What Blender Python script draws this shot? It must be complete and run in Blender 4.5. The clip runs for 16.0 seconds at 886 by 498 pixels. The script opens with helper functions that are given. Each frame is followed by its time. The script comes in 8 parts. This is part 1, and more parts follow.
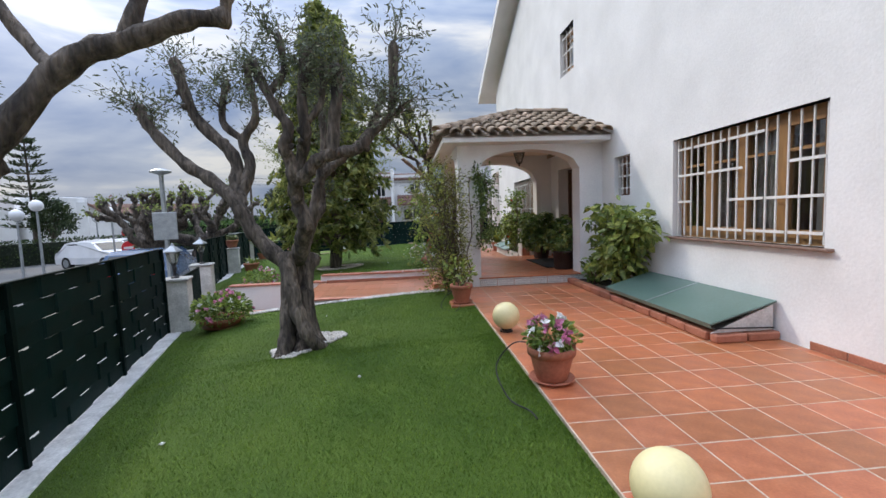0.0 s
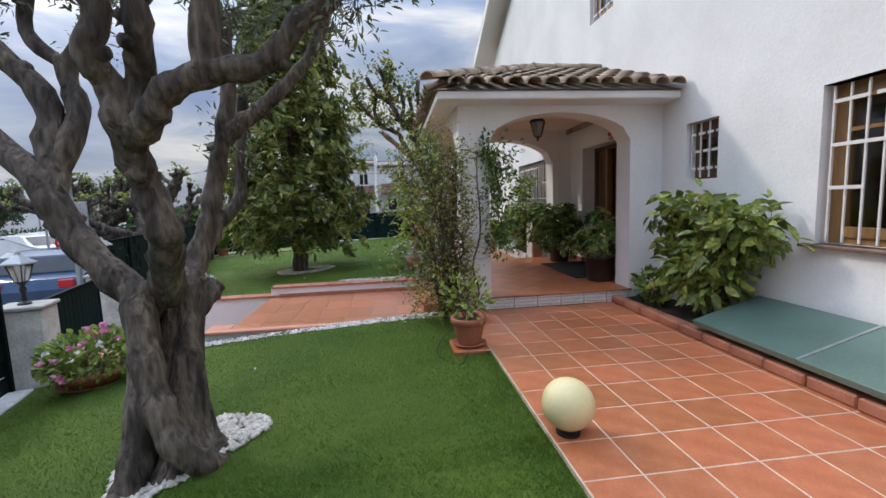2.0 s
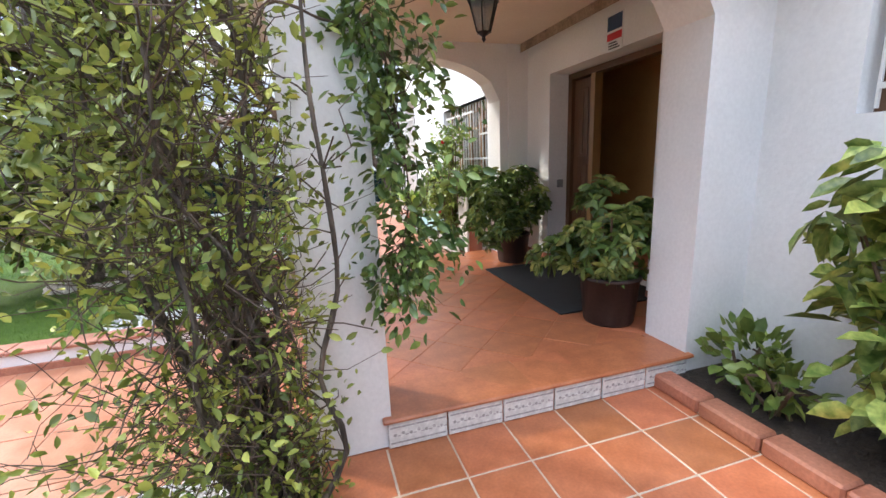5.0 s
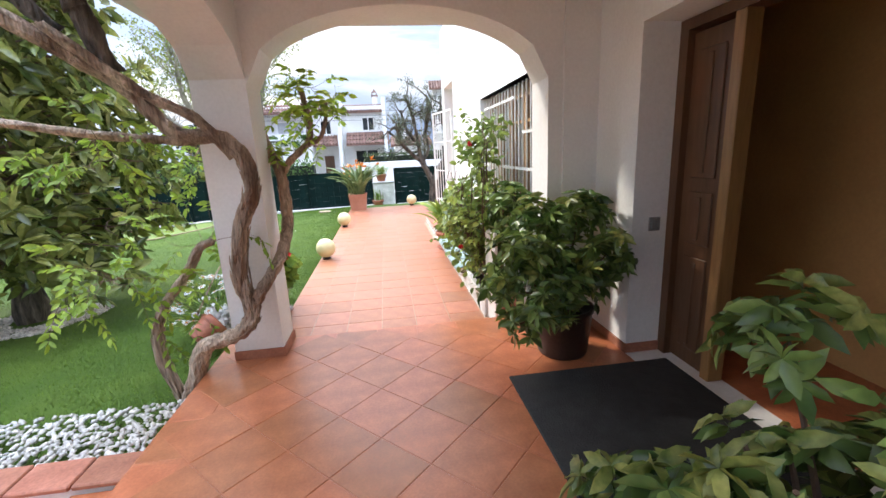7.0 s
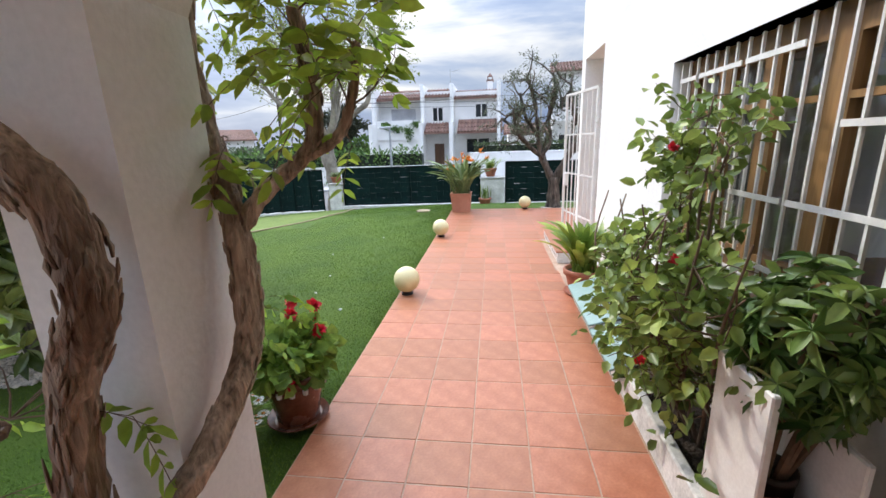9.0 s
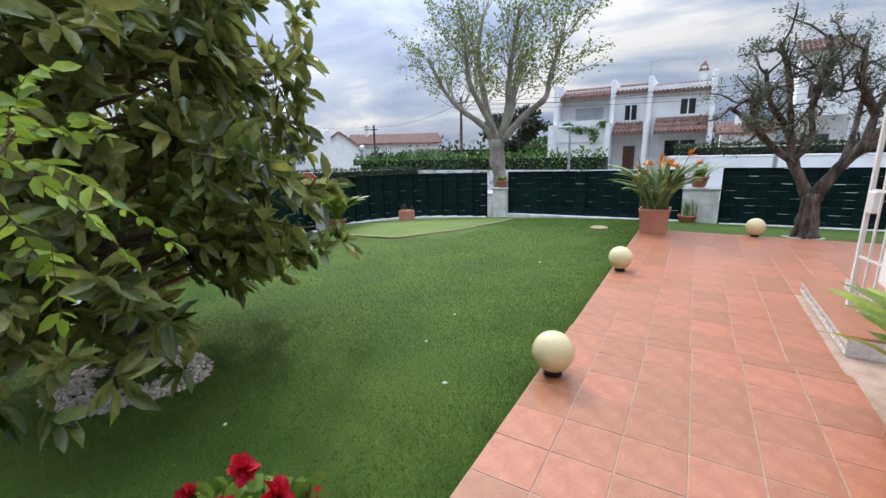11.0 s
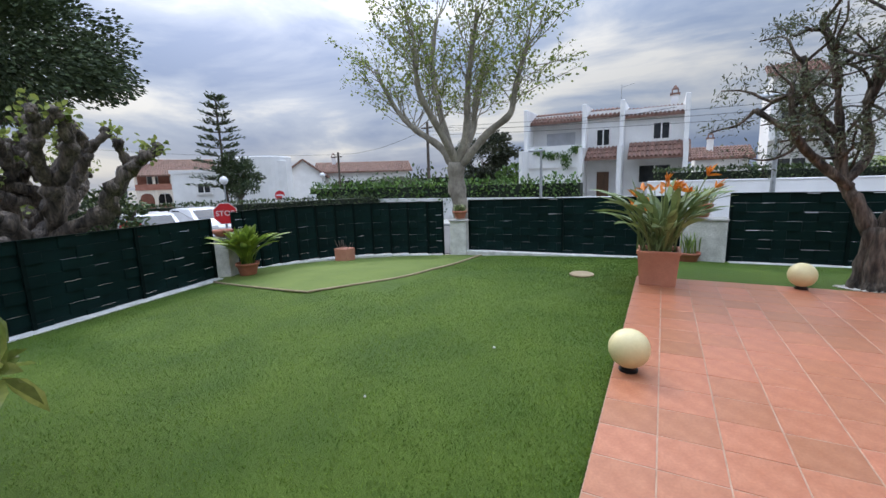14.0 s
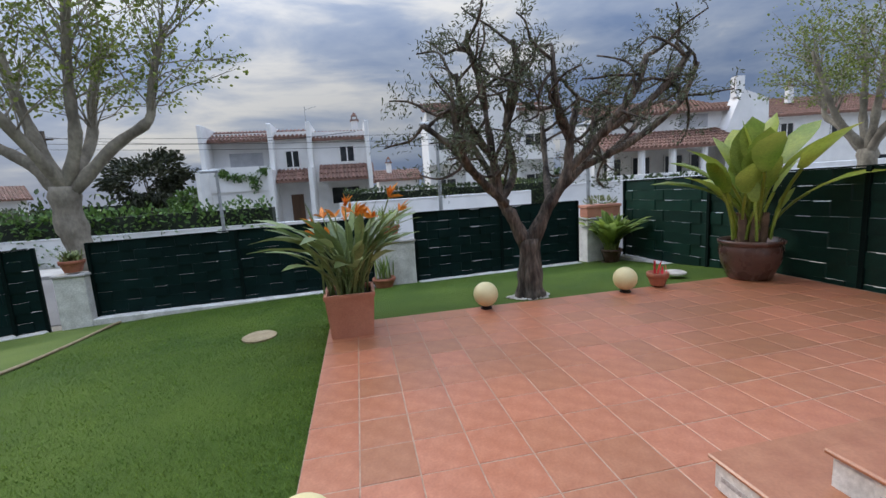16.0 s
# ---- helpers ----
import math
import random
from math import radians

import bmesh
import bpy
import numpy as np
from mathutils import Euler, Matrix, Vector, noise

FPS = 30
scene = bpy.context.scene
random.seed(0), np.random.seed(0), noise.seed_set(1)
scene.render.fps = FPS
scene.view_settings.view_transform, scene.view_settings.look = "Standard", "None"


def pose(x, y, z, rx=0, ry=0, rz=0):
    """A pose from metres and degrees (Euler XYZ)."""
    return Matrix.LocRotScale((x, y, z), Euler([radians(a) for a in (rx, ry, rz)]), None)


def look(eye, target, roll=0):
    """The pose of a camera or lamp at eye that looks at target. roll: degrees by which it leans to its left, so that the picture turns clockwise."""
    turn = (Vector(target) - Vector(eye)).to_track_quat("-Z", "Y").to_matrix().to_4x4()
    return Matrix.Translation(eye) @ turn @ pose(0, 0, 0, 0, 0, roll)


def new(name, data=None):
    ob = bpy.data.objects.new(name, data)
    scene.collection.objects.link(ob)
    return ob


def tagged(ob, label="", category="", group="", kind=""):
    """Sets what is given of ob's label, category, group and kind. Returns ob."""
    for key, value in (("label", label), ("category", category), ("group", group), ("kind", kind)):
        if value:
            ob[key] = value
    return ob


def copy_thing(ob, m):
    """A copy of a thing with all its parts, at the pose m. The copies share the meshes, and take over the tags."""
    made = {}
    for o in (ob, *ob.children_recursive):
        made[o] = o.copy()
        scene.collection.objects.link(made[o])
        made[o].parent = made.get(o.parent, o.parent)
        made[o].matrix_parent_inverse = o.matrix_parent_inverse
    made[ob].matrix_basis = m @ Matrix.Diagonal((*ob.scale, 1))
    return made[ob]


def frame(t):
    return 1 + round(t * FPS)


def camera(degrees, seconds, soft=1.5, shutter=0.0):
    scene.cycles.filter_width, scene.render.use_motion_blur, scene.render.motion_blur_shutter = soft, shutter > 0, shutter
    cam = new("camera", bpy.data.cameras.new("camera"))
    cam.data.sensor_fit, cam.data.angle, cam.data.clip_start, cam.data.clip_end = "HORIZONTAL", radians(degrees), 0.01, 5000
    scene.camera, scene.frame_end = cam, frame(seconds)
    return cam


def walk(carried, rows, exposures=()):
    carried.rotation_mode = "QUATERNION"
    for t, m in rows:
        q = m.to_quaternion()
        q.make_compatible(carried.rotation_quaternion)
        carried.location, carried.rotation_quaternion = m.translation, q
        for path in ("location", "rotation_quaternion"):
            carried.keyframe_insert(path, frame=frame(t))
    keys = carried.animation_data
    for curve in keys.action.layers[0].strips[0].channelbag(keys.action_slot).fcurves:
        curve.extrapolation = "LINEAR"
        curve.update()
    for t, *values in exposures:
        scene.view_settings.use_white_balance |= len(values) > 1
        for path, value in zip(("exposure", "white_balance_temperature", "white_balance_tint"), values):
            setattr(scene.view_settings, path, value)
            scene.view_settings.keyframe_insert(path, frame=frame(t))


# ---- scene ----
PATH = [
    (0, (0.326, 0.843, 1.335), (0.494, 2.829, 1.167), -2.1),
    (0.5, (0.362, 1.388, 1.349), (0.6, 3.366, 1.185), -2.0),
    (1, (0.393, 1.982, 1.334), (0.667, 3.957, 1.168), -2.0),
    (1.5, (0.397, 2.575, 1.347), (0.658, 4.55, 1.162), -2.0),
    (2, (0.422, 3.136, 1.364), (0.656, 5.11, 1.144), -2.0),
    (2.5, (0.467, 3.727, 1.339), (0.695, 5.696, 1.073), -1.9),
    (3, (0.531, 4.26, 1.333), (0.802, 6.216, 1.016), -1.8),
    (3.5, (0.749, 4.817, 1.308), (1.103, 6.751, 0.944), -1.7),
    (4, (0.907, 5.364, 1.336), (1.367, 7.271, 0.95), -1.5),
    (4.5, (1.106, 5.888, 1.359), (1.654, 7.771, 0.964), -1.8),
    (5, (1.365, 6.367, 1.393), (1.934, 8.238, 0.974), -2.3),
    (5.2, (1.471, 6.55, 1.393), (2.034, 8.423, 0.974), -2.8),
    (7.3, (2.516, 8.561, 1.647), (2.69, 10.5, 1.187), -3.4),
    (7.5, (2.536, 8.798, 1.679), (2.66, 10.741, 1.221), -4.0),
    (8, (2.461, 9.332, 1.698), (2.477, 11.279, 1.239), -3.7),
    (8.5, (2.452, 9.864, 1.711), (2.352, 11.805, 1.237), -2.5),
    (9, (2.438, 10.36, 1.707), (2.192, 12.283, 1.213), -1.8),
    (9.5, (2.422, 10.817, 1.707), (1.999, 12.702, 1.19), -0.9),
    (10, (2.437, 11.283, 1.677), (1.791, 13.103, 1.157), -1.9),
    (10.2, (2.403, 11.445, 1.67), (1.675, 13.234, 1.151), -2.1),
    (12.3, (1.86, 13.187, 1.548), (0.609, 14.709, 1.203), -0.9),
    (12.5, (1.814, 13.357, 1.542), (0.554, 14.874, 1.204), -1.1),
    (13, (1.714, 13.784, 1.523), (0.488, 15.328, 1.187), -1.3),
    (13.5, (1.666, 14.205, 1.513), (0.546, 15.827, 1.175), -1.5),
    (14, (1.61, 14.622, 1.5), (0.69, 16.367, 1.169), -1.9),
    (14.5, (1.632, 15.052, 1.515), (0.983, 16.915, 1.19), -2.1),
    (14.9, (1.653, 15.427, 1.529), (1.241, 17.358, 1.208), -2.3),
    (15, (1.659, 15.517, 1.529), (1.309, 17.461, 1.215), -2.5),
    (15.5, (1.683, 15.939, 1.515), (1.68, 17.917, 1.217), -2.9),
    (16, (1.771, 16.381, 1.502), (2.15, 18.323, 1.209), -3.6),
]
cam = camera(93.4, 16.0)
walk(cam, [(t, look(eye, target, roll)) for t, eye, target, roll in PATH],
     exposures=((0, -0.2), (1, -0.25), (2.5, -0.15), (3.5, 0.2), (4.2, 0.6), (5, 0.95), (7.3, 1.1), (8, 0.8), (8.5, 0.6), (9, 0.5), (9.6, 0.32), (10.2, 0.15), (12.5, 0.15), (13.2, 0.05), (14, -0.1), (15, -0.35), (16, -0.4)))

# ---- sky, sun ----
SUN_AZ, SUN_EL = 48.0, 38.0   # degrees to the left of +y, and above the horizon
world = bpy.data.worlds.new("world")
scene.world = world
world.use_nodes = True
wn, wl = world.node_tree.nodes, world.node_tree.links
bg = wn["Background"]
sky = wn.new("ShaderNodeTexSky")
sky.sky_type, sky.sun_disc = "NISHITA", False
sky.sun_elevation, sky.sun_rotation = radians(SUN_EL), radians(-SUN_AZ)
sky.air_density, sky.dust_density = 1.0, 2.0
wc = wn.new("ShaderNodeTexCoord")
wmap = wn.new("ShaderNodeMapping")
wmap.inputs["Scale"].default_value = (1.0, 1.0, 3.6)
wno = wn.new("ShaderNodeTexNoise")
wno.inputs["Scale"].default_value, wno.inputs["Detail"].default_value, wno.inputs["Roughness"].default_value = 2.1, 8.0, 0.55
wno.inputs["Distortion"].default_value = 0.35
wr = wn.new("ShaderNodeValToRGB")
wr.color_ramp.elements[0].position, wr.color_ramp.elements[0].color = 0.38, (1.9, 2.65, 4.4, 1)
wr.color_ramp.elements[1].position, wr.color_ramp.elements[1].color = 0.62, (7.3, 7.3, 7.3, 1)
wmid = wr.color_ramp.elements.new(0.5)
wmid.color = (3.5, 4.15, 5.5, 1)
wmix = wn.new("ShaderNodeMix")
wmix.data_type = "RGBA"
wmix.inputs["Factor"].default_value = 0.9
wl.new(wc.outputs["Generated"], wmap.inputs["Vector"])
wl.new(wmap.outputs["Vector"], wno.inputs["Vector"])
wl.new(wno.outputs["Fac"], wr.inputs["Fac"])
wl.new(sky.outputs["Color"], wmix.inputs[6])
wl.new(wr.outputs["Color"], wmix.inputs[7])
wsep = wn.new("ShaderNodeSeparateXYZ")
wl.new(wc.outputs["Generated"], wsep.inputs[0])
wpow = wn.new("ShaderNodeMath")       # an overcast sky is brightest overhead
wpow.operation = "POWER"
wpow.use_clamp = True
wpow.inputs[1].default_value = 2.6
wl.new(wsep.outputs["Z"], wpow.inputs[0])
wadd = wn.new("ShaderNodeMath")
wadd.operation = "MULTIPLY_ADD"
wadd.inputs[1].default_value, wadd.inputs[2].default_value = 9.5, 1.0
wl.new(wpow.outputs[0], wadd.inputs[0])
wdot = wn.new("ShaderNodeVectorMath")  # thin cloud glows round the sun
wdot.operation = "DOT_PRODUCT"
_a, _e = radians(SUN_AZ), radians(SUN_EL)
wdot.inputs[1].default_value = (-math.sin(_a) * math.cos(_e), math.cos(_a) * math.cos(_e), math.sin(_e))
wl.new(wc.outputs["Generated"], wdot.inputs[0])
wglow = wn.new("ShaderNodeMath")
wglow.operation = "POWER"
wglow.use_clamp = True
wglow.inputs[1].default_value = 7.0
wl.new(wdot.outputs["Value"], wglow.inputs[0])
wsum = wn.new("ShaderNodeMath")
wsum.operation = "MULTIPLY_ADD"
wsum.inputs[1].default_value = 1.0
wl.new(wglow.outputs[0], wsum.inputs[0])
wl.new(wadd.outputs[0], wsum.inputs[2])
wvec = wn.new("ShaderNodeVectorMath")
wvec.operation = "SCALE"
wl.new(wmix.outputs[2], wvec.inputs[0])
wl.new(wsum.outputs[0], wvec.inputs["Scale"])
wl.new(wvec.outputs[0], bg.inputs["Color"])
bg.inputs["Strength"].default_value = 0.089

sun_data = bpy.data.lights.new("sun", "SUN")
sun_data.energy, sun_data.angle, sun_data.color = 1.65, radians(5), (1.0, 0.93, 0.82)
sun = new("sun", sun_data)
_a, _e = radians(SUN_AZ), radians(SUN_EL)
sun.matrix_world = look((-math.sin(_a) * math.cos(_e) * 50, math.cos(_a) * math.cos(_e) * 50, math.sin(_e) * 50), (0, 0, 0))

# ---- materials ----
R = random.Random(7)
NR = np.random.default_rng(11)


def material(name, dark, light, scale=4.0, rough=0.6, bump=0.2, fine=60.0, metal=0.0, stain=0.25, vary=0.0, island=False,
             stretch=(1, 1, 1), through_light=0.0, spec=0.5, depth=0.01):
    m = bpy.data.materials.new(name)
    m.use_nodes = True
    n, l = m.node_tree.nodes, m.node_tree.links
    p = n["Principled BSDF"]
    p.inputs["Metallic"].default_value, p.inputs["Specular IOR Level"].default_value = metal, spec
    co = n.new("ShaderNodeTexCoord")
    mp = n.new("ShaderNodeMapping")
    mp.inputs["Scale"].default_value = stretch
    l.new(co.outputs["Object"], mp.inputs["Vector"])
    big, small = n.new("ShaderNodeTexNoise"), n.new("ShaderNodeTexNoise")
    for node, s, d in ((big, scale, 5.0), (small, fine, 4.0)):
        node.inputs["Scale"].default_value, node.inputs["Detail"].default_value = s, d
        l.new(mp.outputs["Vector"], node.inputs["Vector"])
    ramp = n.new("ShaderNodeMapRange")
    ramp.inputs["From Min"].default_value, ramp.inputs["From Max"].default_value = 0.32, 0.68
    l.new(big.outputs["Fac"], ramp.inputs["Value"])
    mix = n.new("ShaderNodeMix")
    mix.data_type = "RGBA"
    mix.inputs[6].default_value, mix.inputs[7].default_value = (*dark, 1), (*light, 1)
    l.new(ramp.outputs["Result"], mix.inputs["Factor"])
    tint = n.new("ShaderNodeHueSaturation")
    l.new(mix.outputs[2], tint.inputs["Color"])
    val = n.new("ShaderNodeMapRange")
    val.inputs["From Min"].default_value, val.inputs["From Max"].default_value = 0.25, 0.75
    val.inputs["To Min"].default_value, val.inputs["To Max"].default_value = 1 - stain, 1 + stain * 0.5
    l.new(small.outputs["Fac"], val.inputs["Value"])
    if vary:
        if island:
            rnd = n.new("ShaderNodeNewGeometry").outputs["Random Per Island"]
        else:
            rnd = n.new("ShaderNodeObjectInfo").outputs["Random"]
        rv = n.new("ShaderNodeMapRange")
        rv.inputs["To Min"].default_value, rv.inputs["To Max"].default_value = 1 - vary, 1 + vary
        l.new(rnd, rv.inputs["Value"])
        mul = n.new("ShaderNodeMath")
        mul.operation = "MULTIPLY"
        l.new(val.outputs["Result"], mul.inputs[0])
        l.new(rv.outputs["Result"], mul.inputs[1])
        l.new(mul.outputs[0], tint.inputs["Value"])
        hv = n.new("ShaderNodeMapRange")
        hv.inputs["To Min"].default_value, hv.inputs["To Max"].default_value = 0.5 + vary * 0.03, 0.5 - vary * 0.03
        l.new(rnd, hv.inputs["Value"])
        l.new(hv.outputs["Result"], tint.inputs["Hue"])
    else:
        l.new(val.outputs["Result"], tint.inputs["Value"])
    l.new(tint.outputs["Color"], p.inputs["Base Color"])
    rr = n.new("ShaderNodeMapRange")
    rr.inputs["To Min"].default_value, rr.inputs["To Max"].default_value = max(0.03, rough - 0.12), min(1.0, rough + 0.12)
    l.new(big.outputs["Fac"], rr.inputs["Value"])
    l.new(rr.outputs["Result"], p.inputs["Roughness"])
    if bump:
        bp = n.new("ShaderNodeBump")
        bp.inputs["Strength"].default_value, bp.inputs["Distance"].default_value = bump, depth
        l.new(small.outputs["Fac"], bp.inputs["Height"])
        l.new(bp.outputs["Normal"], p.inputs["Normal"])
    if through_light:
        tr = n.new("ShaderNodeBsdfTranslucent")
        l.new(tint.outputs["Color"], tr.inputs["Color"])
        ms = n.new("ShaderNodeMixShader")
        ms.inputs["Fac"].default_value = through_light
        l.new(p.outputs["BSDF"], ms.inputs[1])
        l.new(tr.outputs["BSDF"], ms.inputs[2])
        l.new(ms.outputs["Shader"], n["Material Output"].inputs["Surface"])
    return m


def glass_material(name, tint, rough=0.02):
    m = bpy.data.materials.new(name)
    m.use_nodes = True
    p = m.node_tree.nodes["Principled BSDF"]
    p.inputs["Base Color"].default_value, p.inputs["Roughness"].default_value = (*tint, 1), rough
    p.inputs["Transmission Weight"].default_value = 1.0
    return m


WHITE = material("white_stucco", (0.74, 0.74, 0.73), (0.84, 0.84, 0.83), 1.3, 0.85, 0.35, 45, stain=0.06, depth=0.006)
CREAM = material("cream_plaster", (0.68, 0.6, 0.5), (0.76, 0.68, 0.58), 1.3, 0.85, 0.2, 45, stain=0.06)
OCHRE = material("ochre_hall_paint", (0.48, 0.27, 0.1), (0.58, 0.34, 0.13), 2.0, 0.75, 0.1, 45, stain=0.08)
OLDWHITE = material("weathered_whitewash", (0.5, 0.49, 0.46), (0.74, 0.73, 0.7), 5, 0.85, 0.4, 40, stain=0.2)
CONCRETE = material("grey_concrete", (0.3, 0.29, 0.27), (0.45, 0.44, 0.41), 6, 0.85, 0.4, 70, stain=0.2)
TILE = material("terracotta_tile", (0.36, 0.112, 0.046), (0.5, 0.18, 0.08), 8.0, 0.36, 0.12, 70, stain=0.16, vary=0.15, depth=0.004)
TILE_PALE = material("worn_terracotta_tile", (0.35, 0.125, 0.062), (0.45, 0.19, 0.102), 9.0, 0.36, 0.12, 70, stain=0.14, vary=0.13, depth=0.004)
GROUT = material("pale_grout", (0.36, 0.24, 0.17), (0.48, 0.35, 0.26), 8, 0.9, 0.3, 90)
GROUT_LIGHT = material("light_sandy_grout", (0.46, 0.36, 0.27), (0.6, 0.49, 0.38), 8, 0.9, 0.3, 90, stain=0.2)
BRICKRED = material("red_edging_tile", (0.33, 0.115, 0.065), (0.45, 0.18, 0.11), 7, 0.6, 0.25, 60, vary=0.12)
TURF = material("artificial_turf", (0.06, 0.116, 0.011), (0.102, 0.164, 0.02), 1.1, 0.8, 0.9, 190, stain=0.35, depth=0.02, spec=0.25)
TURF_PALE = material("short_pale_turf", (0.1, 0.145, 0.03), (0.14, 0.187, 0.046), 1.4, 0.85, 0.5, 200, stain=0.2, spec=0.2)
BLADE = material("turf_blade", (0.074, 0.146, 0.013), (0.145, 0.225, 0.03), 3, 0.6, 0, 60, stain=0.1, vary=0.35, island=True, through_light=0.2, spec=0.3)
ROOF = material("weathered_roof_tile", (0.25, 0.185, 0.13), (0.43, 0.33, 0.24), 7, 0.85, 0.5, 45, stain=0.4, vary=0.28)
ROOF_RED = material("red_brown_roof_tile", (0.15, 0.08, 0.06), (0.24, 0.135, 0.1), 3, 0.8, 0.4, 20, stain=0.3, vary=0.2, island=True)
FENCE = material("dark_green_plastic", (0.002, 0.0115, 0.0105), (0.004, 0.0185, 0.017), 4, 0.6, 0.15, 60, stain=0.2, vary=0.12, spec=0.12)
# the fence plastic again, lightened in colour for the run that catches light
FENCE_LIT = material("lit_green_plastic", (0.004, 0.024, 0.017), (0.007, 0.036, 0.026), 4, 0.5, 0.15, 60, stain=0.2, vary=0.25, spec=0.25)
POSTGREEN = material("painted_green_post", (0.0015, 0.007, 0.006), (0.003, 0.011, 0.0095), 6, 0.7, 0.1, 60, spec=0.1)
HATCH = material("green_painted_sheet", (0.088, 0.148, 0.122), (0.125, 0.195, 0.167), 2.2, 0.34, 0.08, 40, stain=0.12)
HATCH_PALE = material("pale_green_sheet", (0.21, 0.31, 0.28), (0.28, 0.38, 0.35), 2.2, 0.35, 0.08, 40, stain=0.12)
WHITEMETAL = material("white_painted_metal", (0.7, 0.69, 0.66), (0.8, 0.79, 0.77), 9, 0.4, 0.08, 70, stain=0.08)
BLACKMETAL = material("black_iron", (0.012, 0.012, 0.013), (0.03, 0.03, 0.03), 8, 0.45, 0.15, 70, metal=0.4)
GREYMETAL = material("galvanised_steel", (0.33, 0.35, 0.36), (0.46, 0.48, 0.49), 8, 0.45, 0.1, 60, metal=0.6)
WOOD = material("varnished_pine", (0.25, 0.135, 0.05), (0.36, 0.2, 0.08), 3, 0.4, 0.15, 40, stretch=(1, 1, 0.15))
DARKWOOD = material("dark_walnut_door", (0.085, 0.04, 0.02), (0.16, 0.078, 0.038), 3, 0.42, 0.2, 40, stretch=(1, 1, 0.12))
BARK = material("olive_bark", (0.03, 0.023, 0.018), (0.21, 0.17, 0.135), 9, 0.95, 1.0, 34, stain=0.75, stretch=(1, 1, 0.22), depth=0.05)
BARK_PALE = material("plane_bark", (0.15, 0.13, 0.1), (0.36, 0.325, 0.26), 3, 0.9, 0.6, 18, stain=0.3, stretch=(1, 1, 0.6), depth=0.02)
BARK_RED = material("peeling_wisteria_bark", (0.2, 0.125, 0.085), (0.68, 0.53, 0.4), 9, 0.95, 1.0, 75, stain=0.6, stretch=(1, 1, 0.09), depth=0.03)
TWIG = material("brown_twig", (0.09, 0.055, 0.035), (0.2, 0.13, 0.085), 6, 0.9, 0.3, 40)
DARKTWIG = material("dark_twig", (0.045, 0.03, 0.022), (0.12, 0.08, 0.055), 6, 0.9, 0.3, 40)
SOIL = material("dark_soil", (0.022, 0.015, 0.011), (0.06, 0.042, 0.03), 9, 0.95, 1.0, 50, depth=0.03)
PEBBLE = material("white_pebble", (0.42, 0.39, 0.35), (0.63, 0.6, 0.55), 8, 0.75, 0.2, 60, vary=0.18, island=True)
PEBBLE_TAN = material("tan_pebble", (0.52, 0.46, 0.4), (0.76, 0.7, 0.62), 8, 0.8, 0.2, 60, vary=0.3, island=True)
POT = material("terracotta_pot", (0.33, 0.105, 0.06), (0.45, 0.17, 0.10), 6, 0.65, 0.25, 50, stain=0.2)
POT_BROWN = material("glazed_brown_pot", (0.07, 0.035, 0.028), (0.125, 0.068, 0.054), 5, 0.28, 0.12, 40)
POT_PLANTER = material("salmon_terracotta", (0.46, 0.19, 0.12), (0.55, 0.25, 0.165), 4, 0.7, 0.25, 60, stain=0.12)
POT_DARK = material("dark_plastic_pot", (0.028, 0.016, 0.013), (0.05, 0.03, 0.024), 5, 0.5, 0.1, 40)
LEAF_GER = material("geranium_leaf", (0.13, 0.25, 0.035), (0.32, 0.44, 0.09), 5, 0.55, 0, 40, vary=0.3, island=True, through_light=0.3)
SEAMTAN = material("tan_turf_seam", (0.3, 0.23, 0.13), (0.42, 0.33, 0.2), 9, 0.9, 0.3, 50)
SILL = material("brown_clay_sill", (0.16, 0.095, 0.07), (0.25, 0.155, 0.115), 6, 0.6, 0.2, 60)
POT_GLAZED = material("red_brown_glaze", (0.12, 0.04, 0.025), (0.22, 0.08, 0.05), 5, 0.25, 0.1, 40)
GLOBE = material("cream_plastic_globe", (0.68, 0.58, 0.30), (0.76, 0.67, 0.38), 2, 0.45, 0.05, 50, stain=0.06)
RUBBER = material("black_rubber", (0.012, 0.012, 0.012), (0.03, 0.03, 0.03), 12, 0.85, 0.5, 90)
ASPHALT = material("asphalt", (0.09, 0.088, 0.085), (0.15, 0.147, 0.14), 0.4, 0.9, 0.3, 30, stain=0.2)
EARTH = material("pale_dry_ground", (0.19, 0.17, 0.13), (0.28, 0.26, 0.21), 0.12, 0.95, 0.2, 8, stain=0.3)
PAVING = material("grey_paving", (0.3, 0.29, 0.27), (0.4, 0.39, 0.36), 1.2, 0.9, 0.25, 25, stain=0.2)
CERAMIC = material("blue_white_ceramic", (0.58, 0.57, 0.54), (0.74, 0.73, 0.69), 30, 0.25, 0.1, 80, stain=0.1)
CERBLUE = material("blue_grey_glaze", (0.34, 0.32, 0.31), (0.48, 0.46, 0.44), 40, 0.25, 0.0, 80)
LEAF_OLIVE = material("olive_leaf", (0.075, 0.095, 0.045), (0.15, 0.175, 0.105), 3, 0.55, 0, 30, vary=0.4, island=True, through_light=0.2)
LEAF_MAG = material("magnolia_leaf", (0.1, 0.15, 0.034), (0.34, 0.36, 0.11), 3, 0.25, 0, 30, vary=0.6, island=True, through_light=0.45)
LEAF_VINE = material("vine_leaf", (0.13, 0.18, 0.03), (0.36, 0.39, 0.085), 3, 0.5, 0, 30, vary=0.6, island=True, through_light=0.25)
LEAF_WIST = material("wisteria_leaf", (0.2, 0.34, 0.035), (0.42, 0.56, 0.08), 3, 0.5, 0, 30, vary=0.35, island=True, through_light=0.4)
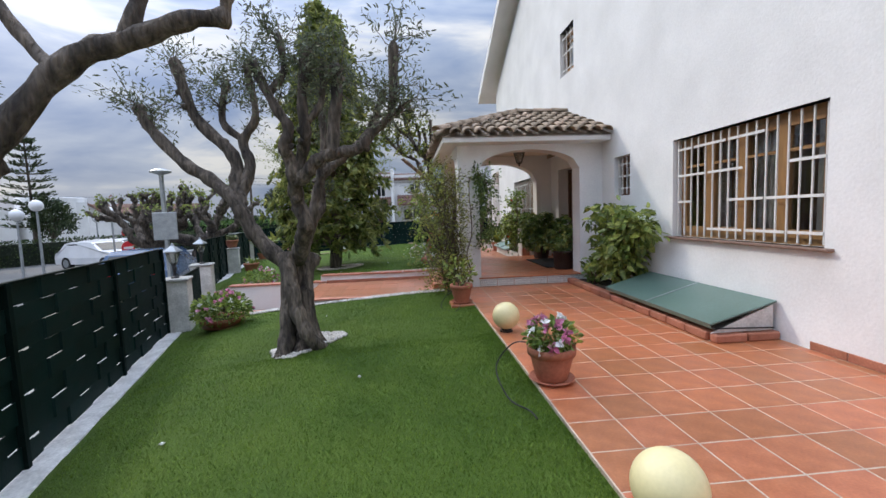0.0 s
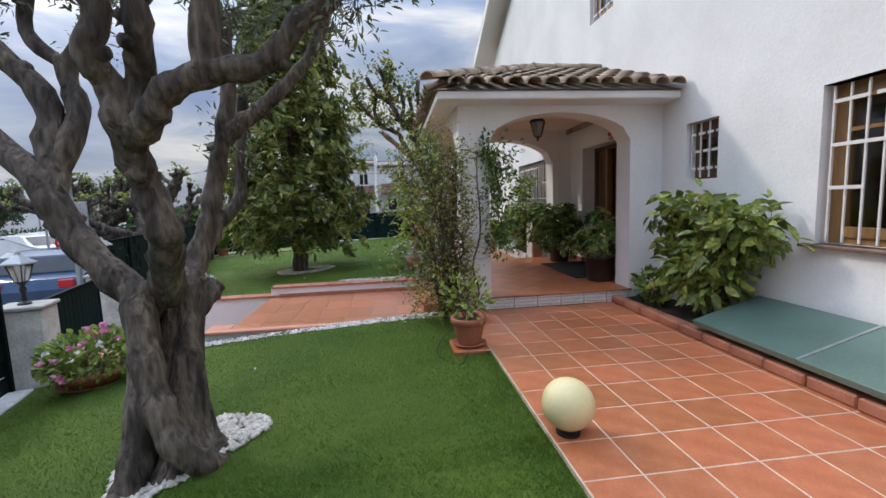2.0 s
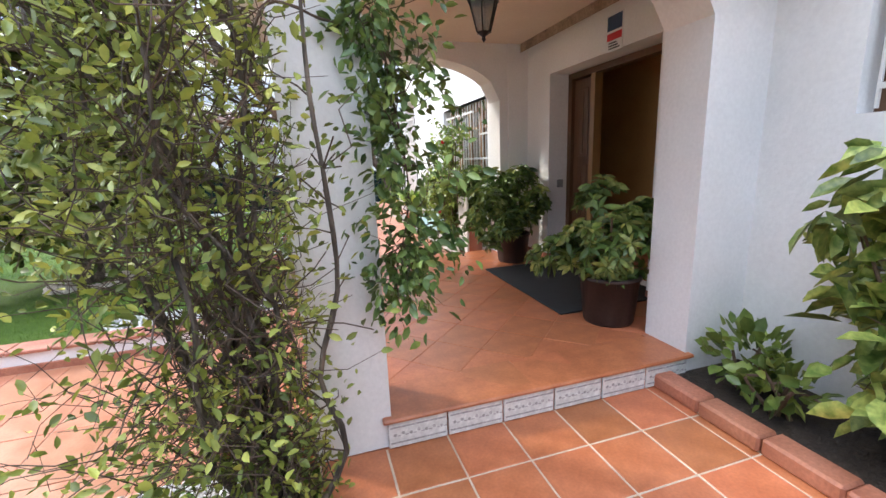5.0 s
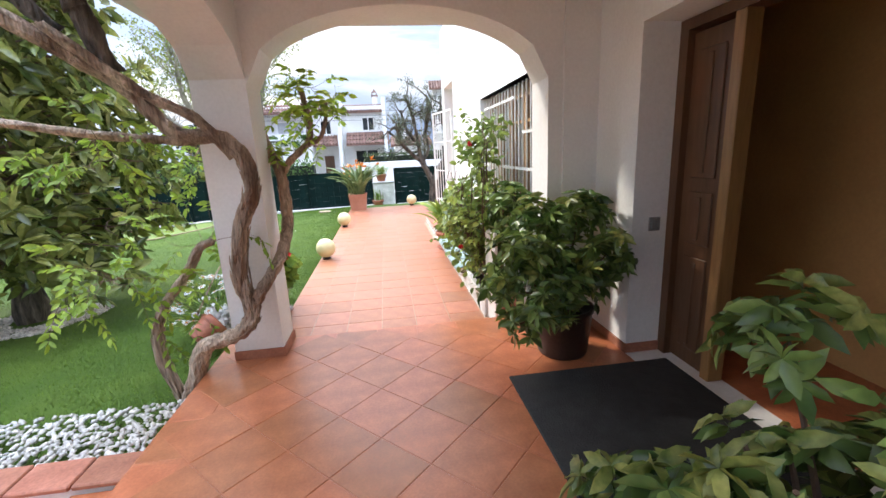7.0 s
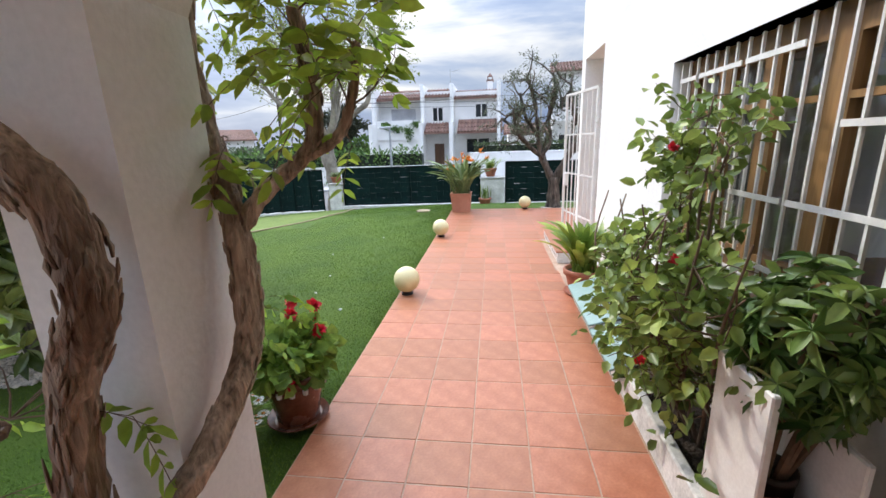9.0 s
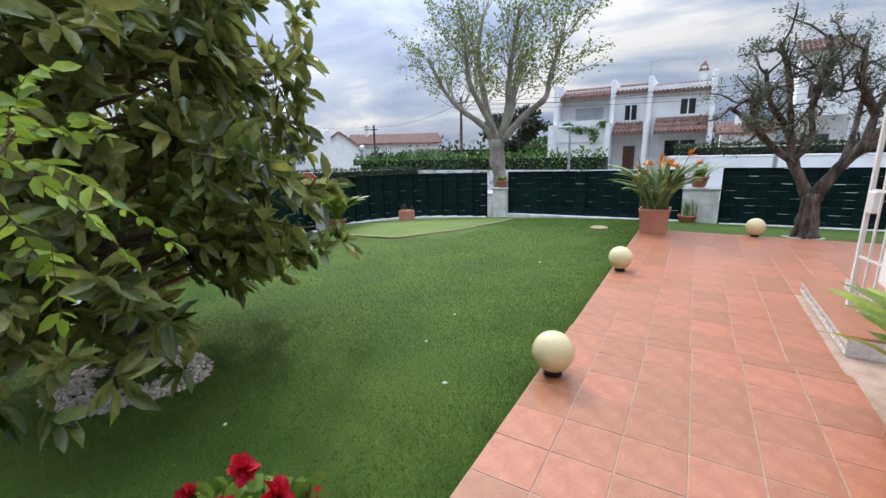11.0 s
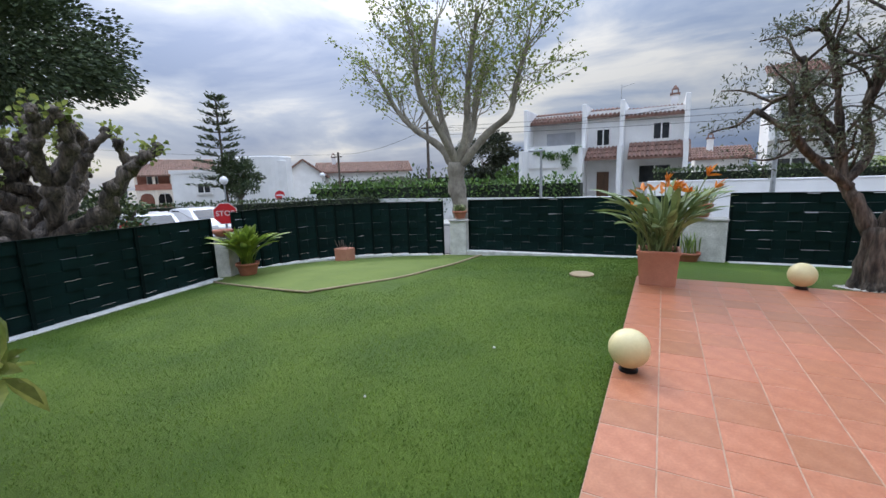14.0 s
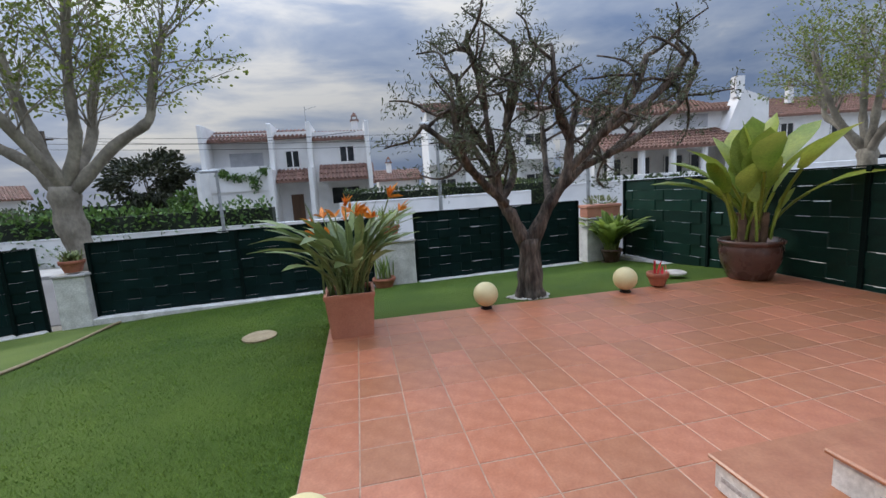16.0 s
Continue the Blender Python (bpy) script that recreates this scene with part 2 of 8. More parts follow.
LEAF_CAM = material("camellia_leaf", (0.13, 0.21, 0.045), (0.33, 0.42, 0.1), 3, 0.32, 0, 30, vary=0.5, island=True, through_light=0.35)
LEAF_AUC = material("aucuba_leaf", (0.1, 0.18, 0.03), (0.4, 0.45, 0.12), 24, 0.33, 0, 60, vary=0.55, island=True, through_light=0.25)
LEAF_SCH = material("schefflera_leaf", (0.06, 0.125, 0.03), (0.2, 0.285, 0.07), 4, 0.35, 0, 30, vary=0.5, island=True, through_light=0.18)
LEAF_YEL = material("variegated_leaf", (0.11, 0.17, 0.03), (0.4, 0.42, 0.12), 22, 0.4, 0, 40, vary=0.3, island=True, through_light=0.25)
LEAF_STREL = material("strelitzia_leaf", (0.13, 0.19, 0.065), (0.26, 0.32, 0.12), 4, 0.45, 0, 40, vary=0.25, island=True, through_light=0.2)
LEAF_BIG = material("giant_strelitzia_leaf", (0.16, 0.26, 0.03), (0.4, 0.44, 0.08), 2, 0.4, 0, 40, vary=0.35, island=True, through_light=0.35)
LEAF_ASP = material("aspidistra_leaf", (0.1, 0.19, 0.025), (0.36, 0.43, 0.07), 4, 0.4, 0, 40, vary=0.45, island=True, through_light=0.25)
LEAF_SUC = material("pale_succulent", (0.14, 0.18, 0.06), (0.26, 0.3, 0.11), 4, 0.5, 0, 40, vary=0.3, island=True)
LEAF_HEDGE = material("hedge_leaf", (0.025, 0.05, 0.013), (0.07, 0.11, 0.028), 2, 0.6, 0, 20, vary=0.5, island=True, through_light=0.1)
LEAF_IVY = material("ivy_leaf", (0.05, 0.12, 0.02), (0.13, 0.23, 0.045), 2, 0.5, 0, 20, vary=0.4, island=True, through_light=0.15)
LEAF_PINE = material("pine_needles", (0.03, 0.055, 0.02), (0.085, 0.12, 0.045), 2, 0.7, 0, 20, vary=0.4, island=True)
LEAF_BUD = material("young_plane_leaf", (0.15, 0.2, 0.04), (0.27, 0.32, 0.08), 2, 0.6, 0, 20, vary=0.35, island=True, through_light=0.35)
LEAF_DARKTREE = material("dark_evergreen_leaf", (0.018, 0.026, 0.010), (0.045, 0.055, 0.022), 2, 0.6, 0, 20, vary=0.5, island=True, through_light=0.08)
# near-black fill: shade between hedge leaves, put into the colour
HEDGE_SHADE = material("hedge_inner_shade", (0.008, 0.014, 0.006), (0.018, 0.028, 0.012), 3, 0.9, 0.6, 9, depth=0.05)
PET_RED = material("red_petal", (0.6, 0.01, 0.03), (0.8, 0.03, 0.06), 9, 0.6, 0, 40, vary=0.2, island=True, through_light=0.2)
PET_PINK = material("pink_petal", (0.58, 0.13, 0.3), (0.75, 0.4, 0.55), 9, 0.6, 0, 40, vary=0.3, island=True, through_light=0.2)
PET_WHITE = material("white_petal", (0.75, 0.74, 0.72), (0.85, 0.85, 0.84), 9, 0.6, 0, 40, vary=0.1, island=True, through_light=0.2)
PET_ORANGE = material("orange_petal", (0.65, 0.2, 0.02), (0.8, 0.33, 0.05), 9, 0.5, 0, 40, vary=0.2, island=True, through_light=0.2)
DARKGLASS = material("dark_window", (0.012, 0.014, 0.017), (0.03, 0.033, 0.037), 2, 0.08, 0, 20)
SHUTTER = material("grey_roller_shutter", (0.42, 0.43, 0.45), (0.52, 0.53, 0.55), 2, 0.6, 0.1, 20)
REDBRICK = material("red_brick_wall", (0.3, 0.12, 0.08), (0.4, 0.18, 0.13), 2, 0.85, 0.3, 12)
SIGNRED = material("red_sign_paint", (0.5, 0.012, 0.02), (0.58, 0.02, 0.03), 4, 0.4, 0, 30, stain=0.05)
SIGNWHITE = material("white_sign_paint", (0.72, 0.72, 0.72), (0.8, 0.8, 0.8), 4, 0.4, 0, 30, stain=0.05)
CARWHITE = material("white_car_paint", (0.7, 0.7, 0.71), (0.78, 0.78, 0.79), 2, 0.2, 0, 30, stain=0.03)
CARBLUE = material("blue_car_paint", (0.035, 0.07, 0.14), (0.05, 0.1, 0.19), 2, 0.2, 0, 30, stain=0.03)
GLASS = glass_material("clear_glass", (0.95, 0.97, 0.97))
LAMPGLASS = glass_material("lantern_glass", (0.6, 0.57, 0.5), 0.2)


# ---- building tools ----
class Geo:
    """Collects faces for one mesh."""

    def __init__(self):
        self.v, self.f = [], []

    def add(self, verts, faces):
        k = len(self.v)
        self.v += [tuple(p) for p in verts]
        self.f += [tuple(k + i for i in q) for q in faces]
        return self

    def box(self, x0, x1, y0, y1, z0, z1, m=None):
        p = [(x, y, z) for z in (z0, z1) for x, y in ((x0, y0), (x1, y0), (x1, y1), (x0, y1))]
        if m is not None:
            p = [m @ Vector(q) for q in p]
        return self.add(p, [(3, 2, 1, 0), (4, 5, 6, 7), (0, 1, 5, 4), (1, 2, 6, 5), (2, 3, 7, 6), (3, 0, 4, 7)])

    def soft_box(self, x0, x1, y0, y1, z0, z1, b=0.01, m=None):
        """A box with chamfered edges."""
        b = min(b, (x1 - x0) * 0.45, (y1 - y0) * 0.45, (z1 - z0) * 0.45)
        bm = bmesh.new()
        bmesh.ops.create_cube(bm, size=1, matrix=Matrix.LocRotScale(((x0 + x1) / 2, (y0 + y1) / 2, (z0 + z1) / 2), None, (x1 - x0, y1 - y0, z1 - z0)))
        bmesh.ops.bevel(bm, geom=bm.edges[:], offset=b, segments=1, affect="EDGES")
        if m is not None:
            bm.transform(m)
        bm.verts.index_update()
        self.add([q.co[:] for q in bm.verts], [[q.index for q in f.verts] for f in bm.faces])
        bm.free()
        return self

    def lathe(self, profile, segs=20, c=(0, 0, 0), m=None, start=0.0):
        ring = []
        for r, z in profile:
            for k in range(segs):
                a = start + 2 * math.pi * k / segs
                q = Vector((c[0] + r * math.cos(a), c[1] + r * math.sin(a), c[2] + z))
                ring.append(m @ q if m is not None else q)
        faces = [(i * segs + k, i * segs + (k + 1) % segs, (i + 1) * segs + (k + 1) % segs, (i + 1) * segs + k)
                 for i in range(len(profile) - 1) for k in range(segs)]
        faces.append(tuple(range(segs))[::-1])
        faces.append(tuple((len(profile) - 1) * segs + k for k in range(segs)))
        return self.add(ring, faces)

    def tube(self, pts, radii, segs=6, wobble=0.0, rng=None):
        pts = [Vector(p) for p in pts]
        ring, n = [], len(pts)
        side = None
        for i, p in enumerate(pts):
            t = (pts[min(i + 1, n - 1)] - pts[max(i - 1, 0)])
            t = t.normalized() if t.length > 1e-9 else Vector((0, 0, 1))
            if side is None:
                side = t.orthogonal().normalized()
            side = (side - t * side.dot(t))
            side = side.normalized() if side.length > 1e-6 else t.orthogonal().normalized()
            up = t.cross(side)
            r = radii[i] if hasattr(radii, "__len__") else radii
            for k in range(segs):
                a = 2 * math.pi * k / segs
                w = 1 + (wobble * (rng.random() - 0.5) * 2 if wobble else 0)
                ring.append(p + (side * math.cos(a) + up * math.sin(a)) * r * w)
        faces = [(i * segs + k, i * segs + (k + 1) % segs, (i + 1) * segs + (k + 1) % segs, (i + 1) * segs + k)
                 for i in range(n - 1) for k in range(segs)]
        faces += [tuple(range(segs))[::-1], tuple((n - 1) * segs + k for k in range(segs))]
        return self.add(ring, faces)

    def prism(self, outline, depth, m):
        """A flat outline (x, z), pushed along y by depth, placed by m."""
        n = len(outline)
        p = [m @ Vector((x, 0, z)) for x, z in outline] + [m @ Vector((x, depth, z)) for x, z in outline]
        return self.add(p, [tuple(range(n)), tuple(range(2 * n - 1, n - 1, -1))] + [(i, i + n, (i + 1) % n + n, (i + 1) % n) for i in range(n)])

    def mesh(self, name, mat, smooth=False):
        me = bpy.data.meshes.new(name)
        me.from_pydata([tuple(p) for p in self.v], [], self.f)
        if smooth:
            me.polygons.foreach_set("use_smooth", [True] * len(me.polygons))
        me.materials.append(mat)
        me.update()
        return me


def thing(name, x=0, y=0, z=0, label="", category="", group="", kind="", rz=0, m=None):
    ob = new(name)
    ob.empty_display_size = 0.2
    ob.matrix_world = m if m is not None else pose(x, y, z, 0, 0, rz)
    return tagged(ob, label, category, group, kind)


def part(name, geo, mat, parent=None, label="", smooth=False):
    me = geo.mesh(name, mat, smooth) if isinstance(geo, Geo) else geo
    ob = new(name, me)
    if parent is not None:
        ob.parent = parent
    if label:
        ob["label"] = label
    return ob


def solo(name, geo, mat, label="", category="", group="", kind="", smooth=False, m=None):
    ob = part(name, geo, mat, None, "", smooth)
    if m is not None:
        ob.matrix_world = m
    return tagged(ob, label, category, group, kind)


def piece(name, me, parent, m):
    ob = new(name, me)
    ob.parent = parent
    ob.matrix_basis = m
    return ob


def tri_mesh(name, verts, tris, mat):
    """verts (n,3) and tris (k,3) as arrays."""
    me = bpy.data.meshes.new(name)
    me.vertices.add(len(verts))
    me.vertices.foreach_set("co", np.ascontiguousarray(verts, dtype=np.float32).ravel())
    me.loops.add(len(tris) * 3)
    me.loops.foreach_set("vertex_index", np.ascontiguousarray(tris, dtype=np.int32).ravel())
    me.polygons.add(len(tris))
    me.polygons.foreach_set("loop_start", np.arange(len(tris), dtype=np.int32) * 3)
    me.materials.append(mat)
    me.update(calc_edges=True)
    return me


def unit(a):
    return a / np.maximum(np.linalg.norm(a, axis=1, keepdims=True), 1e-9)


def leaf_mesh(name, pts, ways, length, mat, width=0.4, fold=0.25, droop=0.15, spread=0.35):
    """Leaves with a folded midrib: one base point and one way each."""
    pts, ways = np.asarray(pts, float), unit(np.asarray(ways, float))
    n = len(pts)
    ln = length * NR.uniform(1 - spread, 1 + spread, (n, 1))
    side = unit(np.cross(ways, NR.normal(0, 1, (n, 3))))
    flip = np.cross(side, ways)
    flip *= np.where(flip[:, 2:3] < 0, -1, 1)
    w = ln * width / 2
    if n < 26000:      # oval leaf, two cross sections
        m1, m2 = pts + ways * ln * 0.3 - flip * w * fold, pts + ways * ln * 0.68 - flip * (w * fold + ln * droop * 0.35)
        up = flip * w * fold * 2
        v = np.stack([pts, m1 + side * w * 0.92 + up, m1, m1 - side * w * 0.92 + up, m2 + side * w * 0.86 + up, m2, m2 - side * w * 0.86 + up, pts + ways * ln - flip * ln * droop], 1).reshape(-1, 3)
        t = np.array([(0, 2, 1), (0, 3, 2), (1, 2, 5), (1, 5, 4), (2, 3, 6), (2, 6, 5), (4, 5, 7), (5, 6, 7)])
        return tri_mesh(name, v, (np.arange(n)[:, None, None] * 8 + t).reshape(-1, 3), mat)
    mid = pts + ways * ln * 0.45 - flip * w * fold
    v = np.stack([pts, mid + side * w + flip * w * fold * 2, mid, mid - side * w + flip * w * fold * 2, pts + ways * ln - flip * ln * droop], 1).reshape(-1, 3)
    t = np.array([(0, 2, 1), (0, 3, 2), (1, 2, 4), (2, 3, 4)])
    return tri_mesh(name, v, (np.arange(n)[:, None, None] * 5 + t).reshape(-1, 3), mat)


def blob_points(n, c, r, shell=0.45, rng=None):
    """Points in an ellipsoid's outer part, and the ways out."""
    d = unit(NR.normal(0, 1, (n, 3)))
    k = NR.uniform(shell, 1.0, (n, 1)) ** 0.7
    return np.asarray(c) + d * k * np.asarray(r), d


def smooth_path(pts, steps=5):
    """A rounded way through the points."""
    p = [Vector(q) for q in pts]
    out = []
    for i in range(len(p) - 1):
        a, b, c, d = p[max(i - 1, 0)], p[i], p[i + 1], p[min(i + 2, len(p) - 1)]
        for k in range(steps):
            t = k / steps
            out.append(0.5 * ((2 * b) + (c - a) * t + (2 * a - 5 * b + 4 * c - d) * t * t + (3 * b - a - 3 * c + d) * t ** 3))
    return out + [p[-1]]


def limb(geo, pts, r0, r1, segs=9, wobble=0.12, rng=R, knob=0.0, steps=5):
    way = smooth_path(pts, steps)
    n = len(way)
    radii = [(r0 + (r1 - r0) * i / (n - 1)) * (1 + 0.1 * math.sin(i * 1.7 + r0 * 40)) for i in range(n)]
    if knob:
        radii[-2] = radii[-1] = r1 * knob
        way.append(way[-1] + (way[-1] - way[-2]) * 0.5)
        radii.append(r1 * knob * 0.6)
    geo.tube(way, radii, segs, wobble, rng)
    return way


def twigs(geo, starts, n, length, r, up=0.4, rng=R, kink=0.35, parts=4, free=None):
    """Thin kinked shoots from points on limbs; returns points along them and ways."""
    pts, ways = [], []
    for _ in range(n):
        p = Vector(rng.choice(starts))
        d = Vector((rng.gauss(0, 1), rng.gauss(0, 1), rng.gauss(up, 0.7))).normalized()
        ln = length * rng.uniform(0.5, 1.2)
        way = [p]
        for k in range(parts):
            d = (d + Vector((rng.gauss(0, kink), rng.gauss(0, kink), rng.gauss(0.05, kink)))).normalized()
            p = p + d * ln / parts
            if free and not free(p):
                break
            way.append(p)
            pts.append(p.copy())
            ways.append(d.copy())
        if len(way) > 1:
            geo.tube(way, [r * (1 - 0.75 * k / parts) for k in range(len(way))], 4)
    return pts, ways


def leaves_on(pts, ways, per, scatter):
    """Leaf bases and ways strewn about shoots."""
    p = np.repeat(np.array([q[:] for q in pts]), per, 0)
    w = np.repeat(np.array([q[:] for q in ways]), per, 0)
    return p + NR.normal(0, scatter, p.shape), w + NR.normal(0, 0.8, w.shape)


# ---- ground, lawn, street ----
def fence_x(y):
    return -3.62 - 0.28 * (y - 8.0)


def lawn_z(x, y):
    dx, dy = max(0.0, 1.3 - x), max(0.0, y - 21.25)
    if y < 9.3:
        z = -0.03 - 0.03 * dx - 0.01 * dx * dx
        if y < 8.3:      # dips to the kerb under the fence
            f = min(1.0, max(0.0, (x - fence_x(y) - 0.16) / 0.7))
            z = min(z, z * f + (-0.395 - 0.005 * y) * (1 - f))
        return z
    return -0.03 - 0.03 * dx - 0.003 * dx * dx - 0.085 * dy


STREET = -0.78
solo("ground", Geo().box(-900, 900, -900, 900, STREET - 0.5, STREET), EARTH, "pale dry ground running to the horizon", "ground", kind="structure")
g = Geo()
g.box(-60, 60, 25.9, 32.6, STREET - 0.1, STREET + 0.02)
g.box(-4.2, 4.2, -30, 32.5, STREET - 0.1, STREET + 0.016, pose(-11.4, 2, 0, 0, 0, 15.6))
solo("road", g, ASPHALT, "worn grey asphalt street round the garden corner", "road", kind="structure")
g = Geo()
g.soft_box(-3.2, 60, 24.75, 25.9, STREET - 0.1, STREET + 0.14, 0.02)
g.soft_box(-60, 60, 32.6, 34.6, STREET - 0.1, STREET + 0.14, 0.02)
g.soft_box(-1.5, -0.12, -12, 12.6, STREET - 0.1, STREET + 0.14, 0.02, pose(fence_x(8), 8, 0, 0, 0, 15.64))
solo("pavement", g, PAVING, "grey paved footway with raised kerb", "pavement", kind="structure")

# curve of the fence between two pillars
CURVE = [Vector((x, y, 0)) for x, y in ((-6.93, 20.72), (-6.98, 21.45), (-6.68, 22.35), (-6.1, 23.15), (-5.35, 23.75), (-4.45, 24.15), (-3.5, 24.35))]
CURVE = smooth_path(CURVE, 2)


def inside_garden(x, y):
    if x < fence_x(y) - 0.1 or y > 24.5 + 0.06 * max(0.0, x) or x > 7.7:
        return False
    if x < -3.3 and y > 20.3:
        return math.hypot(x + 3.4, y - 20.6) < 3.85
    return True


g = Geo()
S = 0.22
index = {}
for i in range(-40, 36):
    for j in range(-16, 114):
        x, y = i * S, j * S
        if not inside_garden(x + S / 2, y + S / 2) or x > 7.6:
            continue
        if 8.4 < y + S / 2 < 10.4 and x < 1.2:
            continue
        if x > 1.3 and y < 21.0:
            continue
        q = []
        for a, b in ((i, j), (i + 1, j), (i + 1, j + 1), (i, j + 1)):
            if (a, b) not in index:
                index[a, b] = len(g.v)
                X, Y = a * S, b * S
                g.v.append((X, Y, lawn_z(X, Y) + 0.012 * noise.noise(Vector((X * 0.9, Y * 0.9, 0)))))
            q.append(index[a, b])
        g.f.append(tuple(q))
lawn = solo("lawn", g, TURF, "dark green artificial turf lawn, gently sloping", "lawn", kind="structure", smooth=True)

# paler putting corner with its edge band
SEAM = smooth_path([(-6.8, 19.95, 0), (-6.2, 19.74, 0), (-4.8, 19.5, 0), (-3.5, 19.36, 0), (-3.3, 19.45, 0), (-2.8, 20.0, 0), (-2.33, 20.6, 0), (-2.12, 21.4, 0), (-2.15, 22.5, 0), (-2.3, 23.7, 0), (-2.33, 24.15, 0)], 3)
g = Geo()
arc = [Vector((-4.0, 21.9, 0))]
rim = [p.copy() for p in SEAM] + [Vector((-3.4, 24.2, 0))] + [p * 0.985 + Vector((-4.0, 21.9, 0)) * 0.015 for p in reversed(CURVE)]
nr = len(rim)
rows = 12
for k in range(rows + 1):
    for p in rim:
        q = arc[0].lerp(p, max(0.02, k / rows))
        g.v.append((q.x, q.y, lawn_z(q.x, q.y) + 0.018))
for k in range(rows):
    for i in range(nr):
        g.f.append((k * nr + i, k * nr + (i + 1) % nr, (k + 1) * nr + (i + 1) % nr, (k + 1) * nr + i))
solo("putting_green", g, TURF_PALE, "pale short turf patch in the rounded garden corner", "lawn", kind="structure", smooth=True)
g = Geo()
g.tube([(p.x, p.y, lawn_z(p.x, p.y) + 0.02) for p in SEAM], [0.02] * len(SEAM), 6)
solo("turf_edging", g, SEAMTAN, "tan edging band between two turfs", "edging", kind="structure")


def blades(name, spots, height, mat):
    spots = np.asarray(spots)
    n = len(spots)
    a = NR.uniform(0, 2 * np.pi, n)
    w = NR.uniform(0.002, 0.0038, n)
    lean = NR.normal(0, 0.5, (n, 2))
    h = height * NR.uniform(0.6, 1.25, n)
    side = np.stack([np.cos(a) * w, np.sin(a) * w, np.zeros(n)], 1)
    tip = spots + np.stack([lean[:, 0] * h, lean[:, 1] * h, h], 1)
    v = np.stack([spots - side, spots + side, tip], 1).reshape(-1, 3)
    return tri_mesh(name, v, np.arange(3 * n).reshape(-1, 3), mat)


def turf_spots(n, x0, x1, y0, y1):
    xs, ys = x1 - (x1 - x0) * NR.uniform(0, 1, n) ** 1.6, NR.uniform(y0, y1, n)
    keep = [(x, y, lawn_z(x, y) + 0.002) for x, y in zip(xs, ys) if x > fence_x(y) + 0.26 and not (8.2 < y < 10.75 and x < 1.2)]
    return keep


spots = turf_spots(90000, -4.2, 1.26, 1.6, 5.4) + turf_spots(60000, -4.2, 1.26, 5.2, 8.2)
solo("turf_blades", blades("turf_blades", spots, 0.019, BLADE), BLADE, "short green plastic grass blades", "grass", kind="stuff")
spots = turf_spots(230000, -7.2, 1.335, 11.0, 24.3)
spots = [p for p in spots if not (p[1] > 19.6 and p[0] < -2.0)]
solo("turf_blades", blades("turf_blades", spots, 0.019, BLADE), BLADE, "short green plastic grass blades", "grass", kind="stuff")

# ---- terraces and porch base (tiles lie on them, at the end) ----
terrace_front = solo("floor_terrace_front", Geo().box(1.27, 3.9, -4, 8.2, -0.5, -0.002), GROUT_LIGHT, "terracotta tiled terrace along the house wall", "terrace", kind="structure")
terrace_walk = solo("floor_terrace_walk", Geo().box(1.32, 3.74, 11.54, 15.853, -0.5, -0.003), GROUT, "pale terracotta tiled walk beside the house", "terrace", kind="structure")
terrace_patio = solo("floor_patio", Geo().box(1.33, 7.5, 15.853, 21.25, -0.5, -0.003), GROUT, "wide pale terracotta tiled patio", "patio", kind="structure")
porch_floor = solo("floor_porch", Geo().box(1.1, 4.2, 8.225, 11.54, -0.5, 0.162), TILE, "raised porch floor with diagonal terracotta tiles", "floor", kind="structure")
path_floor = solo("floor_path", Geo().box(-1.634, 1.1, 8.42, 10.2, -0.6, -0.106), GROUT, "terracotta tiled path from gate to porch", "path", kind="structure")
g = Geo()
g.soft_box(-1.86, -1.634, 8.43, 10.2, -0.8, -0.28, 0.008)
g.soft_box(-2.1, -1.86, 8.43, 10.2, -0.8, -0.45, 0.008)
g.soft_box(-3.3, -2.1, 8.43, 10.2, -0.85, -0.62, 0.008)
solo("path_steps", g, TILE_PALE, "worn terracotta steps down to the gate", "steps", kind="structure")
solo("porch_side_step", Geo().soft_box(0.78, 1.1, 8.55, 10.2, -0.4, 0.03, 0.01), TILE, "terracotta step between path and porch", "step", kind="structure")
kerb = thing("path_kerb", label="low grey concrete kerb with pale coping beside the path", category="kerb", kind="structure")
part("wall", Geo().soft_box(-1.9, 1.1, 8.34, 8.428, -0.7, -0.13, 0.006).soft_box(-3.2, -1.9, 8.34, 8.428, -0.85, -0.33, 0.006), CONCRETE, kerb)
part("coping", Geo().soft_box(-1.92, 0.95, 8.325, 8.44, -0.13, -0.094, 0.008).soft_box(-3.2, -1.92, 8.325, 8.6, -0.33, -0.295, 0.008).soft_box(-1.92, -1.634, 8.44, 8.66, -0.13, -0.094, 0.008), POT_PLANTER, kerb, "pale terracotta coping slabs")
retaining = thing("retaining_wall", label="low white retaining wall with brick cap beside the path", category="wall", kind="structure")
part("wall", Geo().box(-1.62, 1.1, 10.22, 10.38, -0.5, 0.05).box(-3.6, -1.62, 10.22, 10.38, -0.8, -0.09), WHITE, retaining)
part("skirting", Geo().soft_box(-1.5, 0.78, 10.2, 10.222, -0.114, -0.045, 0.004), BRICKRED, retaining, "red tile skirting")
capme = Geo().soft_box(-0.145, 0.145, -0.11, 0.11, 0, 0.03, 0.007).mesh("cap_tile", BRICKRED)
for k in range(9):
    piece("cap_tile", capme, retaining, pose(-1.46 + 0.3 * k, 10.3, 0.05))
for k in range(7):
    piece("cap_tile", capme, retaining, pose(-3.45 + 0.3 * k, 10.3, -0.09))

